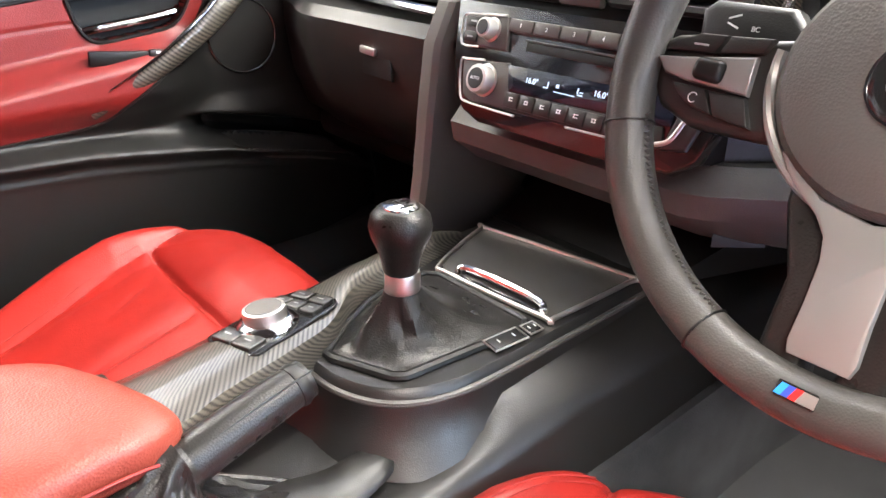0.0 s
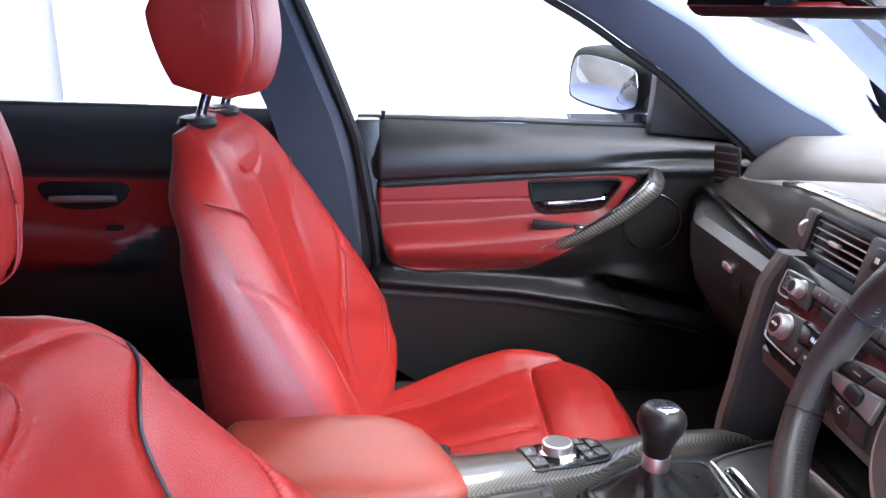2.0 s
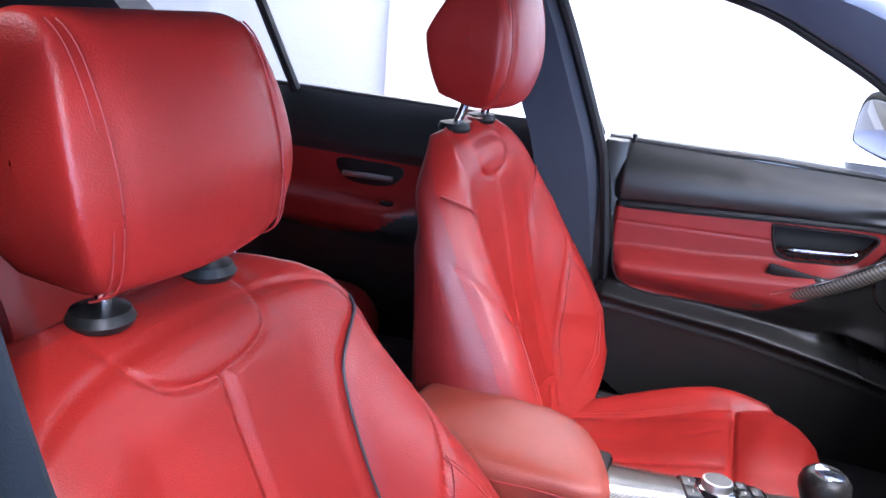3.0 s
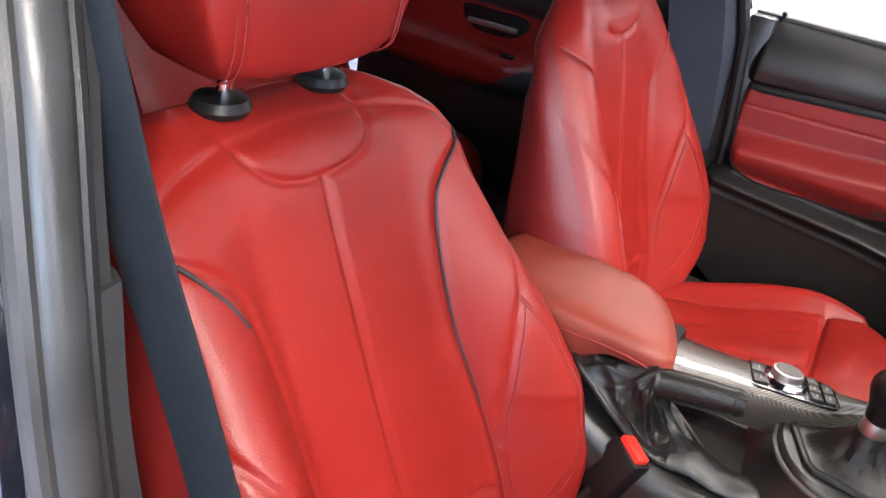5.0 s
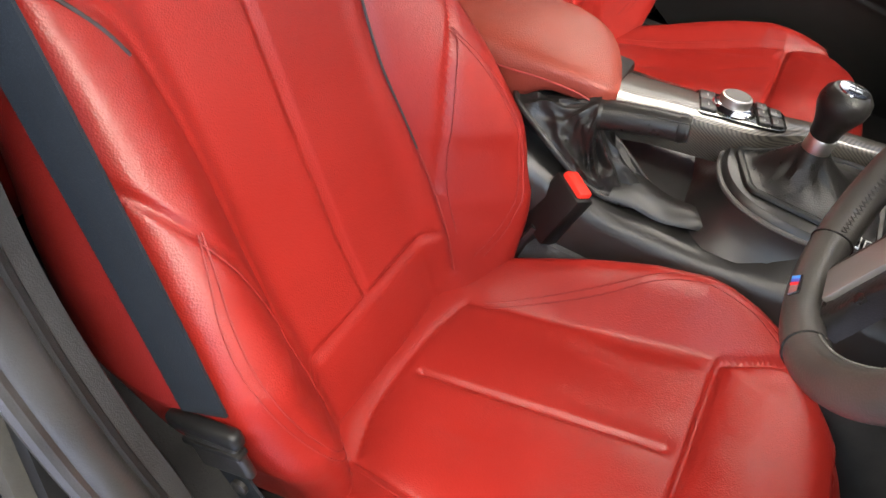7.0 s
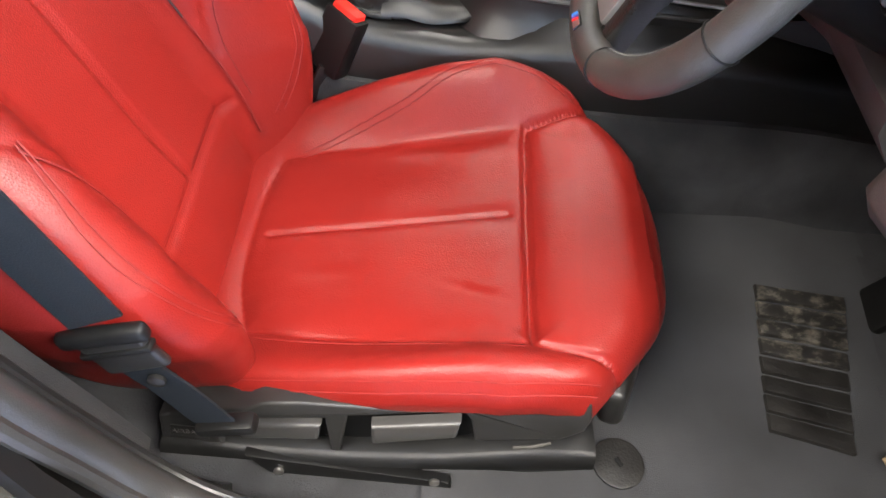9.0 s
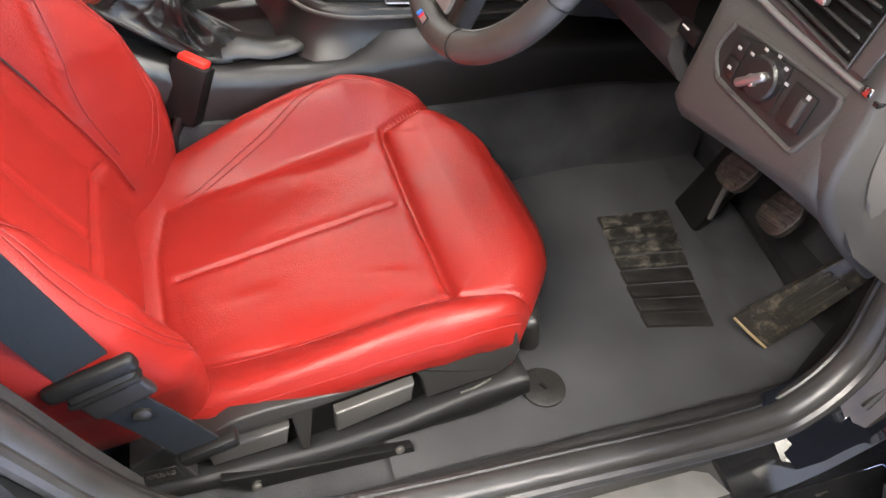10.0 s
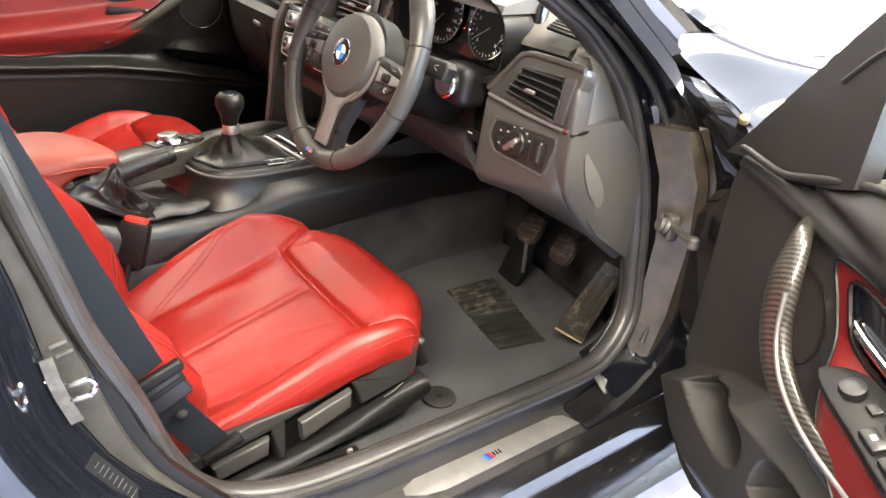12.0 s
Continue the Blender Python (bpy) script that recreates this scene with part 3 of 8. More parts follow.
part("sill_corner", loft([[(0.64, y, 0.335), (0.66, y, z), (0.715, y, z + 0.03), (0.77, y, z), (0.80, y, z - 0.04), (0.80, y, 0.30), (0.65, y, 0.30)] for y, z in ((-0.42, 0.60), (-0.18, 0.56), (-0.06, 0.50), (0.02, 0.43), (0.10, 0.385))]),
     PAINT_IN, body, "black painted pillar foot")
# striker loop, clip and sticker
st = part("striker_plate", loft([[(x, y, z), (x, y - 0.012, z - 0.002), (x + 0.003, y - 0.012, z - 0.002), (x + 0.003, y, z)] for x, y, z in ((0.741, -0.085, 0.747), (0.747, -0.082, 0.722), (0.750, -0.078, 0.704), (0.754, -0.070, 0.676))]), ZINC, body, "worn zinc striker plate", 20)
part("striker_loop", tube(catmull([(0.742, -0.084, 0.716), (0.752, -0.074, 0.717), (0.754, -0.060, 0.719), (0.755, -0.055, 0.711), (0.755, -0.060, 0.702), (0.753, -0.074, 0.700), (0.743, -0.084, 0.699)], 5), 0.0032, 8), CHROME, st)
for k in (0, 1):
    part("clip_rib", block(0.004, 0.016, 0.0035, pose(0.7345 + 0.0015 * k, -0.078 + 0.004 * k, 0.754 - 0.0105 * k, 14, 0, 0), 0.0012), ZINC, body)
tm = frame_of((0.7715, -0.0535, 0.600), (-0.17, -0.6, 1), (0.010, -0.017, 0))
tag_ = part("pressure_sticker", block(0.075, 0.018, 0.0008, tm, 0), BLACK_DULL, body, "black pressure sticker with pale print")
for k in range(9):
    part("print_bar", block(0.0011, 0.011 - 0.002 * (k % 3), 0.0004, tm @ Matrix.Translation((0.007 * (k - 4), 0, 0.0008)), 0), PRINT_GREY, tag_)

# windscreen pillars and roof
def pillar(name, s, mat, label, pts, w, d):
    rings = []
    for (x, y, z) in pts:
        rings.append([(s * (x - w), y - d, z), (s * (x - w * 0.4), y - d * 1.5, z - 0.01), (s * (x + w), y - d * 0.4, z), (s * (x + w), y + d, z), (s * (x - w * 0.6), y + d, z)])
    return part(name, loft(rings), mat, body, label)


PILLAR = [(0.705, 1.00, 0.93), (0.69, 0.86, 1.02), (0.655, 0.68, 1.145), (0.62, 0.52, 1.245), (0.585, 0.34, 1.325), (0.56, 0.16, 1.37)]
LOW = catmull([(0, 0.80, 0.900), (0, 0.70, 0.978), (0, 0.64, 1.020), (0, 0.549, 1.087), (0, 0.464, 1.138), (0, 0.40, 1.176), (0, 0.33, 1.212), (0, 0.22, 1.262), (0, 0.05, 1.305)], 4)
HIGH = catmull([(0, 0.95, 0.960), (0, 0.845, 1.016), (0, 0.784, 1.043), (0, 0.70, 1.086), (0, 0.634, 1.124), (0, 0.565, 1.173), (0, 0.46, 1.224), (0, 0.36, 1.275), (0, 0.10, 1.345)], 4)
rings = []
for a, b in zip(LOW, HIGH):
    a = Vector((-(0.645 - 0.33 * (a.z - 0.93)), a.y, a.z))
    b = Vector((-(0.600 - 0.33 * (b.z - 0.93)), b.y, b.z))
    rings.append([a + Vector((-0.03, 0.012, 0)), a, a + Vector((0.008, 0.006, 0.004)), a.lerp(b, 0.5) + Vector((0.016, 0, 0.004)), b + Vector((0.004, -0.006, -0.004)), b, b + Vector((-0.05, 0.025, 0.01)), a.lerp(b, 0.5) + Vector((-0.07, 0.02, 0))])
part("windscreen_pillar", loft(rings), CLOTH, body, "blue-grey cloth windscreen pillar trim", 50)
part("pillar_seal", tube([Vector((-(0.655 - 0.33 * (p.z - 0.93)), p.y, p.z)) + Vector((0, -0.006, -0.004)) for p in LOW], 0.007, 8), BLACK_DULL, body, "black seal beside the pillar")
pillar("windscreen_pillar", 1, CLOTH, "blue-grey cloth windscreen pillar trim", [(x - 0.135, y + 0.01, z) for x, y, z in PILLAR], 0.02, 0.03)
pillar("windscreen_frame", -1, PAINT, "glossy black windscreen pillar", [(0.66 - 0.33 * (p.z - 0.93), p.y - 0.045, p.z - 0.012) for p in HIGH], 0.02, 0.022)

roof_rings = []
for y, z, w in ((0.34, 1.345, 0.56), (0.10, 1.385, 0.56), (-0.3, 1.41, 0.57), (-0.9, 1.40, 0.56), (-1.5, 1.33, 0.53)):
    prof = [(-w, y, z - 0.05), (-w * 0.8, y, z - 0.01), (0, y, z + 0.02), (w * 0.8, y, z - 0.01), (w, y, z - 0.05)]
    roof_rings.append(prof + [(x, yy, zz + 0.035) for x, yy, zz in reversed(prof)])
part("roof", loft(roof_rings), HEADLINER, body, "charcoal cloth headliner roof")
for s in (-1, 1):
    part("roof_rail", tube(catmull([(s * 0.575, 0.34, 1.33), (s * 0.575, 0.1, 1.365), (s * 0.58, -0.4, 1.375), (s * 0.57, -1.0, 1.36), (s * 0.55, -1.5, 1.29)], 6), 0.035, 10), HEADLINER if s < 0 else PAINT, body)

# rear of the cabin
part("rear_shelf", block(1.20, 0.5, 0.03, Matrix.Translation((0, -1.62, 0.93)), 0.008), HEADLINER, body)
part("rear_quarter", loft([[(s * 0.62, -1.05, 0.98), (s * 0.74, -1.05, 0.98), (s * 0.74, -1.9, 0.98), (s * 0.60, -1.9, 0.98)] + [] for s in (1,)] +
                          [[(0.50, -1.35, 1.36), (0.60, -1.35, 1.36), (0.60, -1.75, 1.30), (0.50, -1.75, 1.30)]]), HEADLINER, body)
part("rear_quarter", loft([[(-0.62, -1.05, 0.98), (-0.74, -1.05, 0.98), (-0.74, -1.9, 0.98), (-0.60, -1.9, 0.98)],
                           [(-0.50, -1.35, 1.36), (-0.60, -1.35, 1.36), (-0.60, -1.75, 1.30), (-0.50, -1.75, 1.30)]]), HEADLINER, body)
part("rear_side", block(0.10, 1.30, 0.64, Matrix.Translation((0.78, -0.98, 0.66)), 0.02), PAINT, body, "black rear flank")
part("boot_wall", block(1.5, 0.05, 0.65, Matrix.Translation((0, -1.86, 0.62)), 0.01), HEADLINER, body)

# bonnet, wing and cowl seen past the open door
def bonnet_z(x, y):
    return (0.968 - 0.045 * (y - 1.15) - 0.045 * (y - 1.15) ** 2 - 0.040 * (x / 0.8) ** 4 + 0.012 * math.exp(-((abs(x) - 0.42) / 0.05) ** 2)
            + 0.026 * float(sstep(y, 1.02, 0.85)) * float(sstep(abs(x), 0.45, 0.66)))


def wing_in(y):
    return float(np.interp(y, [0.86, 0.885, 0.92, 0.967, 1.09, 1.25, 1.8, 2.45], [0.670, 0.695, 0.711, 0.723, 0.731, 0.727, 0.715, 0.69]))


def bonnet_back(x):
    return float(np.interp(abs(x), [0, 0.20, 0.35, 0.50, 0.58, 0.63, 0.66, 0.70], [1.27, 1.255, 1.22, 1.145, 1.075, 1.00, 0.93, 0.885]))


rows_ = []
for k in np.linspace(0, 1, 40):
    row = []
    for c in np.sin(np.linspace(-1, 1, 49) * 1.5) / math.sin(1.5):
        y = bonnet_back(c * 0.70) + (2.45 - bonnet_back(c * 0.70)) * k ** 1.5
        x = c * (wing_in(y) - 0.004)
        row.append((x, y, bonnet_z(x, y) - 0.012 * float(sstep(y - bonnet_back(c * 0.70), 0.025, 0.0)) * float(sstep(abs(x), 0.66, 0.60))))
    rows_.append(row)
sheet_parts(np.array(rows_), np.zeros((39, 48), int), {0: ("bonnet", PAINT, "glossy black bonnet")}, body)
WING_BACK = catmull([(0.672, 0.862, 0.984), (0.690, 0.830, 0.977), (0.720, 0.805, 0.962), (0.769, 0.820, 0.931), (0.820, 0.840, 0.900), (0.862, 0.858, 0.850), (0.882, 0.872, 0.770), (0.886, 0.885, 0.66)], 4)
for s in (1, -1):
    rows_ = []
    for k in np.linspace(0, 1, 40) ** 1.7:
        row, n = [], len(WING_BACK) - 1
        for u, r in enumerate(WING_BACK):
            a = u / n
            y = r.y + (2.45 - r.y) * k
            xi = wing_in(y)
            x = xi + (0.889 - xi) * math.sin(min(1.0, a * 1.25) * 1.5708)
            z = bonnet_z(xi, y) - 0.002 - 0.30 * a ** 3.0
            w = float(sstep(k, 0.0, 0.22)) if u else 1.0
            row.append((s * (r.x + (x - r.x) * w), y, r.z + (z - r.z) * w))
        rows_.append(row[::s])
    sheet_parts(np.array(rows_), np.zeros((39, len(WING_BACK) - 1), int), {0: ("wing", PAINT, "glossy black front wing")}, body)
part("cowl", block(1.26, 0.44, 0.02, pose(0, 1.20, 0.920, 2, 0, 0), 0.006), BLACK_DULL, body, "black cowl panel with wipers")
part("windscreen", loft([[(-0.66, 1.10, 0.945), (-0.3, 1.12, 0.955), (0.3, 1.12, 0.955), (0.61, 1.02, 0.952)], [(-0.50, 0.36, 1.365), (-0.3, 0.38, 1.38), (0.3, 0.38, 1.38), (0.58, 0.36, 1.345)]], False, False), GLASS, body, "clear windscreen glass", 0).visible_shadow = False

# left centre pillar trim, blue-grey cloth and black lower trim
rings = [[(-0.72 + 0.20 * (z - 0.9), y + 0.02, z), (-0.67 + 0.20 * (z - 0.9), y - 0.0, z), (-0.66 + 0.2 * (z - 0.9), y - 0.11, z), (-0.74 + 0.2 * (z - 0.9), y - 0.13, z)]
         for y, z in ((0.0, 0.42), (-0.02, 0.70), (-0.05, 0.90), (-0.07, 0.985), (-0.15, 1.20), (-0.23, 1.38))]
part("centre_pillar_trim", loft(rings), NAVY_CLOTH, body, "dark navy cloth centre pillar trim")
part("pillar_strip", tube(catmull([(-0.695, 0.035, 0.44), (-0.70, 0.012, 0.70), (-0.70, -0.02, 0.90), (-0.69, -0.045, 0.99), (-0.645, -0.125, 1.20), (-0.61, -0.20, 1.36)], 5), 0.012, 8), BLACK_DULL, body)

part("pillar_filler", block(0.05, 0.05, 0.57, Matrix.Translation((-0.735, -0.008, 0.70)), 0.006), BLACK_SOFT, body)

# kick panels and dark rear glass
part("kick_panel", block(0.04, 0.40, 0.66, Matrix.Translation((-0.715, 1.02, 0.60)), 0.01), BLACK_DULL, body, "black kick panel")
part("kick_panel", block(0.03, 0.30, 0.30, Matrix.Translation((0.672, 1.00, 0.47)), 0.01), BLACK_DULL, body, "black kick panel")
part("rear_window", block(1.06, 0.02, 0.62, pose(0, -1.70, 1.13, -38, 0, 0), 0.004), GLOSS_BLACK, body, "dark tinted rear window")
part("rear_side_window", block(0.02, 1.05, 0.40, pose(0.70, -0.85, 1.16, 0, -20, 0), 0.004), GLOSS_BLACK, body, "dark tinted rear side window")

# interior mirror
mir = thing("rear_view_mirror", (-0.02, 0.42, 1.30), "black framed rear-view mirror on the windscreen", "mirror")
MIRROR_AT = pose(-0.092, 0.515, 1.228, -8, 0, 43)
part("housing", block(0.265, 0.045, 0.078, MIRROR_AT, 0.02, 4), BLACK_DULL, mir)
part("glass", block(0.246, 0.004, 0.062, MIRROR_AT @ Matrix.Translation((0, -0.0235, 0)), 0.0015), material("mirror silver", (0.8, 0.8, 0.8), 0.03, metal=1.0, vary=0.02, rough_vary=0.01), mir, "silvered mirror glass")
part("stalk", tube([(-0.085, 0.53, 1.235), (-0.05, 0.53, 1.29), (0, 0.54, 1.320)], 0.02, 10), BLACK_DULL, mir)

# ---- seats ----


def build_seat(name, cx, cy, cz, s, label, lean=0.0, outer=0.0):
    """A sports seat; s = 1 has its door side at +x."""
    seat = thing(name, (cx, cy + 0.25, 0.325), label, "car seat", "front seats")

    def world(a):
        a = np.array(a, float)
        a[..., 0] = cx + s * a[..., 0]
        a[..., 1] += cy
        a[..., 2] += cz
        return a

    def tilted(a):
        """The backrest's pitch about its hinge."""
        a = np.array(a, float)
        c, n = math.cos(radians(lean)), math.sin(radians(lean))
        y, z = a[..., 1] - 0.05, a[..., 2] - 0.40
        a[..., 1], a[..., 2] = 0.05 + y * c + z * n, 0.40 - y * n + z * c
        a[..., 0] -= 0.010
        a[..., 2] -= (0.022 if s > 0 else 0.008) * sstep(a[..., 2], 0.87, 0.985)
        return world(a)

    flip = s < 0
    # cushion -------------------------------------------------------------
    nu, nv = 230, 230
    u = np.linspace(-1.42, 1.42, nu)[:, None] * np.ones((1, nv))
    v = np.linspace(-0.16, 1.40, nv)[None, :] * np.ones((nu, 1))
    uc, vc = np.clip(u, -1, 1), np.clip(v, 0, 1)
    front = 0.556 - 0.100 * np.abs(uc) ** 3.2
    y = 0.045 + (front - 0.045) * vc
    HALF_Y = [0.04, 0.12, 0.25, 0.36, 0.45, 0.50, 0.55]
    HALF_DOOR, HALF_IN = [0.196, 0.208, 0.224, 0.230, 0.218, 0.196, 0.180], [0.212, 0.224, 0.236, 0.240, 0.222, 0.196, 0.180]
    half = np.where(uc > 0, np.interp(y, HALF_Y, HALF_DOOR), np.interp(y, HALF_Y, HALF_IN))
    x = half * uc
    # seams between the panels
    corner_in, corner_out = (-0.152, 0.388), (0.166, 0.388)
    cross = [corner_in, (-0.05, 0.389), (0.06, 0.389), corner_out]
    wing_in_ = flat_line([corner_in, (-0.160, 0.412), (-0.171, 0.440), (-0.184, 0.476), (-0.20, 0.52)])
    wing_out = flat_line([corner_out, (0.173, 0.412), (0.178, 0.440), (0.184, 0.480), (0.196, 0.53)])
    side_in = flat_line([(-0.130, 0.088), (-0.142, 0.15), (-0.149, 0.25), (-0.152, 0.33), corner_in])
    side_out = flat_line([(0.132, 0.092), (0.142, 0.17), (0.152, 0.26), (0.162, 0.34), corner_out])
    rear = flat_line([(-0.130, 0.088), (-0.07, 0.074), (0.0, 0.070), (0.07, 0.074), (0.132, 0.092)])
    mid = [(-0.008, 0.092), (-0.014, 0.20), (-0.017, 0.264), (-0.019, 0.366)]
    ridge_seam = flat_line([(-0.140, 0.110), (-0.164, 0.173), (-0.183, 0.239), (-0.202, 0.294), (-0.208, 0.339), (-0.203, 0.400), (-0.188, 0.449)])

    def top(x, y):
        base = np.interp(y, [0.04, 0.09, 0.2, 0.3, 0.38, 0.44, 0.50, 0.56], [0.405, 0.410, 0.434, 0.462, 0.486, 0.500, 0.503, 0.494])
        ridge = np.interp(y, [0.04, 0.12, 0.20, 0.28, 0.34, 0.40, 0.46, 0.52], [0.016, 0.040, 0.064, 0.078, 0.076, 0.052, 0.018, 0.0])
        ridge = np.where(x > 0, ridge * 0.58, ridge)
        z = base + ridge * sstep(np.abs(x), 0.135, 0.212) + 0.005 * sstep(np.abs(x), 0.04, 0.15)
        puff = np.full(np.shape(z), 9.0)
        for line, soft_ in ((cross, 0.0), (wing_in_, 0.0), (wing_out, 0.0), (side_in, 0.006), (side_out, 0.003), (rear, 0.004)):
            puff = np.minimum(puff, line_distance(x, y, line) + soft_)
        thigh = inside(x, y, wing_in_[::-1] + wing_out)
        z = z + np.where(thigh, 0.017, 0.009) * (1 - np.exp(-puff / np.where(thigh, 0.020, 0.014))) - 0.006 * np.exp(-(puff / 0.0032) ** 2)
        md = line_distance(x, y, mid)
        return z - 0.0065 * np.exp(-md / 0.011) - 0.003 * np.exp(-(md / 0.003) ** 2)

    z = top(x, y)
    ex = np.clip((np.abs(uc) - 0.80) / 0.20, 0, 1)
    ey = np.clip((vc - 0.86) / 0.14, 0, 1)
    drop = np.where(u > 0, 0.046, 0.052) * (1 - np.sqrt(np.clip(1 - ex ** 2, 0, 1))) + 0.048 * (1 - np.sqrt(np.clip(1 - ey ** 2, 0, 1)))
    skirt = np.clip(np.abs(u) - 1, 0, 1) * 0.19 + np.clip(v - 1, 0, 1) * 0.15 + np.clip(-v, 0, 1) * 0.25
    door_side = sstep(u, 0.72, 1.0)
    skirt = np.minimum(skirt, (0.078 - 0.040 * np.clip((v - 0.9) / 0.1, 0, 1) * np.abs(uc) ** 2) * (1 - door_side) + 0.020 * door_side)
    tuck = np.clip((np.abs(u) - 1) / 0.42, 0, 1)
    x = x * (1 - 0.05 * tuck - 0.10 * np.clip((v - 1) / 0.4, 0, 1) * np.abs(uc) ** 3)
    y = y - (0.025 + 0.05 * np.abs(uc) ** 3) * np.clip((v - 1) / 0.4, 0, 1)
    ripple = np.array([[noise.noise((a * 9, b * 9, 3.1)) + 0.45 * noise.noise((a * 24 + 3, b * 15, 5.2)) + 0.10 * noise.noise((a * 70, b * 55, 1.2)) for a, b in zip(r1, r2)] for r1, r2 in zip(x, y)])
    dents = -0.0022 * np.exp(-((x - 0.055) / 0.010) ** 2 - ((y - 0.17) / 0.030) ** 2) - 0.0016 * np.exp(-((x - 0.09 - 0.4 * (y - 0.33)) / 0.006) ** 2 - ((y - 0.33) / 0.03) ** 2)
    zz = z - drop - skirt + 0.0020 * ripple + dents
    pts = world(np.stack([x, y, zz], -1))
    if flip:
        pts = pts[::-1]
        xm, ym, um, vm = (cell_mid(a[::-1]) for a in (x, y, u, v))
    else:
        xm, ym, um, vm = (cell_mid(a) for a in (x, y, u, v))
    reg = np.zeros_like(xm, int)
    reg[inside(xm, ym, wing_in_[::-1] + wing_out) | ((vm > 0.93) & (np.abs(xm) < 0.18))] = 1
    reg[(reg == 0) & ~inside(xm, ym, rear + side_out + side_in[::-1]) & (ym > 0.088) & (xm < 0)] = 2
    reg[(reg == 0) & ~inside(xm, ym, rear + side_out + side_in[::-1]) & (ym > 0.088) & (xm >= 0)] = 3
    sheet_parts(pts, reg, {0: ("cushion", RED, "smooth red leather seat centre"), 1: ("thigh_support", RED, "rounded red thigh support"), 2: ("cushion_bolster", RED, ""), 3: ("cushion_bolster", RED, "")}, seat)

    def on_cushion(line, lift=0.0):
        a = np.array(line)
        e1 = np.where(a[:, 0] > 0, np.interp(a[:, 1], HALF_Y, HALF_DOOR), np.interp(a[:, 1], HALF_Y, HALF_IN))
        exx = np.clip((np.abs(a[:, 0]) / e1 - 0.80) / 0.20, 0, 0.999)
        zt = top(a[:, 0], a[:, 1]) - np.where(a[:, 0] > 0, 0.046, 0.052) * (1 - np.sqrt(1 - exx ** 2)) + lift
        return [tuple(p) for p in world(np.stack([a[:, 0], a[:, 1], zt], -1))]

    for k in (0.955, 0.985):
        ln = [(k * float(np.interp(b, HALF_Y, HALF_DOOR)), b) for b in np.linspace(0.09, 0.45, 40)]
        part("seam", tube(on_cushion(ln, 0.0003), 0.0009, 6), RED_SEAM, seat)
    for off in (0.0, 0.007):
        part("seam", tube(on_cushion([(a + off, b) for a, b in ridge_seam], 0.0004), 0.0009, 6), RED_SEAM, seat)
    part("seam", tube(on_cushion([(a + 0.010, b) for a, b in side_out[:-2]], 0.0003), 0.0008, 6), RED_SEAM, seat)
    # backrest ---------------------------------------------------------------
    zk = [0.36, 0.42, 0.50, 0.60, 0.70, 0.80, 0.90, 0.955, 1.0]
    yk = [0.055, 0.042, 0.008, -0.040, -0.088, -0.135, -0.180, -0.203, -0.225]
    nf, nside, nback = 121, 14, 24
    nz = 150
    t = np.linspace(0, 1, nz)
    roll = np.clip((t - 0.86) / 0.14, 0, 1) * math.pi / 2
    rt = 0.052
    zc = np.where(t < 0.86, 0.375 + (0.925 - 0.375) * t / 0.86, 0.925 + rt * np.sin(roll))
    shrink = rt * (1 - np.cos(roll)) * 1.15
    w = np.interp(zc, [0.37, 0.44, 0.52, 0.60, 0.68, 0.76, 0.84, 0.90, 0.94, 0.98], [0.185, 0.226, 0.266, 0.285, 0.274, 0.254, 0.238, 0.230, 0.214, 0.180]) - shrink
    w_out = w + outer * sstep(zc, 0.40, 0.52) * sstep(zc, 0.96, 0.80)
    bol = np.interp(zc, [0.37, 0.45, 0.54, 0.62, 0.70, 0.78, 0.86, 0.94], [0.040, 0.075, 0.110, 0.114, 0.090, 0.054, 0.024, 0.006])
    thick = np.interp(zc, [0.37, 0.5, 0.7, 0.9, 0.98], [0.17, 0.140, 0.110, 0.095, 0.09] if s > 0 else [0.16, 0.125, 0.090, 0.068, 0.060])

    def yc_of(z):
        return np.interp(z, zk, yk)

    def bol_of(x, z, wz, bz):
        q = np.clip((np.abs(x) - 0.105) / np.maximum(wz - 0.105, 0.02), 0, 1)
        f = sstep(q, 0.0, 0.72)
        edge_ = np.clip((q - 0.72) / 0.28, 0, 1)
        return bz * f - 0.045 * (1 - np.sqrt(np.clip(1 - edge_ ** 2, 0, 1))) + 0.008 * sstep(z, 0.58, 0.48)

    centre = [(0.003, 0.897), (0.007, 0.82), (0.007, 0.62), (0.006, 0.502)]
    yoke = flat_line([(-0.084, 0.966), (-0.081, 0.945), (-0.071, 0.918), (-0.040, 0.902), (0.0, 0.897), (0.040, 0.901), (0.071, 0.916), (0.090, 0.940), (0.100, 0.966)])
    pipe_in = flat_line([(-0.228, 0.898), (-0.192, 0.880), (-0.168, 0.862), (-0.147, 0.833), (-0.136, 0.771), (-0.133, 0.702), (-0.138, 0.636), (-0.142, 0.572), (-0.140, 0.516), (-0.135, 0.45)])
    pipe_out = [(-a, b) for a, b in pipe_in]
    bol_in = flat_line([(-0.245, 0.800), (-0.229, 0.768), (-0.211, 0.742), (-0.188, 0.700), (-0.166, 0.63), (-0.146, 0.555)])
    lumbar = flat_line([(-0.138, 0.500), (0.0, 0.500), (0.138, 0.500)])
    rim = flat_line([(-0.236, 0.80), (-0.212, 0.875), (-0.205, 0.900), (-0.195, 0.922), (-0.171, 0.938), (-0.121, 0.950), (-0.06, 0.956), (0.0, 0.958)])

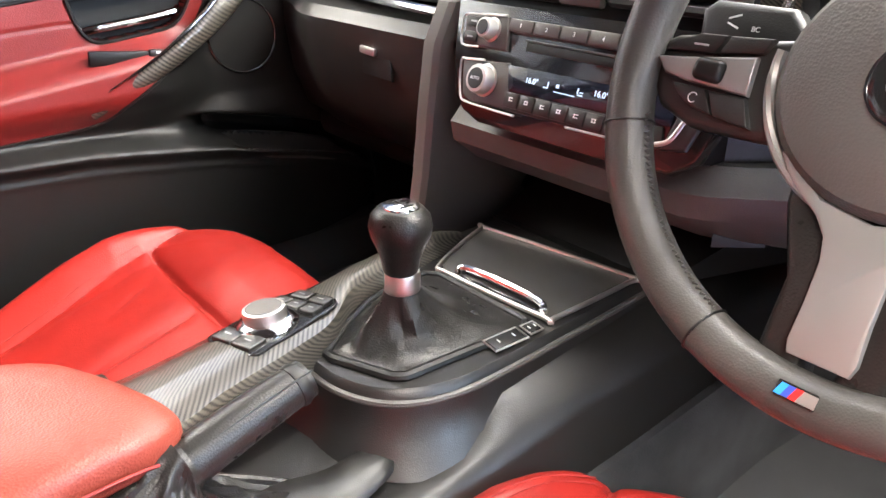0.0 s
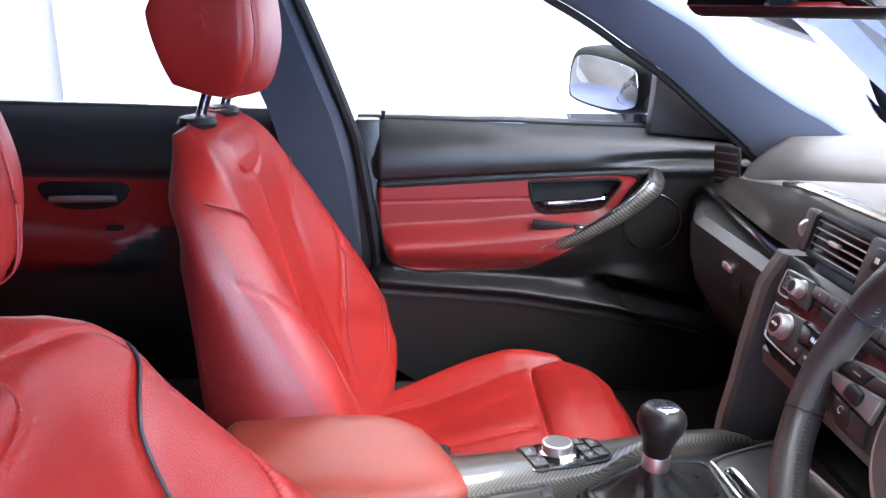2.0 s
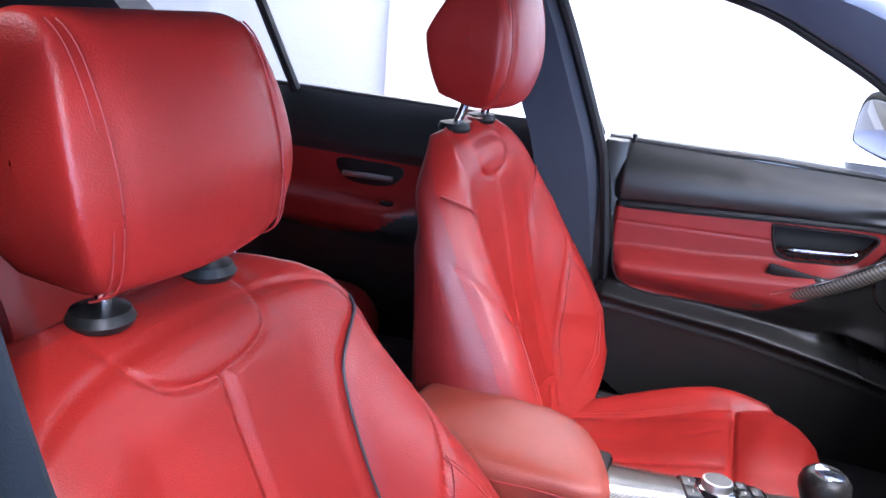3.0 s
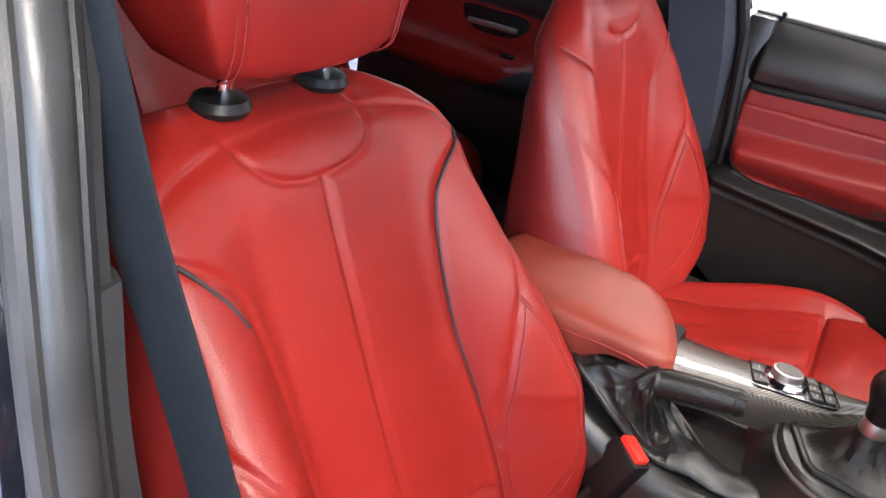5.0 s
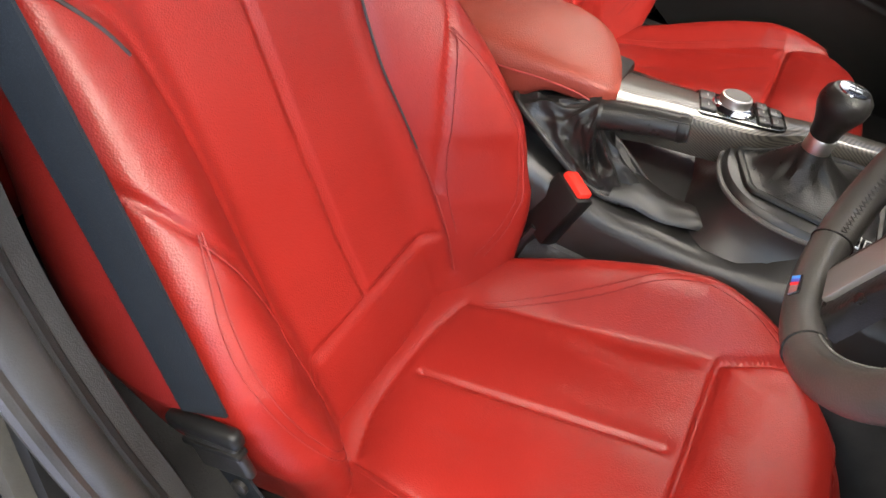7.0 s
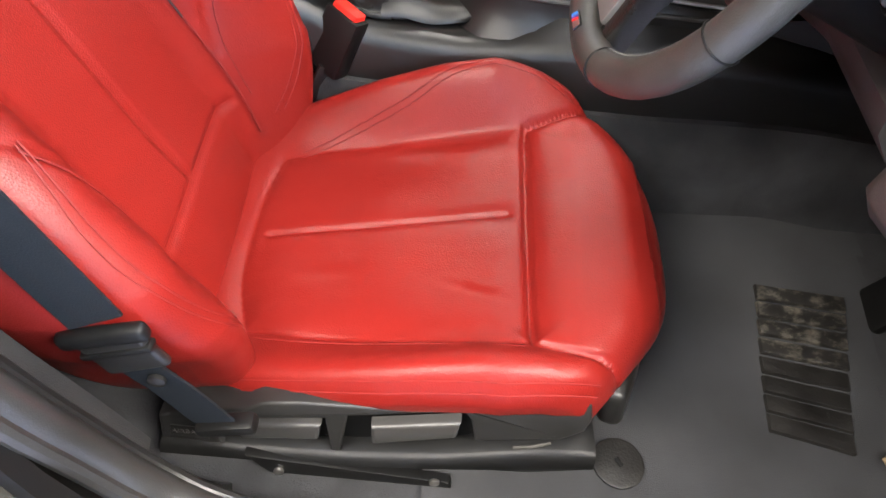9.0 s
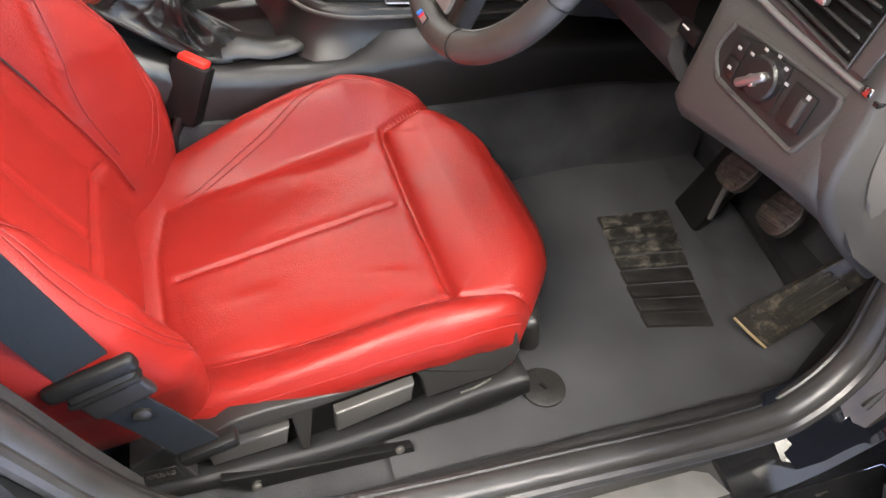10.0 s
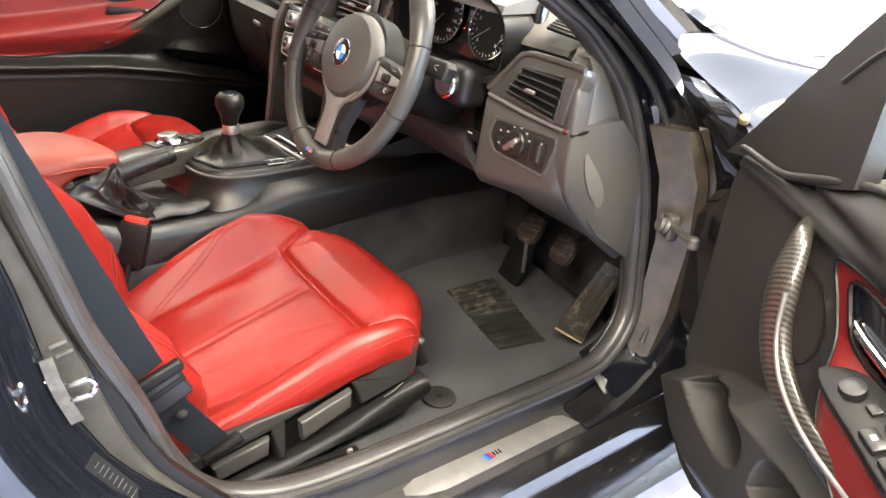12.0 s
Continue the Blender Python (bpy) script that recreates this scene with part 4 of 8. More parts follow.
    def grooves(x, z):
        g = np.zeros_like(x)
        for line, wid, dep in ((centre, 0.005, 0.0075), (yoke, 0.0042, 0.0045), (pipe_in, 0.006, 0.006), (pipe_out, 0.006, 0.006), (bol_in, 0.0045, 0.006),
                               ([(-a, b) for a, b in bol_in], 0.0045, 0.006), (lumbar, 0.005, 0.006), (rim, 0.0045, 0.004), ([(-a, b) for a, b in rim], 0.0045, 0.004)):
            g = np.maximum(g, dep * np.exp(-(line_distance(x, z, line) / wid) ** 2))
        return g

    a = np.linspace(-1, 1, nf)
    fx = np.sign(a) * np.abs(a) ** 0.94
    wide = np.where(fx[None, :] > 0, w_out[:, None], w[:, None])
    X = wide * fx[None, :]
    Z = zc[:, None] * np.ones((1, nf))
    slump = np.array([[noise.noise((p * 8, q * 8, 7.7)) for p, q in zip(r1, r2)] for r1, r2 in zip(X, Z)])
    inset = (shrink[:, None])
    Y = yc_of(Z) + bol_of(X, Z, wide, bol[:, None]) - inset * 1.0 - grooves(X, Z) * 1.0 + 0.0018 * slump
    fronts = np.stack([X, Y, Z], -1)
    ys, ye = Y[:, -1], yc_of(zc) - thick + shrink * 0.6
    rf = np.clip((t - 0.80) / 0.20, 0, 1) ** 2
    side_r = []
    for k in range(1, nside + 1):
        q = k / (nside + 1)
        bulge = 0.012 * np.sin(q * math.pi)
        side_r.append(np.stack([w_out + bulge - 0.02 * q ** 3 - 0.08 * rf * q ** 2, ys + (ye - ys) * q, zc], -1))
    backs = []
    for k in range(nback):
        q = -1 + 2 * k / (nback - 1)
        backs.append(np.stack([-(np.where(q < 0, w_out, w) - 0.02 - 0.08 * rf) * q, ye - 0.02 * (1 - q * q), zc], -1))
    side_l = [np.stack([-(p[:, 0] - w_out + w), p[:, 1], p[:, 2]], -1) for p in reversed(side_r)]
    ring = np.concatenate([fronts] + [p[:, None, :] for p in side_r] + [p[:, None, :] for p in backs] + [p[:, None, :] for p in side_l], 1)
    n_all = ring.shape[1]
    fall = np.clip((zc - 0.80) / 0.177, 0, 1)[:, None] * np.clip((Y[:, nf // 2][:, None] + 0.01 - ring[:, :, 1]) / 0.12, 0, 1.2)
    ring[:, :, 2] -= 0.060 * fall + 0.055 * np.clip((zc - 0.84) / 0.137, 0, 1)[:, None] * np.clip((Y[:, nf // 2][:, None] - 0.01 - ring[:, :, 1]) / 0.08, 0, 1) * np.clip((np.abs(ring[:, :, 0]) - 0.08) / 0.12, 0, 1.2) ** 1.5
    if s < 0:
        soft_w = (0.9 * sstep(zc, 0.80, 0.90)[:, None] * sstep(np.abs(ring[:, :, 0]), 0.06, 0.12))[..., None]
        for _ in range(70):
            near = np.concatenate([ring[:1], ring[:-1]], 0) + np.concatenate([ring[1:], ring[-1:]], 0) + np.roll(ring, 1, 1) + np.roll(ring, -1, 1)
            ring = ring + soft_w * (near / 4 - ring)
    # close the top over the last ring
    last = ring[-1]
    mid_pt = last.mean(0)
    capped = [ring]
    for k in (0.75, 0.45, 0.12):
        capped.append((mid_pt + (last - mid_pt) * k + np.array([0, 0, 0.004 * (1 - k)]))[None])
    ring = np.concatenate(capped, 0)
    pts = tilted(ring)
    rows = ring.shape[0]
    xm = 0.5 * (ring[:-1, :, 0] + ring[1:, :, 0])
    zm = 0.5 * (ring[:-1, :, 2] + ring[1:, :, 2])
    col = np.arange(n_all)[None, :] * np.ones((rows - 1, 1))
    row = np.arange(rows - 1)[:, None] * np.ones((1, n_all))
    reg = np.full(xm.shape, 4)
    isfront = col < nf - 1
    pin = np.interp(zm, [0.36, 0.45, 0.516, 0.572, 0.636, 0.702, 0.771, 0.833, 0.862, 0.88, 0.898, 0.96], [0.135, 0.135, 0.140, 0.142, 0.138, 0.133, 0.136, 0.147, 0.168, 0.192, 0.228, 0.25])
    reg[isfront & (np.abs(xm) <= pin)] = 0
    reg[isfront & (np.abs(xm) > pin) & (xm < 0)] = 1
    reg[isfront & (np.abs(xm) > pin) & (xm > 0)] = 2
    reg[isfront & inside(xm, zm, yoke + [(0.100, 1.2), (-0.084, 1.2)]) & (zm > 0.89)] = 3
    reg[row > nz - 6] = 4
    if flip:
        pts = pts[:, ::-1]
        reg = np.concatenate([reg[:, ::-1][:, 1:], reg[:, ::-1][:, :1]], 1)
    sheet_parts(pts, reg, {0: ("backrest", RED, "smooth red leather backrest centre"), 1: ("side_bolster", RED, ""), 2: ("side_bolster", RED, ""), 3: ("shoulder_yoke", RED, ""),
                           4: ("back_shell", RED_VINYL, "red backrest side and rear cover")}, seat, wrap=True)

    def on_back(line, lift=0.0):
        q = np.array(line)
        wz = np.where(q[:, 0] > 0, np.interp(q[:, 1], zc[:nz - 20], w_out[:nz - 20]), np.interp(q[:, 1], zc[:nz - 20], w[:nz - 20]))
        bz = np.interp(q[:, 1], zc[:nz - 20], bol[:nz - 20])
        sh = np.interp(q[:, 1], zc, shrink)
        yy = yc_of(q[:, 1]) + bol_of(q[:, 0], q[:, 1], wz, bz) - sh + lift
        return [tuple(p) for p in tilted(np.stack([q[:, 0], yy, q[:, 1]], -1))]

    upper_pipe = [p for p in pipe_in if p[1] > 0.60]
    part("piping", tube(on_back(upper_pipe, -0.0015), lambda q: 0.0022 - 0.0010 * q, 8), PIPING if s > 0 else RED_SEAM, seat, "thin piping")
    part("seam", tube(on_back([p for p in pipe_in if p[1] < 0.61], -0.0012), 0.0014, 8), RED_SEAM, seat)
    part("piping", tube(on_back(flat_line([(0.198, 0.883), (0.184, 0.866), (0.168, 0.845), (0.156, 0.822)]), -0.0015), 0.0022, 8), PIPING if s > 0 else RED_SEAM, seat, "thin piping")
    for sg in (-1, 1):
        for off in (0.0, 0.008):
            ln = flat_line([(sg * (0.203 - off * 0.5), 0.731), (sg * (0.232 - off), 0.675), (sg * (0.238 - off), 0.615), (sg * (0.210 - off), 0.538), (sg * (0.162 - off), 0.468)], 8)
            part("seam", tube(on_back(ln, 0.0004), 0.0009, 6), RED_SEAM, seat)
        ln = flat_line([(sg * 0.206, 0.728), (sg * 0.190, 0.692), (sg * 0.172, 0.635), (sg * 0.153, 0.560), (sg * 0.146, 0.50)], 8)
        part("seam", tube(on_back(ln, 0.0004), 0.0009, 6), RED_SEAM, seat)
    # headrest: a wedge in side view, rounded towards its ends
    py0 = yc_of(np.array([0.955]))[0] - 0.034
    side = catmull([(0, 0.088, 0.070), (0, 0.092, 0.12), (0, 0.080, 0.185), (0, 0.060, 0.222), (0, 0.020, 0.232), (0, -0.010, 0.222), (0, -0.036, 0.17), (0, -0.054, 0.128), (0, -0.055, 0.112), (0, -0.044, 0.07), (0, -0.032, 0.038), (0, -0.022, 0.030), (0, 0.04, 0.026), (0, 0.074, 0.036)], 5, True)
    mid_s = Vector((0, 0.022, 0.130))
    ends = [(1.0, 0.02), (1.0, 0.45), (1.0, 0.74), (0.998, 0.88), (0.992, 0.935), (0.980, 0.968), (0.960, 0.986), (0.93, 0.995), (0.88, 0.999), (0.80, 1.0)]
    HEAD_RINGS = [(-a, b) for a, b in ends] + [(-0.8 + 1.6 * i / 24, 1.0) for i in range(1, 24)] + list(reversed(ends))
    nh = len(HEAD_RINGS) - 1
    hr = []
    for i in range(nh + 1):
        q, k = HEAD_RINGS[i]
        row_ = []
        for p in side:
            v_ = mid_s + (p - mid_s) * k
            wd = 0.133 - 0.032 * max(0.0, (0.115 - v_.z) / 0.09) ** 2 - 0.022 * max(0.0, (v_.z - 0.115) / 0.117) ** 2
            px = wd * q + 0.008
            py = v_.y - 0.020 * q * q * float(sstep(v_.y, 0.0, 0.07))
            if p.y > 0.05:
                py -= 0.003 * math.exp(-((abs(px - 0.008) - 0.096) / 0.004) ** 2)
            row_.append((px, py0 + py - 0.020 - 0.10 * (v_.z - 0.03), 0.986 + v_.z))
        hr.append(row_)
    arr = tilted(np.array(hr))
    if flip:
        arr = arr[:, ::-1]
    hm = sheet_parts(arr, np.zeros((nh, len(side)), int), {0: ("headrest", RED, "red leather headrest on chrome posts")}, seat, wrap=True)[0]
    for sg in (-1, 1):
        for off in (0.0, 0.008):
            ln = [(sg * (0.100 + off) + 0.008, py0 + p.y - 0.0208 - 0.020 * ((0.100 + off) / 0.130) ** 2 * float(sstep(p.y, 0.0, 0.07)) - 0.10 * (p.z - 0.03), 0.986 + p.z) for p in side if p.y > 0.050]
            ln.sort(key=lambda v: v[2])
            part("seam", tube([tuple(p) for p in tilted(np.array(ln))], 0.0009, 6), RED_SEAM, hm)
    for sg in (-1, 1):
        b0, b1 = (Vector(v) for v in tilted(np.array([(sg * 0.068, py0 - 0.020, 0.938), (sg * 0.068, py0 - 0.006, 1.03)])))
        part("headrest_post", tube([b0, b1], 0.0075, 14), CHROME, seat, "chrome headrest post")
        part("post_collar", lathe([(0.025, 0.0), (0.028, 0.006), (0.024, 0.014), (0.012, 0.017)], Matrix.Translation(b0.lerp(b1, 0.27)), 24), BLACK_DULL, seat, "black plastic post collar")
    return seat


driver_seat = build_seat("driver_seat", 0.372, 0.0, 0.0, 1, "red leather sports driver's seat with black piping", 0.0, -0.022)
passenger_seat = build_seat("passenger_seat", -0.372, -0.07, 0.025, -1, "red leather sports passenger seat beside the console", 10, 0.024)

# side trim, levers and rails of the driver's seat
def trim_frame(out):
    """On the leaning trim face, standing out from it: first axis forward, second axis up."""
    return frame_of((0.605 + out * 0.98, 0.010, 0.376 + out * 0.196), (0, 1, 0), (-0.2, 0, 1))


trim_poly = [(0.014, -0.010), (0.015, 0.026), (0.050, 0.045), (0.100, 0.048), (0.118, 0.062), (0.155, 0.069), (0.241, 0.073), (0.317, 0.086), (0.389, 0.099), (0.439, 0.112), (0.446, 0.085), (0.442, 0.066),
             (0.422, 0.050), (0.335, 0.034), (0.327, 0.066), (0.318, 0.079), (0.204, 0.054), (0.199, -0.006), (0.189, -0.006), (0.181, 0.047), (0.119, 0.037), (0.060, 0.024), (0.078, -0.012)]
side_trim = part("side_trim", prism(trim_poly, 0.034, trim_frame(-0.030), 0.004, 3), SEAT_TRIM, driver_seat, "black plastic seat side trim")
side_backing = [(0.03, -0.03), (0.03, 0.030), (0.14, 0.046), (0.30, 0.080), (0.43, 0.095), (0.43, 0.02), (0.34, -0.02), (0.20, -0.04)]
part("trim_backing", prism(side_backing, 0.014, trim_frame(-0.034), 0.002), BLACK_DULL, side_trim)
for lev in ([(0.089, 0.022), (0.178, 0.038), (0.175, 0.008), (0.094, -0.005)], [(0.228, 0.044), (0.317, 0.069), (0.316, 0.039), (0.230, 0.009)]):
    part("lever", prism(lev, 0.014, trim_frame(-0.014) @ pose(0, 0, 0, 8, 0, 0), 0.005, 3), LEVER, side_trim, "grey-black adjusting lever")
rail_rings = []
for y, a, c in ((0.02, -0.020, -0.046), (0.117, -0.018, -0.043), (0.223, -0.012, -0.034), (0.286, -0.001, -0.026), (0.316, 0.004, -0.022), (0.366, 0.022, -0.016), (0.408, 0.037, -0.012), (0.456, 0.046, 0.004), (0.470, 0.043, 0.010)):
    za, zc_ = 0.376 + a, 0.376 + c
    rail_rings.append([(0.570, y, za - 0.004), (0.604, y, za), (0.613, y, za - 0.006), (0.617, y, (za + zc_) / 2), (0.611, y, zc_ + 0.003), (0.570, y, zc_)])
part("rail_shroud", loft(rail_rings), BLACK_DULL, side_trim, "black seat rail shroud", 50)
foot = part("rail_foot", prism([(0.100, -0.020), (0.318, -0.036), (0.322, -0.046), (0.272, -0.046), (0.126, -0.046)], 0.012, trim_frame(-0.002), 0.002), BLACK_DULL, side_trim, "black rail foot with bolts")
for by, bz in ((0.136, -0.040), (0.302, -0.034)):
    part("bolt", lathe([(0.0055, 0.0), (0.0055, 0.003), (0.003, 0.0045)], trim_frame(0.010) @ Matrix.Translation((by, bz, 0)), 10), SILVER, foot, "small bright bolt")
part("trim_hook", tube([trim_frame(0.006) @ Vector(p) for p in ((0.375, 0.034, 0), (0.392, 0.040, 0.002), (0.412, 0.047, 0))], 0.0016, 6), ZINC, side_trim)
part("airbag_tag", prism([(-0.018, -0.009), (-0.016, 0.009), (0.016, 0.009), (0.022, -0.009)], 0.0014, trim_frame(0.0035) @ Matrix.Translation((0.042, 0.006, 0)), 0.0006), BLACK_SOFT, side_trim, "moulded tag")
lettering("AIRBAG", 0.009, trim_frame(0.0052) @ Matrix.Translation((0.042, 0.006, 0)), GREY_SOFT, side_trim)
part("front_trim", block(0.080, 0.030, 0.060, pose(0.530, 0.496, 0.436, 12, 0, -22), 0.012, 4), BLACK_SOFT, driver_seat, "black front corner trim")
part("seat_rail", block(0.03, 0.50, 0.05, Matrix.Translation((0.20, 0.23, 0.345)), 0.004), BLACK_DULL, driver_seat)
part("seat_frame", block(0.40, 0.36, 0.06, Matrix.Translation((0.372, 0.26, 0.360)), 0.02), BLACK_DULL, driver_seat)
part("seat_frame", block(0.40, 0.38, 0.08, Matrix.Translation((-0.372, 0.19, 0.370)), 0.02), BLACK_DULL, passenger_seat)
part("side_trim", block(0.03, 0.40, 0.09, Matrix.Translation((-0.60, 0.15, 0.42)), 0.012), BLACK_SOFT, passenger_seat)

# belt of the driver's seat
def strap_mesh(line, width, across, thick=0.0014):
    rings = []
    for p, a in zip(line, across):
        p, a = Vector(p), Vector(a).normalized()
        nrm = Vector((0.9, 0.03, 0.16)).normalized()
        rings.append([p - a * width / 2 - nrm * thick, p + a * width / 2 - nrm * thick, p + a * width / 2 + nrm * thick, p - a * width / 2 + nrm * thick])
    return loft(rings)


belt = thing("seat_belt", (0.63, 0.09, 0.33), "dark woven seat belt beside the driver's seat", "seat belt")
bl = catmull([(0.612, -0.20, 1.20), (0.628, -0.145, 1.075), (0.632, -0.107, 0.968), (0.629, -0.078, 0.885), (0.628, -0.044, 0.793), (0.627, -0.004, 0.680), (0.627, 0.021, 0.611)], 6)
part("webbing", strap_mesh(bl, 0.047, [(0.10, -0.83, -0.38)] * len(bl)), BELT, belt, "dark blue-grey webbing")
bl2 = catmull([(0.628, 0.024, 0.600), (0.629, 0.040, 0.555), (0.628, 0.066, 0.510), (0.632, 0.095, 0.465)], 6)
part("lower_webbing", strap_mesh(bl2, 0.046, [(0.1, 0.85, 0.45)] * len(bl2)), BELT, belt)
part("tongue", block(0.014, 0.080, 0.018, pose(0.634, 0.026, 0.603, 22, 0, 0), 0.006, 3), BLACK_DULL, belt, "black belt tongue loop")
part("tongue_plate", block(0.010, 0.060, 0.045, pose(0.633, 0.038, 0.578, 26, 0, 0), 0.005, 3), BLACK_SOFT, belt)
part("tongue_ridge", block(0.013, 0.066, 0.008, pose(0.634, 0.034, 0.585, 24, 0, 0), 0.003, 2), BLACK_DULL, belt)
part("stud", lathe([(0.008, 0), (0.008, 0.004), (0.004, 0.006)], pose(0.632, 0.056, 0.538, 0, 90, 0), 12), BLACK_SOFT, belt)
part("anchor", block(0.02, 0.06, 0.016, pose(0.630, 0.105, 0.456, 20, 0, 0), 0.005), BLACK_DULL, belt)

# buckle by the console
bk = thing("belt_buckle", (0.13, 0.09, 0.44), "black belt buckle with red release button", "belt buckle")
ax = Vector((0.122 - 0.140, 0.149 - 0.112, 0.562 - 0.450)).normalized()
mb = frame_of((0.126, 0.138, 0.528), ax, (0.55, 0.75, -0.2))
part("housing", block(0.085, 0.052, 0.030, mb, 0.004, 2), BLACK_DULL, bk)
part("release_button", block(0.016, 0.040, 0.022, mb @ Matrix.Translation((0.0420, 0, 0.0)), 0.003, 2), RED_PLASTIC, bk, "bright red release button")
part("stalk", tube([mb @ Vector((-0.035, 0, 0)), mb @ Vector((-0.09, 0, -0.003)), mb @ Vector((-0.15, 0, -0.01))], 0.020, 10, flat=0.4, up=(0.2, 0.7, 0.3)), BLACK_SOFT, bk)

# rear bench
rear = thing("rear_seat", (0, -0.8, 0.33), "red leather rear bench in the shade", "rear seat")
def pillow(x0, x1, prof, bulge=0.03, n=24):
    rings = []
    for i in range(n + 1):
        q = -1 + 2 * i / n
        k = (1 - abs(q) ** 6) ** 0.5 if abs(q) < 1 else 0.02
        x = x0 + (x1 - x0) * (q + 1) / 2
        c = sum((Vector((0, a, b)) for a, b in prof), Vector()) / len(prof)
        rings.append([Vector((x, 0, 0)) + c + (Vector((0, a, b)) - c) * (0.75 + 0.25 * max(k, 0.02)) for a, b in prof])
    return loft(rings)
seat_prof = [(p.x, p.y) for p in catmull([(-0.98, 0.36, 0), (-0.56, 0.36, 0), (-0.47, 0.44, 0), (-0.49, 0.54, 0), (-0.60, 0.575, 0), (-0.90, 0.53, 0), (-1.02, 0.48, 0)], 5, True)]
back_prof = [(p.x, p.y) for p in catmull([(-0.98, 0.48, 0), (-0.90, 0.52, 0), (-0.96, 0.70, 0), (-1.07, 0.93, 0), (-1.15, 0.96, 0), (-1.18, 0.88, 0), (-1.10, 0.55, 0)], 5, True)]
for x0, x1 in ((-0.66, -0.02), (0.02, 0.66)):
    part("bench", pillow(x0, x1, seat_prof), RED, rear)
    part("bench_back", pillow(x0, x1, back_prof), RED, rear)
for x in (-0.36, 0.36):
    part("rear_headrest", block(0.26, 0.10, 0.16, pose(x, -1.13, 1.02, 14, 0, 0), 0.04, 4), RED, rear)

# ---- centre console ----
console = thing("centre_console", (0.0, 0.35, 0.32), "black centre console with carbon strip between the seats", "centre console")

# tunnel body: shoulder line and upright side
def tunnel_ring(y):
    sh = float(np.interp(y, [-0.30, 0.0, 0.06, 0.12, 0.19, 0.31, 0.48, 0.75, 1.0], [0.60, 0.600, 0.590, 0.560, 0.546, 0.548, 0.574, 0.590, 0.60]))
    mid = float(np.interp(y, [-0.30, 0.02, 0.10, 0.20, 0.30, 0.36, 0.42, 1.0], [0.61, 0.60, 0.568, 0.545, 0.542, 0.55, 0.585, 0.60]))
    w = float(np.interp(y, [-0.3, 0.1, 0.5, 0.8, 1.0], [0.125, 0.128, 0.140, 0.165, 0.18]))
    prof = [(w + 0.012, 0.33), (w + 0.008, 0.46), (w, sh - 0.02), (w - 0.006, sh - 0.006), (w - 0.018, sh), (w - 0.035, mid), (0.0, mid + 0.01)]
    return [(x, y, z) for x, z in prof] + [(-x, y, z) for x, z in reversed(prof[:-1])]


part("tunnel", loft([tunnel_ring(y) for y in np.linspace(-0.32, 0.98, 45)]), BLACK_SOFT, console, "matt black tunnel side", 85)
def carpet_ring(y, s):
    w = float(np.interp(y, [-0.3, 0.1, 0.5, 0.8, 1.0], [0.125, 0.128, 0.140, 0.165, 0.18]))
    z = 0.482 + 0.035 * float(sstep(y, 0.45, 0.80))
    return [(s * (w - 0.005), y, 0.33), (s * (w + 0.026), y, 0.335), (s * (w + 0.020), y, z - 0.012), (s * (w + 0.014), y, z), (s * (w - 0.005), y, z)]


for s in (1, -1):
    part("tunnel_carpet", loft([carpet_ring(y, s) for y in np.linspace(-0.2, 0.98, 24)]), CARPET, console, "carpeted tunnel foot")

# shifter island with rounded rear end
def island(z_in, grow):
    base = [(-0.120, 0.300), (-0.02, 0.292), (0.030, 0.300), (0.066, 0.325), (0.085, 0.365), (0.090, 0.42), (0.088, 0.55), (0.084, 0.68), (0.084, 0.78), (-0.150, 0.78), (-0.150, 0.60), (-0.14, 0.45)]
    pts = catmull([(x, y, 0) for x, y in base], 6, True)
    c = Vector((-0.03, 0.54, 0))
    return [(c.x + (p.x - c.x) * grow[0], c.y + (p.y - c.y) * grow[1], z_in - 0.02 * (p.y - 0.5) * 0) for p in pts]


part("island", loft([island(0.545, (1.25, 1.10)), island(0.570, (1.10, 1.045)), island(0.590, (1.02, 1.008)), island(0.602, (1.015, 1.006)), island(0.612, (0.985, 0.992)), island(0.615, (0.96, 0.98))]), BLACK_SOFT, console, "satin black shifter surround")
part("edge_strip", tube([Vector(p) + Vector((0, 0, 0.006)) for p in island(0.598, (1.012, 1.006))[6:48]], 0.0035, 8), GREY_SOFT, console, "raised satin edge")

# storage tray lid with bright rim and handle
lid_poly = [(-0.090, 0.500), (-0.062, 0.492), (0.066, 0.502), (0.074, 0.510), (0.076, 0.622), (0.068, 0.634), (-0.122, 0.606), (-0.131, 0.598)]
top_xy = Matrix.Translation((0, 0, 0.6155))
lid = part("tray_lid", prism(lid_poly, 0.003, top_xy, 0.001), LEVER, console, "smooth black sliding tray lid")
lidline = catmull([(x, y, 0.6185) for x, y in lid_poly], 5, True)
part("tray_rim", tube(lidline, 0.0028, 8, True), SILVER, lid, "satin metal rim")
part("tray_handle", tube(catmull([(-0.060, 0.500, 0.616), (-0.056, 0.507, 0.624), (0.0, 0.512, 0.626), (0.052, 0.513, 0.624), (0.060, 0.506, 0.616)], 6), 0.0042, 8), CHROME, lid, "chrome lid handle")
part("tray_slot", block(0.105, 0.012, 0.002, pose(0.0, 0.503, 0.6196, 0, 0, 2), 0.0008), GLOSS_BLACK, lid)
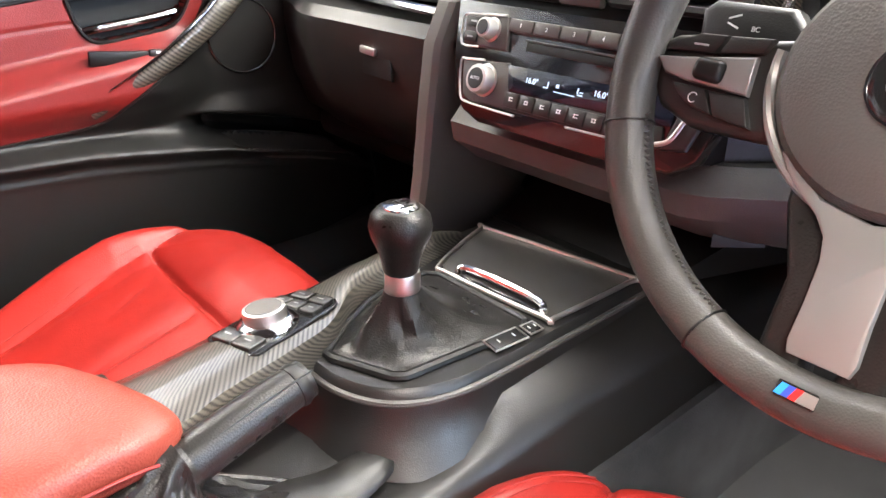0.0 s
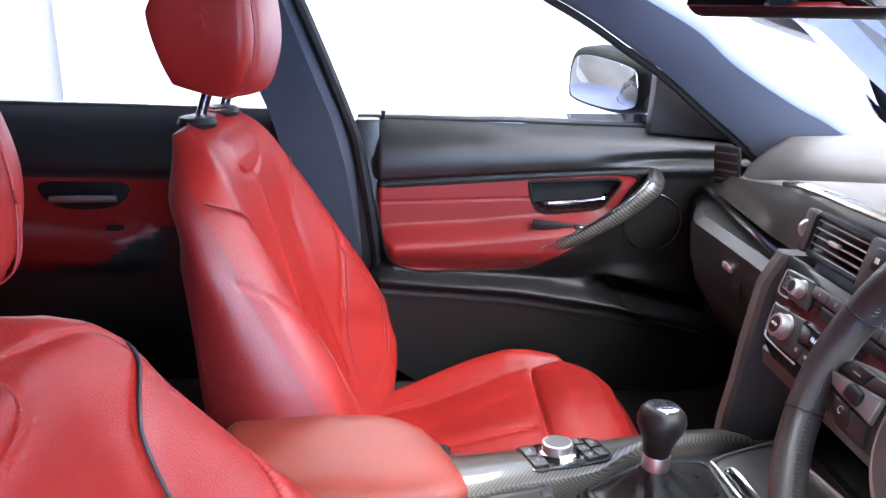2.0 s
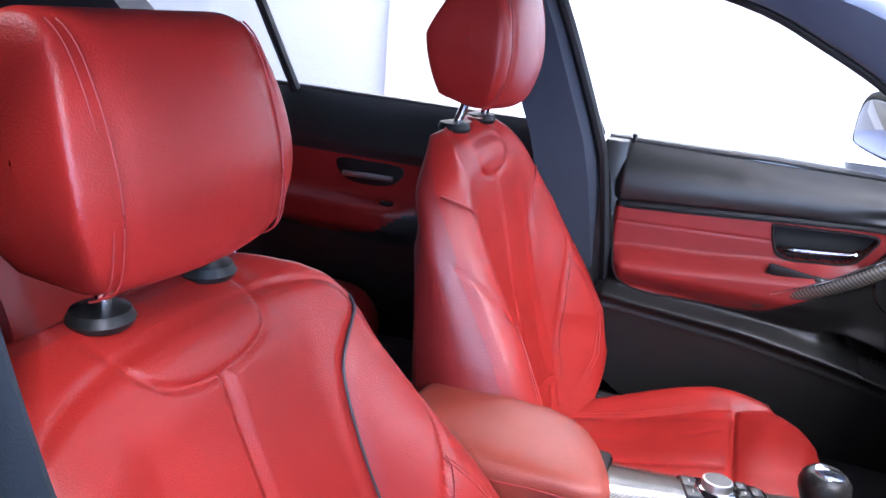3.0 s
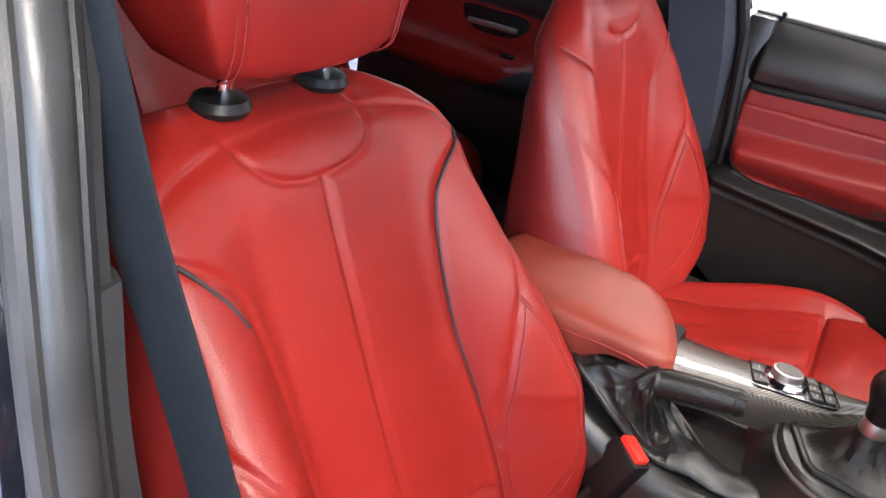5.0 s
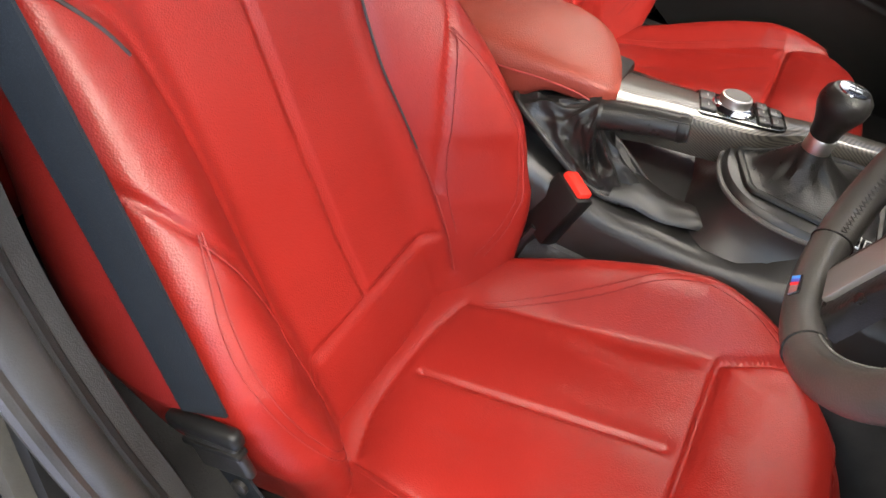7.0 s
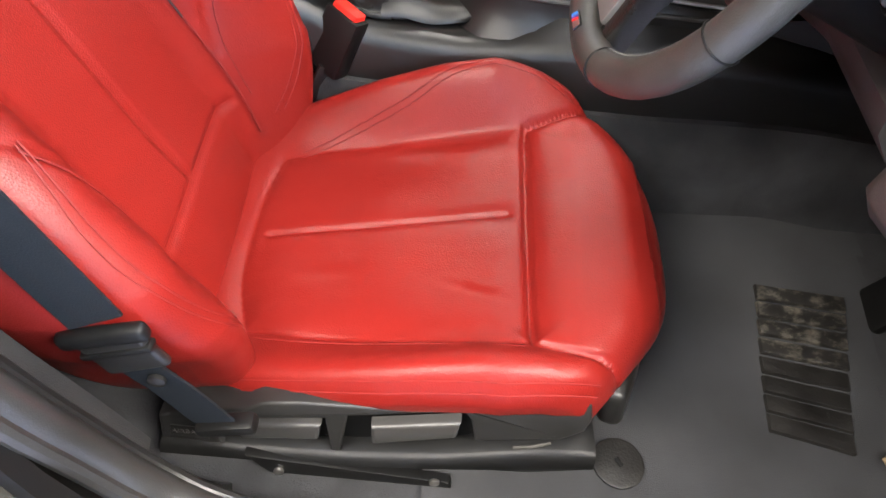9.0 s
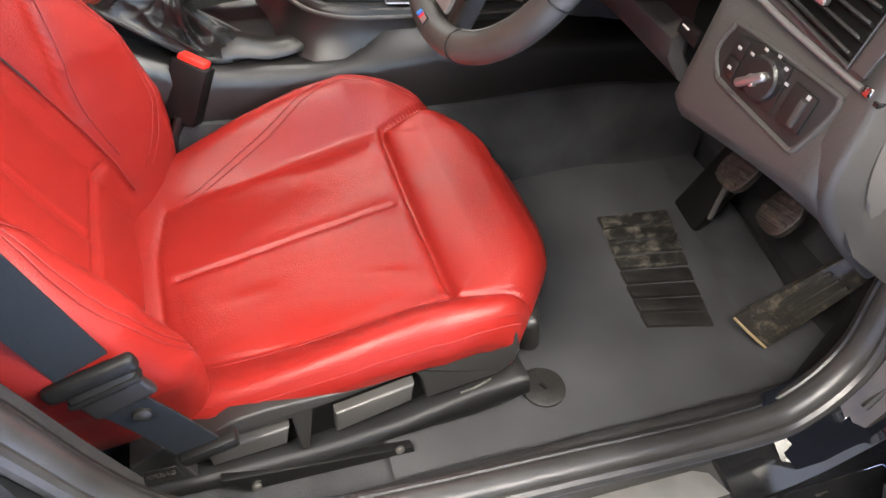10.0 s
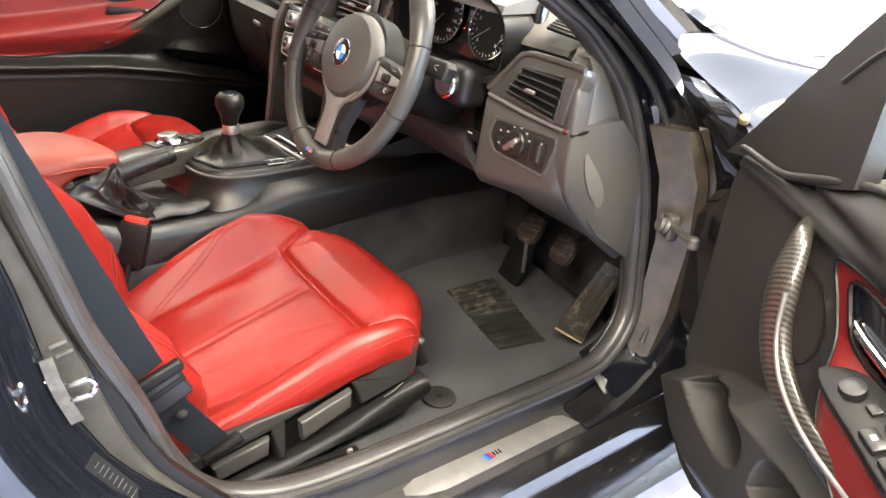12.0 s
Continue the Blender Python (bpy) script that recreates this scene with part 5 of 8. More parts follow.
# open shelf ahead of the lid
part("shelf_wall", loft([[(-0.155, 0.64, 0.616), (-0.16, 0.82, 0.616), (0.17, 0.82, 0.616), (0.10, 0.64, 0.616)], [(-0.155, 0.64, 0.61), (-0.16, 0.84, 0.70), (0.17, 0.84, 0.70), (0.10, 0.64, 0.61)]]), BLACK_DULL, console)

# gear gaiter and lever
gear = thing("gear_lever", (0.0, 0.385, 0.615), "black leather gear lever with chrome collar and gaiter", "gear lever")
gait_base = [(-0.022, 0.309), (-0.012, 0.309), (0.046, 0.333), (0.054, 0.342), (0.066, 0.478), (0.058, 0.486), (-0.070, 0.484), (-0.084, 0.474), (-0.086, 0.44), (-0.074, 0.39), (-0.050, 0.345)]
fr = []
for (ax_, ay_), (bx_, by_) in zip(gait_base, gait_base[1:] + gait_base[:1]):
    fr += [Vector((ax_ + (bx_ - ax_) * k / 6, ay_ + (by_ - ay_) * k / 6, 0.617)) for k in range(6)]
part("gaiter_frame", tube(fr, 0.0055, 8, True, flat=0.8), BLACK_DULL, gear, "black gaiter frame")
rings = []
nring = len(fr)
for i in range(15):
    q = i / 14
    ring = []
    for k, p in enumerate(fr):
        ang = 2 * math.pi * k / nring
        to = math.atan2(p.y - 0.385, p.x + 0.008)
        tip = Vector((0.0 + 0.017 * math.cos(to), 0.381 + 0.017 * math.sin(to), 0.668))
        kk = q ** 0.72
        pp = Vector((p.x, p.y, 0.618)) .lerp(tip, kk)
        pp.z = 0.618 + 0.050 * (0.25 * q + 0.75 * q ** 1.9)
        fold = 0.006 * math.sin(to * 4 + 0.6 + 1.5 * q) * math.sin(math.pi * q) + 0.0025 * math.sin(to * 9 + 7 * q) * math.sin(math.pi * q) ** 2
        d = Vector((pp.x, pp.y - 0.381, 0))
        if d.length > 1e-4:
            pp += d.normalized() * fold
        ring.append(pp)
    rings.append(ring)
part("gaiter", loft(rings, True, False), BLACK_LEATHER, gear, "soft black leather gaiter")
part("collar", lathe([(0.0155, 0.0), (0.0165, 0.002), (0.0165, 0.022), (0.0155, 0.024)], pose(0.0, 0.381, 0.662, -3, 0, 0), 28), SILVER, gear, "satin chrome collar")
knob_prof = [(0.0150, 0.0), (0.0165, 0.003), (0.0180, 0.014), (0.0225, 0.026), (0.0275, 0.037), (0.0288, 0.046), (0.0268, 0.055), (0.0210, 0.0615), (0.0185, 0.0628)]
knob = part("knob", lathe(knob_prof, pose(0.0, 0.380, 0.686, -3, 0, 0), 36), BLACK_LEATHER, gear, "smooth black leather knob")
km = pose(0.0, 0.380, 0.6750, -3, 0, 0)
part("knob_cap", lathe([(0.0172, 0.0732), (0.0165, 0.0752), (0.008, 0.0762), (0.001, 0.0764)], km, 32), CHROME, knob, "polished shift-pattern cap")
for x in (-0.008, 0, 0.008):
    part("pattern_bar", block(0.0012, 0.014, 0.0006, km @ Matrix.Translation((x, 0, 0.0765)), 0), BLACK_DULL, knob)
part("pattern_bar", block(0.0172, 0.0012, 0.0006, km @ Matrix.Translation((0, 0, 0.0766)), 0), BLACK_DULL, knob)

# mode switch and small button
def rocker(name, x, y, sx, sy, rz, label):
    p = part(name, block(sx, sy, 0.006, pose(x, y, 0.619, 0, 4, rz), 0.002, 2), BLACK_DULL, console, label)
    part("button_rim", tube([pose(x, y, 0.6185, 0, 4, rz) @ Vector((a * sx * 0.56, b * sy * 0.55, 0.002)) for a, b in ((-1, -1), (1, -1), (1, 1), (-1, 1))], 0.0012, 6, True), SILVER, p)
    for k in (-1, 1):
        part("symbol_bar", block(sx * 0.3, 0.0012, 0.0004, pose(x, y, 0.619, 0, 4, rz) @ Matrix.Translation((0, k * sy * 0.25, 0.0033)), 0), WHITE_MARK, p)
    return p


rocker("mode_rocker", 0.0720, 0.445, 0.017, 0.036, -4, "black rocker switch with bright rim")
rocker("small_button", 0.0735, 0.4775, 0.014, 0.014, -4, "small square button with bright rim")

# carbon strip
strip_l = flat_line([(-0.092, 0.02), (-0.094, 0.16), (-0.118, 0.30), (-0.138, 0.412), (-0.155, 0.50), (-0.163, 0.56)], 8)
strip_r = flat_line([(0.020, 0.02), (0.017, 0.15), (0.0, 0.205), (-0.018, 0.28), (-0.034, 0.325), (-0.075, 0.375), (-0.092, 0.42), (-0.112, 0.52), (-0.118, 0.56)], 8)
rings = []
for k in range(60):
    y = 0.03 + (0.565 - 0.03) * k / 59
    xl = float(np.interp(y, [b for a, b in strip_l], [a for a, b in strip_l]))
    xr = float(np.interp(y, [b for a, b in strip_r], [a for a, b in strip_r]))
    zt = 0.634 + 0.004 * math.sin(y * 6) - (0.010 * max(0, (y - 0.5) / 0.06) ** 2)
    rings.append([(xl - 0.004, y, zt - 0.05), (xl, y, zt - 0.014), (xl + 0.004, y, zt - 0.009), (0.7 * xl + 0.3 * xr, y, zt + 0.000), (0.3 * xl + 0.7 * xr, y, zt + 0.003), (xr - 0.004, y, zt - 0.001), (xr, y, zt - 0.006), (xr + 0.002, y, zt - 0.02), (xr + 0.001, y, zt - 0.05)])
part("carbon_strip", loft(rings), CARBON, console, "lacquered carbon-fibre trim strip")

# rotary controller
ctl = thing("rotary_controller", (-0.085, 0.29, 0.638), "silver rotary controller with surrounding black keys", "controller")
cm = frame_of((-0.071, 0.278, 0.6355), (-0.26, 1, 0.01), (-1, -0.26, -0.10))
part("base_plate", prism([(p.x, p.y) for p in catmull([(-0.047, -0.029, 0), (-0.02, -0.034, 0), (0.02, -0.035, 0), (0.062, -0.030, 0), (0.068, 0.0, 0), (0.062, 0.028, 0), (0.02, 0.034, 0), (-0.02, 0.034, 0), (-0.047, 0.029, 0)], 4, True)], 0.003, cm, 0.0012), GLOSS_BLACK, ctl)
for px, py, sx, sy in ((-0.034, -0.0135, 0.021, 0.025), (-0.034, 0.0135, 0.021, 0.025), (0.037, -0.020, 0.015, 0.018), (0.037, 0.0, 0.015, 0.018), (0.037, 0.020, 0.015, 0.018), (0.054, -0.016, 0.015, 0.022), (0.054, 0.009, 0.015, 0.022)):
    key = part("key", block(sx, sy, 0.006, cm @ Matrix.Translation((px, py, 0.0045)), 0.0018, 3), BLACK_SOFT, ctl)
    part("key_mark", block(0.0012, sy * 0.34, 0.0003, cm @ Matrix.Translation((px, py, 0.0077)), 0), GREY_MARK, key)
cd = cm @ Matrix.Translation((-0.001, 0, -0.004))
part("ring", lathe([(0.0290, 0.0), (0.0300, 0.003), (0.0265, 0.007), (0.0200, 0.009)], cm @ Matrix.Translation((-0.001, 0, 0.002)), 40), CHROME, ctl, "polished ring")
dial = part("dial", lathe([(0.0165, 0.006), (0.0168, 0.012), (0.0200, 0.014), (0.0205, 0.021), (0.0195, 0.0245), (0.0172, 0.0255)], cd, 40), SILVER, ctl, "brushed silver dial")
part("dial_top", lathe([(0.0172, 0.0253), (0.0160, 0.0263), (0.0006, 0.0263)], cd, 40), GREY_SOFT, dial, "dark dial top")

# handbrake with creased gaiter
hb = thing("handbrake", (0.060, 0.16, 0.575), "black leather handbrake lever with creased gaiter", "handbrake")
lever = catmull([(0.070, 0.070, 0.622), (0.067, 0.13, 0.640), (0.063, 0.19, 0.654), (0.058, 0.245, 0.663)], 8)
part("grip", tube(lever, lambda q: 0.0175 + 0.0018 * math.sin(q * 3.1) - 0.002 * q, 20), BLACK_LEATHER, hb, "stitched black leather grip")
tipd = (lever[-1] - lever[-4]).normalized()
part("release_cap", lathe([(0.0160, 0.0), (0.0178, 0.004), (0.0170, 0.009), (0.0125, 0.012), (0.0105, 0.013), (0.0105, 0.019), (0.0080, 0.022)], frame_of(lever[-1] - tipd * 0.004, tipd.cross(Vector((0, 0, 1))), Vector((0, 0, 1)).cross(tipd).cross(tipd) * -1), 24), BLACK_DULL, hb, "black cap with release button")
part("seam", tube([Vector(p) + Vector((0.011, 0, 0.0135)) for p in lever], 0.0009, 6), BLACK_DULL, hb)
part("cuff", tube([Vector((0.0665, 0.136, 0.6415)), Vector((0.0662, 0.141, 0.6428)), Vector((0.0658, 0.146, 0.644))], lambda q: 0.0205 - 0.004 * abs(q - 0.5), 20), BLACK_LEATHER, hb, "gathered gaiter cuff")
gp = [(0.088, 0.040, 0.630), (0.100, 0.075, 0.612), (0.106, 0.106, 0.594), (0.104, 0.145, 0.568), (0.099, 0.180, 0.553), (0.090, 0.215, 0.550), (0.072, 0.238, 0.552), (0.052, 0.228, 0.560),
      (0.036, 0.20, 0.572), (0.022, 0.16, 0.588), (0.016, 0.11, 0.604), (0.020, 0.06, 0.622), (0.050, 0.030, 0.634)]
gl = catmull(gp, 9, True)
axis = Vector((-0.07, 0.97, 0.22)).normalized()
side_ = axis.cross(Vector((0, 0, 1))).normalized()
upv = side_.cross(axis)
rings = []
for i in range(40):
    q = i / 39
    ring = []
    for k, p in enumerate(gl):
        to = math.atan2(p.y - 0.135, (p.x - 0.062) * 2.0)
        tip = Vector((0.066, 0.141, 0.643)) + side_ * 0.0195 * math.cos(to) - upv * 0.0195 * math.sin(to)
        pp = p.lerp(tip, q)
        pp.z = p.z + 0.004 + (tip.z - p.z) * q ** 1.5
        amp = 0.013 * math.sin(math.pi * min(1.0, q * 1.02)) ** 0.8
        ridge = 1 - abs(2 * noise.noise((math.cos(to) * 1.5 + 0.4 * q, math.sin(to) * 1.5, q * 1.6 + 3.1)))
        ridge2 = 1 - abs(2 * noise.noise((math.cos(to) * 3.4, math.sin(to) * 3.4 + q, q * 3.0 + 7.7)))
        pp += Vector((math.cos(to) * 0.7, 0.3 * math.sin(to), 0.7)) * amp * (1.5 * (ridge - 0.7) + 0.55 * (ridge2 - 0.7))
        ring.append(pp)
    rings.append(ring)
part("gaiter", loft(rings, True, False), BLACK_LEATHER, hb, "creased black leather gaiter", 50)
part("gaiter_frame", tube([p + Vector((0, 0, 0.002)) for p in gl], 0.0040, 8, True), BLACK_LEATHER, hb, "stitched gaiter edge")
tong = []
for k in range(16):
    q = k / 15
    y = 0.19 + 0.125 * q
    hw = 0.026 * math.sqrt(max(0.02, 1 - max(0.0, (q - 0.72) / 0.28) ** 2)) * (1.0 - 0.25 * q)
    cx_, zz = 0.074 - 0.006 * q, 0.556 - 0.004 * q + 0.003 * math.sin(q * 9)
    tong.append([(cx_ - hw, y, zz + 0.012 * (1 - q)), (cx_ - hw * 0.9, y, zz + 0.0045 + 0.012 * (1 - q)), (cx_, y, zz + 0.006 + 0.006 * (1 - q)), (cx_ + hw * 0.9, y, zz + 0.0045), (cx_ + hw, y, zz - 0.002), (cx_, y, zz - 0.004)])
part("gaiter_tongue", loft(tong), BLACK_SOFT, hb, "flat leather gaiter tongue", 80)

# armrest
arm = thing("centre_armrest", (-0.005, 0.0, 0.60), "red leather centre armrest lid", "armrest")
rings = []
for i in range(41):
    q = i / 40
    y = -0.155 + 0.308 * q
    e0 = math.sqrt(max(0.0, 1 - max(0, (q - 0.86) / 0.14) ** 2)) if q > 0.86 else (math.sqrt(max(0.0, 1 - max(0, (0.08 - q) / 0.08) ** 2)) if q < 0.08 else 1)
    e0 = max(e0, 0.05)
    zt = 0.684 + 0.010 * math.sin(q * 3.0)
    zb = 0.606 + 0.038 * sstep(q, 0.56, 0.76) - 0.004 * sstep(q, 0.84, 0.95)
    wr = 0.092 - 0.012 * float(sstep(q, 0.55, 1.0))
    c = (zt + zb) / 2
    ring = []
    for k in range(36):
        a = 2 * math.pi * k / 36
        xx = math.copysign(abs(math.cos(a)) ** 0.45, math.cos(a)) * wr * (0.72 + 0.28 * e0)
        zz = c + math.copysign(abs(math.sin(a)) ** 0.55, math.sin(a)) * (zt - zb) / 2 * (0.45 + 0.55 * e0)
        ring.append((-0.008 + xx, y - 0.060 * float(sstep(q, 0.45, 1.0)) * max(0.0, (wr - xx) / (2 * wr)) ** 1.6, zz))
    rings.append(ring)
lidm = part("lid", loft(rings), WORN_RED, arm, "padded red leather lid")
for s in (1,):
    part("seam", tube(catmull([(-0.008 + s * 0.0945, -0.12, 0.662), (-0.008 + s * 0.095, 0.0, 0.664), (-0.008 + s * 0.0925, 0.06, 0.668), (-0.008 + s * 0.088, 0.10, 0.666), (-0.008 + s * 0.083, 0.125, 0.660)], 6), 0.0012, 6), RED_SEAM, lidm)
part("box", block(0.165, 0.30, 0.08, Matrix.Translation((-0.01, -0.012, 0.603)), 0.008), BLACK_DULL, arm, "black storage box")

# ---- dashboard ----
dash = thing("dashboard", (0, 0.72, 0.60), "charcoal dashboard with carbon trim and central screen", "dashboard")

def dash_section(x):
    """Upper pad: from the trim's top edge over to the windscreen."""
    hump = 0.045 * math.exp(-((x - 0.37) / 0.17) ** 4)
    cen = math.exp(-((x - 0.02) / 0.22) ** 4)
    ye = 0.655 + 0.035 * sstep(abs(x), 0.3, 0.7)
    z0 = 0.945 - 0.02 * float(sstep(-x, 0.25, 0.68)) + 0.01 * cen
    return [(x, ye + 0.03, z0 - 0.02), (x, ye, z0 - 0.004), (x, ye + 0.004, z0 + 0.004), (x, ye + 0.03, z0 + 0.014 + hump * 0.4), (x, ye + 0.08, z0 + 0.026 + hump), (x, ye + 0.18, z0 + 0.032 + hump * 0.7),
            (x, ye + 0.28, z0 + 0.012), (x, 1.02, 0.928), (x, 1.04, 0.89), (x, 0.95, 0.84), (x, 0.80, 0.86)]


def crease(x):
    """The fold across the passenger's side of the pad."""
    xs_ = [-0.70, -0.60, -0.48, -0.39, -0.287, -0.20, -0.12, 0.24]
    return float(np.interp(x, xs_, [0.755, 0.700, 0.700, 0.708, 0.716, 0.735, 0.770, 0.770])), float(np.interp(x, xs_, [0.868, 0.884, 0.918, 0.946, 0.967, 0.983, 0.985, 0.985]))


pad_rings, fold_rings = [], []
for x in np.linspace(-0.69, 0.24, 40):
    yc_, zc_ = crease(x)
    top_ = float(np.interp(x, [-0.70, -0.60, -0.45, -0.30, -0.10, 0.24], [0.968, 0.988, 1.004, 1.014, 1.016, 1.010]))
    pad_rings.append([(x, yc_ + 0.04, zc_ - 0.03), (x, yc_, zc_ - 0.006), (x, yc_ + 0.002, zc_ + 0.004), (x, yc_ + 0.018, zc_ + 0.016 + 0.3 * (top_ - zc_ - 0.016)), (x, yc_ + 0.05, zc_ + 0.7 * (top_ - zc_)), (x, yc_ + 0.09, top_ - 0.004), (x, 0.89, top_),
                      (x, 0.95, top_ - 0.016), (x, 1.02, 0.940), (x, 1.04, 0.89), (x, 0.95, 0.84), (x, 0.82, 0.86)])
part("upper_pad", loft(pad_rings), DASH_LIT, dash, "charcoal soft upper pad", 60)
part("upper_pad", loft([[(a, min(b, 0.875), c) for a, b, c in dash_section(x)] for x in np.linspace(0.50, 0.605, 10)]), DASH_LIT, dash, "charcoal soft upper pad")
part("hood", loft([[(x, 0.635, 0.985), (x, 0.64, 0.998), (x, 0.70, 1.010), (x, 0.85, 0.985), (x, 1.02, 0.928), (x, 1.02, 0.89), (x, 0.86, 0.93), (x, 0.72, 0.985)] for x in np.linspace(0.24, 0.50, 14)]), DASH_LIT, dash, "instrument hood")

# carbon band with its bright upper strip, left half
def band(x):
    z0 = float(np.interp(x, [-0.70, -0.50, -0.27, -0.20, 0.20, 0.24], [0.895, 0.918, 0.955, 0.965, 0.968, 0.966]))
    z1 = float(np.interp(x, [-0.70, -0.50, -0.24, 0.20, 0.24], [0.868, 0.868, 0.872, 0.862, 0.862]))
    y0 = float(np.interp(x, [-0.70, -0.3, 0.0, 0.24], [0.700, 0.650, 0.635, 0.640]))
    return [(x, y0 + 0.04, z0), (x, y0 + 0.002, z0), (x, y0 - 0.012, 0.5 * (z0 + z1)), (x, y0 - 0.020, z1 + 0.004), (x, y0 - 0.015, z1), (x, y0 + 0.04, z1)]


for x in np.linspace(-0.56, 0.235, 32):
    yc_, zc_ = crease(x)
    r_ = band(x)
    fold_rings.append([(x, r_[0][1], r_[0][2] - 0.012), (x, r_[1][1] + 0.003, r_[1][2] - 0.002), (x, r_[1][1] + 0.008, r_[1][2] + 0.003), (x, 0.5 * (r_[1][1] + yc_), 0.5 * (r_[1][2] + zc_) + 0.002), (x, yc_ + 0.004, zc_ - 0.004), (x, yc_ + 0.02, zc_ - 0.03)])
part("lower_fold", loft(fold_rings), DASH_LIT, dash, "charcoal pad under the fold", 60)
part("trim_end", tube(catmull([(0.150, 0.616, 0.975), (0.190, 0.618, 0.974), (0.204, 0.622, 0.962), (0.203, 0.620, 0.940), (0.199, 0.615, 0.915), (0.194, 0.610, 0.885)], 5), 0.0045, 8), GLOSS_SHINE, dash, "pale glossy trim edge")
part("trim_band", loft([band(x) for x in np.linspace(-0.69, 0.203, 36)]), CARBON, dash, "lacquered carbon dash trim")
# pale colour here is the reflection on the glossy strip
part("accent_strip", tube(catmull([(-0.285, 0.638, 0.958), (-0.20, 0.622, 0.972), (-0.05, 0.612, 0.978), (0.10, 0.612, 0.978), (0.192, 0.618, 0.972)], 8), 0.010, 10, flat=0.6), GLOSS_SHINE, dash, "glossy accent strip, its bright reflection painted pale")
part("lower_strip", tube(catmull([(-0.68, 0.672, 0.868), (-0.45, 0.642, 0.866), (-0.24, 0.612, 0.866), (0.0, 0.596, 0.860), (0.20, 0.600, 0.858)], 8), 0.006, 8), CHROME, dash, "bright lower trim strip")

# air vents
def vent(x0, x1, z0, z1, y, n=5, rz=0):
    cx_, cz_ = (x0 + x1) / 2, (z0 + z1) / 2
    w_, h_ = x1 - x0, z1 - z0
    m = pose(cx_, y, cz_, -12, 0, rz)
    v = part("air_vent", block(w_, 0.006, h_, m @ Matrix.Translation((0, 0.02, 0)), 0.002), GLOSS_BLACK, dash, "black slatted air vent")
    ring = [m @ Vector((a * w_ / 2, 0, b * h_ / 2)) for a, b in ((-1, -0.9), (-0.92, -1), (0.92, -1), (1, -0.9), (1, 0.9), (0.92, 1), (-0.92, 1), (-1, 0.9))]
    part("vent_frame", tube(ring, 0.005, 8, True, up=(0, 1, 0)), BLACK_DULL, v)
    for k in range(n):
        zz = -h_ / 2 + h_ * (k + 0.5) / n
        part("slat", block(w_ * 0.97, 0.016, 0.0028, m @ pose(0, 0.006, zz, 14, 0, 0), 0.001), BLACK_DULL, v)
        part("slat_edge", block(w_ * 0.93, 0.0018, 0.0020, m @ pose(0, 0.006, zz, 14, 0, 0) @ Matrix.Translation((0, -0.0083, 0)), 0.0005), SILVER, v, "bright slat edge")
    part("vent_tab", block(0.020, 0.008, 0.006, m @ Matrix.Translation((0, -0.006, 0)), 0.002), SILVER, v, "small bright tab")
    return v


vent(-0.139, -0.020, 0.900, 0.951, 0.606)
vent(0.038, 0.154, 0.902, 0.954, 0.606)
vp_ = part("vent_wheel_panel", block(0.052, 0.012, 0.062, pose(0.009, 0.603, 0.926, -12, 0, 0), 0.004), GREY_SOFT, dash, "charcoal panel between the vents")
part("hazard_button", block(0.024, 0.008, 0.026, pose(0.017, 0.596, 0.938, -12, 0, 0), 0.003), BLACK_SOFT, vp_)
part("hazard_mark", block(0.007, 0.001, 0.006, pose(0.017, 0.5915, 0.938, -12, 0, 0), 0), WHITE_MARK, vp_)
part("wheel_mark", block(0.012, 0.004, 0.006, pose(0.004, 0.597, 0.909, -12, 0, 0), 0.001), BLUE_MARK, vp_)
for wx_, lab in ((-0.150, "curved charcoal vent cheek"), (0.166, "charcoal vent cheek with thumb wheel")):
    wp = part("vent_cheek", block(0.020, 0.014, 0.058, pose(wx_, 0.604, 0.926, -12, 0, 0), 0.005, 3), GREY_SOFT, dash, lab)
    part("thumb_wheel", lathe([(0.011, -0.0035), (0.0125, -0.002), (0.0125, 0.002), (0.011, 0.0035)], pose(wx_, 0.602, 0.928, 0, 90, 0), 24), SILVER, wp, "ribbed silver thumb wheel")

# radio and climate stack
fp = frame_of((0.036, 0.5740, 0.8290), (1, 0, 0), (0, 0.36, 1))
stack_poly = [(-0.187, 0.062), (0.170, 0.062), (0.166, 0.035), (0.152, -0.012), (0.142, -0.040), (0.120, -0.056), (0.060, -0.060), (-0.115, -0.060), (-0.140, -0.052), (-0.155, -0.040), (-0.174, 0.002)]
stack = part("control_panel", prism(stack_poly, 0.012, fp, 0.004), GLOSS_BLACK, dash, "piano-black radio and climate panel")
part("stack_body", block(0.30, 0.16, 0.15, pose(0.02, 0.672, 0.830, -18, 0, 0), 0.01), BLACK_DULL, dash)


def on_stack(x, y, z=0.012):
    return fp @ Matrix.Translation((x, y, z))


mod = part("radio_module", prism([(-0.166, 0.046), (-0.102, 0.050), (-0.094, 0.016), (-0.160, 0.015)], 0.005, on_stack(0, 0, 0.011), 0.003, 3), GREY_SOFT, stack, "charcoal radio knob plate")
part("bright_rim", tube(catmull([on_stack(x, y, 0.0163).translation for x, y in ((-0.104, 0.0505), (-0.150, 0.0475), (-0.1655, 0.045), (-0.1655, 0.036), (-0.161, 0.0155), (-0.135, 0.0155))], 3), 0.0013, 6), SILVER, mod, "bright rim")
keys = part("key_bar", prism([(-0.098, 0.049), (0.120, 0.0505), (0.122, 0.036), (-0.094, 0.0345)], 0.004, on_stack(0, 0, 0.011), 0.0016), GREY_SOFT, stack, "charcoal preset key bar")
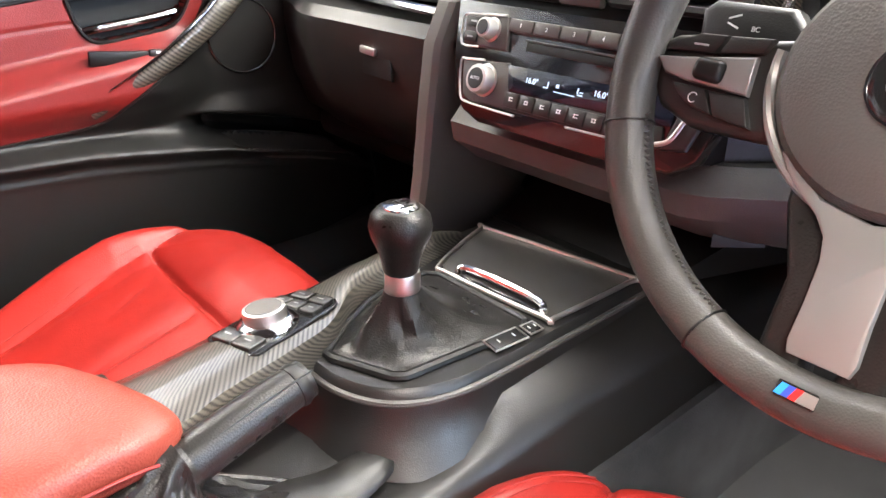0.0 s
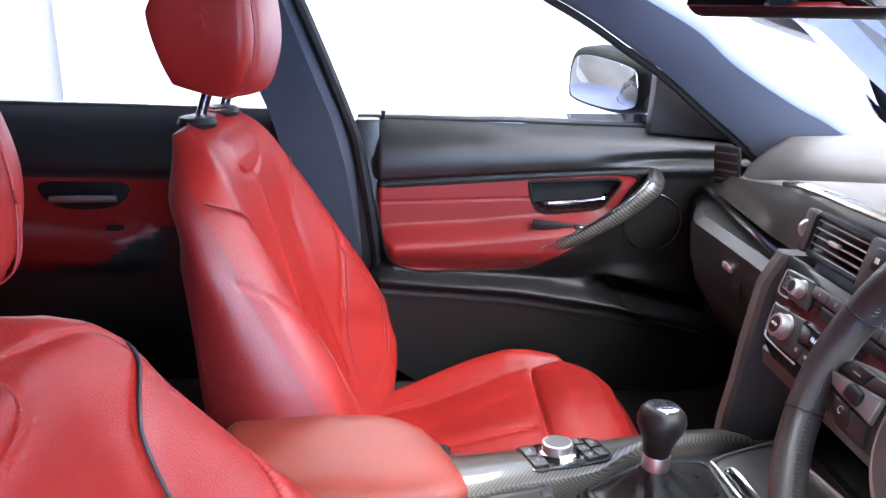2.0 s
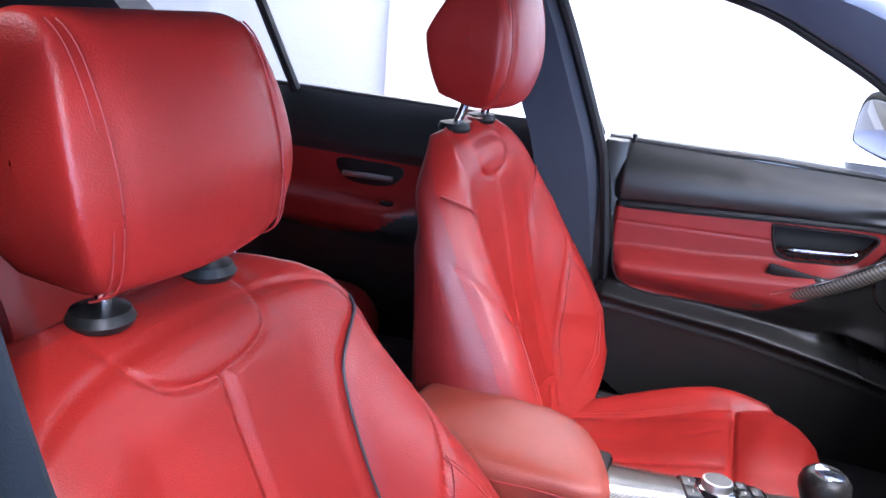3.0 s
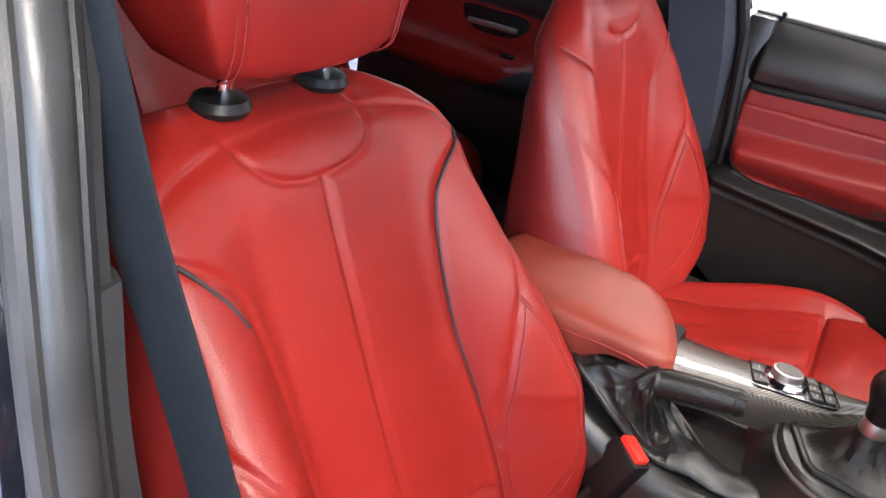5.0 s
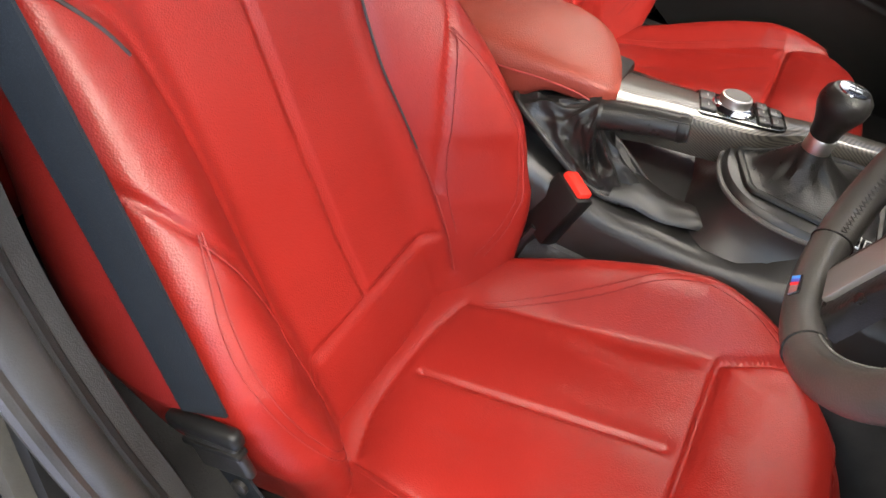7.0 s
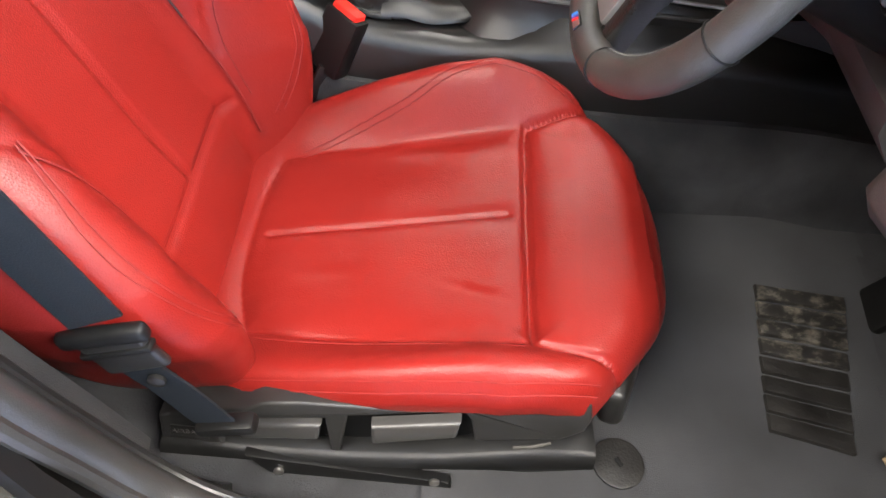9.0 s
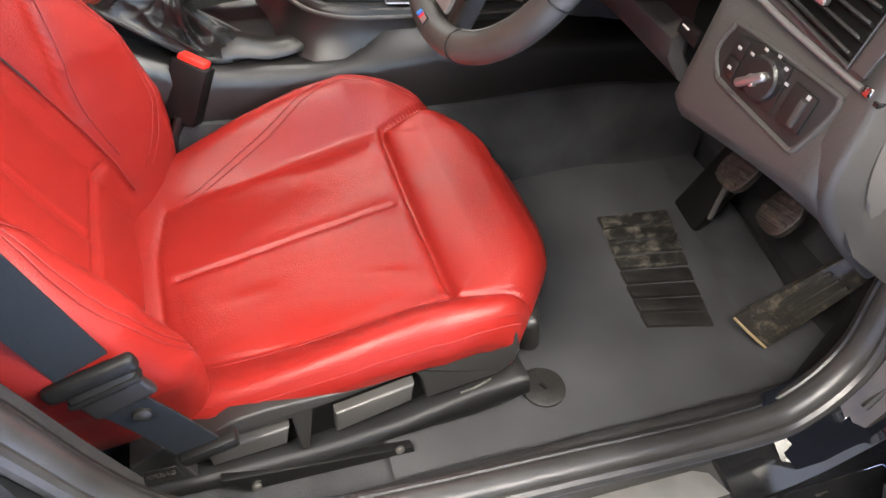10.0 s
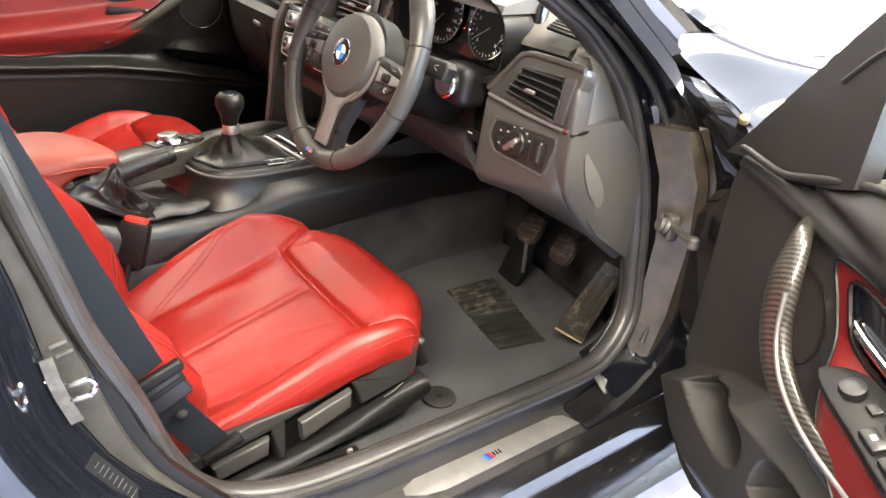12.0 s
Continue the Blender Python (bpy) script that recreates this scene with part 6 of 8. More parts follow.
for k in range(6):
    kx = -0.082 + 0.0345 * k
    part("preset_key", block(0.0325, 0.0125, 0.0035, on_stack(kx, 0.0425, 0.0150), 0.0012), GREY_SOFT, keys)
    lettering(str(k + 1), 0.0060, on_stack(kx, 0.0425, 0.0168), WHITE_MARK, keys, "key_digit")
part("disc_slot", block(0.185, 0.0085, 0.002, on_stack(0.022, 0.0245, 0.0122), 0.0005), BLACK_DULL, stack)
part("slot_lip", block(0.190, 0.0022, 0.004, on_stack(0.022, 0.0302, 0.0125), 0.0008), BLACK_SOFT, stack)
for kx, ky, kr in ((-0.121, 0.0345, 0.0105), (-0.1125, -0.0165, 0.0150)):
    k_ = part("rotary_knob", lathe([(kr + 0.002, 0.0), (kr + 0.002, 0.004), (kr, 0.005), (kr, 0.015), (kr - 0.001, 0.017), (kr * 0.72, 0.0175)], on_stack(kx, ky, 0.013), 36), SILVER, stack, "ribbed silver rotary knob")
    part("knob_face", lathe([(kr * 0.74, 0.0172), (kr * 0.70, 0.0180), (0.0005, 0.0182)], on_stack(kx, ky, 0.013), 28), BLACK_SOFT, k_, "black knob face")
lettering("AUTO", 0.0048, on_stack(-0.1125, -0.0165, 0.0314), WHITE_MARK, stack)
for kx, ky, word in ((-0.148, 0.040, "MODE"), (-0.149, 0.024, "SCAN")):
    part("key", block(0.020, 0.011, 0.003, on_stack(kx, ky, 0.0168), 0.001), BLACK_SOFT, mod)
    part("key_mark", block(0.009, 0.0018, 0.0003, on_stack(kx, ky, 0.0185), 0), GREY_MARK, mod)
cl = part("climate_module", prism([(-0.154, 0.000), (-0.086, 0.006), (-0.070, -0.040), (-0.128, -0.042), (-0.143, -0.036)], 0.005, on_stack(0, 0, 0.011), 0.003, 3), GREY_SOFT, stack, "charcoal climate knob plate")
part("bright_rim", tube(catmull([on_stack(x, y, 0.0163).translation for x, y in ((-0.120, 0.0035), (-0.145, 0.0012), (-0.1545, -0.002), (-0.144, -0.036), (-0.128, -0.0425), (-0.060, -0.0435))], 3), 0.0013, 6), SILVER, cl, "bright rim")
part("bright_rim", tube([on_stack(x, y, 0.0135).translation for x, y in ((0.004, -0.0405), (0.056, -0.0390), (0.100, -0.0390))], 0.0013, 6), SILVER, stack, "bright rim")
part("key_plate", prism([(-0.084, -0.022), (0.105, -0.0185), (0.110, -0.0375), (-0.078, -0.0405)], 0.004, on_stack(0, 0, 0.011), 0.0015), BLACK_SOFT, stack, "black climate key row")
part("display", prism([(-0.087, 0.004), (0.112, 0.0065), (0.112, -0.0175), (-0.082, -0.0215)], 0.004, on_stack(0, 0, 0.011), 0.001), DISPLAY, stack, "dark climate display")
face = on_stack(0, 0, 0.0154)
lettering("16.0\u00b0", 0.0080, face @ Matrix.Translation((-0.050, -0.0068, 0)), DIGITS, stack, "digits")
lettering("16.0\u00b0", 0.0080, face @ Matrix.Translation((0.035, -0.0048, 0)), DIGITS, stack, "digits")
for k in range(6):
    part("fan_bar", block(0.0038, 0.0009, 0.0003, face @ Matrix.Translation((-0.018 + 0.0044 * k, -0.0115, 0)), 0), DIGITS, stack)
for sx_, sy_, w_, h_ in ((-0.031, -0.0095, 0.0060, 0.0011), (-0.0285, -0.0065, 0.0011, 0.0050), (-0.0165, -0.0060, 0.0034, 0.0034), (0.0085, -0.0060, 0.0012, 0.0055), (0.0120, -0.0095, 0.0060, 0.0011), (0.0130, -0.0070, 0.0040, 0.0010)):
    part("symbol_bar", block(w_, h_, 0.0003, face @ Matrix.Translation((sx_, sy_, 0)), 0), DIGITS, stack)
for k in range(8):
    kx = -0.070 + 0.0212 * k
    b_ = part("climate_key", block(0.0200, 0.0150, 0.0024, on_stack(kx, -0.0295, 0.0152), 0.0010), BLACK_SOFT, stack)
    for ox, oy, w_, h_ in ((0, 0.0016, 0.0052, 0.0010), (0, -0.0012, 0.0052, 0.0010), (-0.0018, 0.0002, 0.0009, 0.0034), (0.0016, 0.0002, 0.0009, 0.0026))[:3 + k % 2]:
        part("key_symbol", block(w_, h_, 0.0003, on_stack(kx + ox, -0.0285 + oy, 0.0166), 0), WHITE_MARK, b_)
rm = part("end_module", prism([(0.118, 0.004), (0.142, -0.002), (0.132, -0.034), (0.108, -0.038)], 0.005, on_stack(0, 0, 0.011), 0.003, 3), BLACK_SOFT, stack, "black end plate")
part("bright_rim", tube(catmull([on_stack(x, y, 0.0165).translation for x, y in ((0.128, 0.000), (0.124, -0.010), (0.116, -0.028), (0.104, -0.034))], 4), 0.0022, 8), SILVER, rm, "bright rim")

# padded panel under the stack and the open shelf
part("stack_skirt", loft([[(x, 0.590 + k_, 0.780), (x, 0.568 + k_, 0.758), (x, 0.572 + k_, 0.735), (x, 0.610 + k_ * 0.8, 0.705), (x, 0.72, 0.690 - k_ * 0.4), (x, 0.73, 0.79)] for x, k_ in ((x, 0.066 * float(sstep(x, 0.15, 0.26))) for x in np.linspace(-0.150, 0.44, 30))]), GREY_SOFT, dash, "soft charcoal panel under the stack")
part("shelf_back", block(0.36, 0.02, 0.14, Matrix.Translation((0.02, 0.84, 0.66)), 0.004), BLACK_DULL, dash)
# upright fins either side of the stack
def fin(s, xo):
    prof = [(0.588, 0.885, xo), (0.568, 0.84, xo + 0.004), (0.560, 0.76, xo + 0.010), (0.556, 0.68, xo + 0.018), (0.552, 0.615, xo + 0.028), (0.552, 0.56, xo + 0.034)]
    rings = []
    for y, z, x in prof:
        rings.append([(s * -x - s * 0.030 + 0.02 * 0, y + 0.006, z), (s * -x - s * 0.024, y, z), (s * -x - s * 0.006, y, z), (s * -x, y + 0.006, z), (s * -x + s * 0.012, y + 0.10, z), (s * -x - s * 0.02, y + 0.22, z)])
    return part("stack_fin", loft(rings), DASH_LIT, dash, "upright charcoal fin beside the stack")


fin(1, 0.168)
part("console_cheek", loft([[(x_, y_, z_) for x_, y_ in ((0.172, 0.605), (0.205, 0.640), (0.215, 0.80), (0.17, 0.80))] for z_ in (0.70, 0.76, 0.82, 0.87)]), BLACK_DULL, dash, "black panel beside the stack")

# glovebox side
part("glovebox_lid", loft([[(x, 0.660 + 0.05 * float(sstep(-x, 0.55, 0.70)), 0.858), (x, 0.612 + 0.06 * float(sstep(-x, 0.5, 0.70)), 0.850), (x, 0.598 + 0.06 * float(sstep(-x, 0.5, 0.70)), 0.835), (x, 0.596 + 0.06 * float(sstep(-x, 0.5, 0.70)), 0.80), (x, 0.615 + 0.05 * float(sstep(-x, 0.5, 0.70)), 0.72), (x, 0.66 + 0.03 * float(sstep(-x, 0.5, 0.70)), 0.655), (x, 0.75, 0.62), (x, 0.80, 0.80)] for x in np.linspace(-0.69, -0.215, 24)]), BLACK_SOFT, dash, "black glovebox lid")
gh = part("glovebox_handle", prism([(-0.037, 0.018), (0.028, 0.020), (0.040, -0.018), (-0.026, -0.020)], 0.005, frame_of((-0.335, 0.600, 0.792), (1, -0.02, -0.06), (0.06, 0.20, 1)), 0.002), BLACK_DULL, dash, "glovebox latch recess")
part("latch_bar", block(0.034, 0.006, 0.010, pose(-0.350, 0.594, 0.806, -8, 3, 0), 0.002), SILVER, gh, "bright latch bar")
part("knee_filler", block(0.48, 0.30, 0.05, Matrix.Translation((-0.45, 0.85, 0.62)), 0.02), BLACK_DULL, dash)

# side vent at the left end
sv = part("side_vent", block(0.012, 0.05, 0.080, pose(-0.606, 0.682, 0.925, 0, 18, -42), 0.004), BLACK_DULL, dash, "side window vent")
for k in range(4):
    part("slat", block(0.008, 0.040, 0.004, pose(-0.606, 0.682, 0.925, 0, 18, -42) @ Matrix.Translation((0.005, 0, -0.027 + 0.018 * k)), 0.001), BLACK_SOFT, sv)
sv = part("side_vent", block(0.075, 0.05, 0.006, pose(0.592, 0.706, 0.978, 14, 8, 20), 0.003), BLACK_DULL, dash, "demist vent grille")
for k in range(5):
    part("slat", block(0.070, 0.003, 0.006, pose(0.592, 0.706, 0.981, 14, 8, 20) @ Matrix.Translation((0, -0.018 + 0.009 * k, 0)), 0.001), GREY_SOFT, sv)

# screen
scr = thing("centre_screen", (-0.02, 0.75, 0.955), "wide dashboard screen showing a lit map", "screen")
sm = pose(-0.005, 0.738, 1.012, -10, 0, 6)
part("bezel", block(0.245, 0.022, 0.112, sm, 0.008, 3), GLOSS_BLACK, scr, "gloss black bezel")
part("map_display", block(0.188, 0.002, 0.082, sm @ Matrix.Translation((0.006, -0.0125, 0)), 0), MAP, scr, "lit map picture", 0)

# instruments
clus = thing("instrument_cluster", (0.37, 0.70, 0.90), "two round black dials with white scales", "instruments")
part("panel", block(0.31, 0.02, 0.13, pose(0.360, 0.705, 0.940, -14, 0, 0), 0.01), GLOSS_BLACK, clus)
cmx = pose(0.346, 0.6905, 0.943, 76, 0, 0)
for gx in (-0.066, 0.066):
    d_ = part("dial", lathe([(0.052, 0.0), (0.052, 0.001), (0.0005, 0.001)], cmx @ Matrix.Translation((gx, 0, 0)), 48), BLACK_DULL, clus, "black dial with white numerals")
    part("dial_ring", tube([cmx @ Vector((gx + 0.0525 * math.cos(a), 0.0525 * math.sin(a), 0.002)) for a in np.linspace(0, 2 * math.pi, 48, endpoint=False)], 0.0018, 6, True), CHROME, d_, "bright dial ring")
    for k in range(25):
        a = radians(-225 + 270 * k / 24) * -1 + math.pi
        big = k % 3 == 0
        part("tick", block(0.0075 if big else 0.004, 0.0011, 0.0003, cmx @ Matrix.Translation((gx, 0, 0.0013)) @ pose(0, 0, 0, 0, 0, math.degrees(a)) @ Matrix.Translation((0.045, 0, 0)), 0), WHITE_MARK, d_)
    for k in range(9):
        a = radians(225 - 270 * k / 8)
        lettering(str(k) if gx > 0 else str(20 * k), 0.0085, cmx @ Matrix.Translation((gx + 0.034 * math.cos(a), 0.034 * math.sin(a), 0.0014)), WHITE_MARK, d_, "numeral")
    part("needle", block(0.040, 0.0009, 0.001, cmx @ Matrix.Translation((gx, 0, 0.004)) @ pose(0, 0, 0, 0, 0, 215 if gx > 0 else 225) @ Matrix.Translation((0.018, 0, 0)), 0.0003), WHITE_MARK, d_)
part("small_gauge", lathe([(0.024, 0.0), (0.024, 0.001), (0.0005, 0.001)], cmx @ Matrix.Translation((0.118, -0.030, -0.001)), 32), BLACK_DULL, clus, "small fuel gauge")
part("gauge_ring", tube([cmx @ Vector((0.118 + 0.0245 * math.cos(a), -0.030 + 0.0245 * math.sin(a), 0.001)) for a in np.linspace(0, 2 * math.pi, 32, endpoint=False)], 0.0013, 6, True), CHROME, clus)
part("warning_lamp", block(0.003, 0.003, 0.0005, cmx @ Matrix.Translation((0.0, -0.012, 0.0015)), 0), TELLTALE, clus, "red warning lamp")
part("surround", loft([[(0.362 + a * 0.160, 0.628, 0.938 + b * 0.075), (0.362 + a * 0.150, 0.634, 0.938 + b * 0.066), (0.362 + a * 0.148, 0.70, 0.940 + b * 0.062)] for a, b in [(math.copysign(abs(math.cos(t)) ** 0.6, math.cos(t)), math.copysign(abs(math.sin(t)) ** 0.6, math.sin(t))) for t in np.linspace(0, 2 * math.pi, 40, endpoint=False)]], False, False, True), BLACK_DULL, clus, "black dial surround")

# driver's outer vent and lower panel
DM = frame_of((0.600, 0.612, 0.800), (1, 0.06, 0), (0, 0.10, 1))


def on_dash(x, y, z=0.0):
    return DM @ Matrix.Translation((x, y, z))


vb = part("outer_vent_trim", prism([(-0.086, 0.070), (-0.076, 0.084), (-0.022, 0.142), (-0.010, 0.147), (0.098, 0.148), (0.101, 0.138), (0.088, 0.066), (0.078, 0.056), (-0.040, 0.066)], 0.024, on_dash(0, 0, -0.018), 0.005, 3), GREY_GLOSS, dash, "lacquered dark vent surround")
part("vent_hole", prism([(-0.040, 0.080), (0.066, 0.066), (0.070, 0.130), (-0.009, 0.128)], 0.002, on_dash(0, 0, 0.0055), 0), BLACK_DULL, vb)
part("vent_frame", tube([on_dash(x, y, 0.008).translation for x, y in ((-0.041, 0.079), (0.066, 0.065), (0.070, 0.131), (-0.010, 0.129))], 0.0026, 8, True, up=(0, 1, 0)), LEVER, vb, "satin vent frame")
for k in range(5):
    q = (k + 0.5) / 5
    a0, b0 = -0.038 + 0.029 * q, 0.080 + 0.048 * q
    a1, b1 = 0.064 + 0.004 * q, 0.067 + 0.063 * q
    part("slat", block(math.hypot(a1 - a0, b1 - b0), 0.0030, 0.016, on_dash((a0 + a1) / 2, (b0 + b1) / 2, 0.010) @ pose(0, 0, 0, 0, 0, math.degrees(math.atan2(b1 - b0, a1 - a0))) @ pose(0, 0, 0, -28, 0, 0), 0.001), BLACK_SOFT, vb)
part("vent_tab", block(0.020, 0.006, 0.008, on_dash(0.018, 0.098, 0.020), 0.002), SILVER, vb, "small bright tab")
part("vent_cheek", prism([(0.069, 0.066), (0.084, 0.066), (0.093, 0.134), (0.073, 0.132)], 0.006, on_dash(0, 0, 0.006), 0.002, 3), LEVER, vb, "satin grey vent cheek")
part("top_lip", tube(catmull([on_dash(x, y, 0.006).translation for x, y in ((-0.082, 0.078), (-0.048, 0.115), (-0.018, 0.145), (0.040, 0.150), (0.099, 0.149))], 5), 0.0045, 10), GREY_GLOSS, vb, "dark glossy trim edge")
part("foot_lip", tube([on_dash(x, y, 0.005).translation for x, y in ((-0.080, 0.069), (0.0, 0.061), (0.084, 0.057))], 0.003, 8), SPOKE, vb, "satin lower edge")
part("end_stop", block(0.010, 0.010, 0.014, on_dash(0.092, 0.060, 0.004), 0.003, 2), CHROME, vb, "small chrome end piece")

low = []
for x in np.linspace(0.475, 0.704, 26):
    back = 0.020 * float(sstep(x, 0.690, 0.706))
    inn = 0.05 * float(sstep(-x, -0.515, -0.475))
    zl = float(np.interp(x, [0.475, 0.52, 0.705], [0.748, 0.738, 0.768]))

    def face_y(z_):
        return 0.612 + 0.06 * (x - 0.6) + 0.1 * (z_ - 0.8) + back + inn
    low.append([(x, 0.72, 0.868), (x, face_y(0.862) + 0.006, 0.866), (x, face_y(0.855), 0.857), (x, face_y(0.80), 0.800), (x, face_y(zl) - 0.001, zl), (x, face_y(zl) + 0.012, zl - 0.020), (x, 0.715, 0.672), (x, 0.800, 0.612), (x, 0.86, 0.600), (x, 0.87, 0.72)])
part("lower_panel", loft(low), GREY_SOFT, dash, "charcoal knee panel", 50)
CAP_F = [(0.682, 0.640, 0.950), (0.697, 0.622, 0.915), (0.704, 0.616, 0.862), (0.708, 0.614, 0.790), (0.704, 0.634, 0.745), (0.697, 0.700, 0.678), (0.687, 0.790, 0.606)]
CAP_G = [(0.662, 0.672, 0.955), (0.690, 0.662, 0.920), (0.702, 0.646, 0.862), (0.710, 0.650, 0.790), (0.706, 0.690, 0.727), (0.699, 0.745, 0.665), (0.689, 0.805, 0.610)]
CAP_S = [(0.622, 0.735, 0.970), (0.630, 0.752, 0.945), (0.645, 0.800, 0.875), (0.662, 0.845, 0.78), (0.674, 0.872, 0.70), (0.680, 0.880, 0.645), (0.682, 0.872, 0.595)]
part("end_strip", loft([[a + Vector((-0.03, 0.004, 0)), a + Vector((-0.006, -0.001, 0)), a, a.lerp(b, 0.2) + Vector((0.002, 0, 0)), a.lerp(b, 0.97), b + Vector((-0.03, 0, 0))] for a, b in zip(catmull(CAP_F, 6), catmull(CAP_G, 6))]), GREY_SOFT, dash, "charcoal panel end strip", 75)
rows = []
for a, b in zip(catmull(CAP_G, 6), catmull(CAP_S, 6)):
    a = a.lerp(b, 0.03)
    rows.append([a + Vector((-0.03, 0, 0)), a + Vector((-0.002, 0, 0)), a.lerp(b, 0.03), a.lerp(b, 0.25) + Vector((0.005, 0, 0)), a.lerp(b, 0.5) + Vector((0.007, 0, 0)), a.lerp(b, 0.75) + Vector((0.006, 0, 0)), b, b + Vector((-0.04, 0, 0))])
# lit copy stands in for the bright reflection on the cap
part("end_cap", loft(rows), DASH_LIT, dash, "smooth dashboard end cap", 75)
part("cap_joint", block(0.006, 0.034, 0.005, pose(0.703, 0.631, 0.858, 6, 0, 0), 0.0015), GLOSS_BLACK, dash)

# light switch panel
sw_line = catmull([(-0.064, 0.006, 0), (-0.058, 0.032, 0), (-0.048, 0.037, 0), (0.060, 0.041, 0), (0.072, 0.038, 0), (0.073, 0.024, 0), (0.064, -0.012, 0), (0.058, -0.021, 0), (0.046, -0.021, 0), (-0.036, -0.017, 0), (-0.050, -0.013, 0)], 4, True)
sw = part("light_switch", prism([(p.x * 0.97, p.y * 0.96) for p in sw_line], 0.0030, on_dash(0, 0, -0.001), 0.001), SEAT_TRIM, dash, "black light switch panel")
part("panel_rim", tube([on_dash(p.x, p.y, 0.001).translation for p in sw_line], 0.0032, 8, True, up=(0, 1, 0)), GREY_SOFT, sw, "raised charcoal rim")
part("switch_plate", prism([(-0.046, 0.031), (-0.018, 0.036), (0.020, 0.036), (0.024, -0.008), (-0.028, -0.010), (-0.048, -0.004)], 0.003, on_dash(0, 0, 0.0015), 0.0012), BLACK_SOFT, sw)
part("rotary_knob", lathe([(0.0205, 0.0), (0.0195, 0.006), (0.017, 0.008), (0.002, 0.0085)], on_dash(0.000, 0.014, 0.004), 32), BLACK_SOFT, sw, "black light switch knob")
part("knob_grip", block(0.034, 0.0085, 0.012, on_dash(-0.004, 0.010, 0.013) @ pose(0, 0, 0, 0, 0, 42), 0.004, 3), SILVER, sw, "silver grip bar")
part("grip_tip", block(0.012, 0.0055, 0.010, on_dash(-0.003, 0.010, 0.0125) @ pose(0, 0, 0, 0, 0, -40), 0.002, 2), SILVER, sw)
for py in (0.022, 0.002):
    part("fog_button", block(0.015, 0.018, 0.003, on_dash(-0.037, py, 0.0050), 0.001), BLACK_SOFT, sw)
    part("symbol_bar", block(0.0046, 0.0030, 0.0004, on_dash(-0.037, py, 0.0068), 0), GREY_MARK, sw)
part("dimmer", block(0.028, 0.036, 0.004, on_dash(0.044, 0.012, 0.0040), 0.002), BLACK_SOFT, sw)
part("dimmer_wheel", block(0.007, 0.026, 0.006, on_dash(0.048, 0.010, 0.0060), 0.002), LEVER, sw)
part("symbol_bar", block(0.0040, 0.0040, 0.0004, on_dash(0.050, 0.0265, 0.0063), 0), GREY_MARK, sw)
for a in (155, 118, 82, 52, 22):
    part("symbol_bar", block(0.0044, 0.0028, 0.0004, on_dash(0.0255 * math.cos(radians(a)), 0.014 + 0.0255 * math.sin(radians(a)) * 0.92, 0.0048), 0), GREY_MARK, sw)

# start button and column shroud
part("button_pod", block(0.075, 0.060, 0.070, pose(0.437, 0.622, 0.862, -8, 0, 0), 0.018, 4), BLACK_SOFT, dash, "black start button housing")
sb = part("start_button", lathe([(0.0235, -0.004), (0.0235, 0.008), (0.0205, 0.011), (0.018, 0.0112)], pose(0.435, 0.590, 0.864, 80, 0, 12), 36), CHROME, dash, "chrome-rimmed start button")
part("button_face", lathe([(0.0190, 0.0100), (0.0175, 0.0116), (0.002, 0.0120)], pose(0.435, 0.590, 0.864, 80, 0, 12), 32), SILVER, sb, "satin silver button face")
part("column_filler", loft([[(x, 0.70, 0.86), (x, 0.655, 0.85), (x, 0.645, 0.80), (x, 0.655, 0.74), (x, 0.70, 0.68), (x, 0.80, 0.63), (x, 1.0, 0.60), (x, 1.0, 0.80)] for x in np.linspace(0.195, 0.445, 12)]), BLACK_DULL, dash, "black panel round the steering column")
part("socket_plate", block(0.035, 0.004, 0.018, pose(0.455, 0.640, 0.775, -5, 0, 0), 0.001), BLACK_DULL, dash)
part("symbol_bar", block(0.012, 0.0006, 0.002, pose(0.450, 0.6372, 0.778, -5, 0, 0), 0), WHITE_MARK, dash)

# ---- steering wheel ----
wheel = thing("steering_wheel", (0.358, 0.46, 0.90), "three-spoke black leather steering wheel with silver spokes", "steering wheel")
TA = radians(21)
WM = frame_of((0.358, 0.451, 0.902), (1, 0, 0), (0, math.sin(TA), math.cos(TA)))


def on_wheel(x, y, z=0.0):
    return WM @ Vector((x, y, z))


def rim_r(a):
    """Bar thickness: swells at the thumb rests."""
    return 0.0160 + 0.0030 * sum(math.exp(-((math.atan2(math.sin(a - c), math.cos(a - c))) / 0.22) ** 2) for c in (radians(35), radians(145)))


NR = 96
rings = []
for i in range(NR):
    a = 2 * math.pi * i / NR
    rr = rim_r(a)
    c = on_wheel(0.1705 * math.cos(a), 0.1705 * math.sin(a), 0.0)
    er = (WM.to_3x3() @ Vector((math.cos(a), math.sin(a), 0)))
    ez = (WM.to_3x3() @ Vector((0, 0, 1)))
    rings.append([c + er * rr * math.cos(2 * math.pi * k / 18) + ez * rr * 0.98 * math.sin(2 * math.pi * k / 18) for k in range(18)])
rim = part("rim", loft(rings, True, False, True), WHEEL_LEATHER, wheel, "thick perforated black leather rim")
for a0, a1 in ((195, 246), (294, 345), (20, 75), (105, 160)):
    pts = []
    for k in range(70):
        a = radians(a0 + (a1 - a0) * k / 69)
        zig = 0.0022 if k % 2 else -0.0022
        pts.append(on_wheel((0.1705 - 0.0158) * math.cos(a), (0.1705 - 0.0158) * math.sin(a), 0.004 + zig))
    part("stitching", tube(pts, 0.0009, 5), GREY_SOFT, rim, "grey cross stitching")
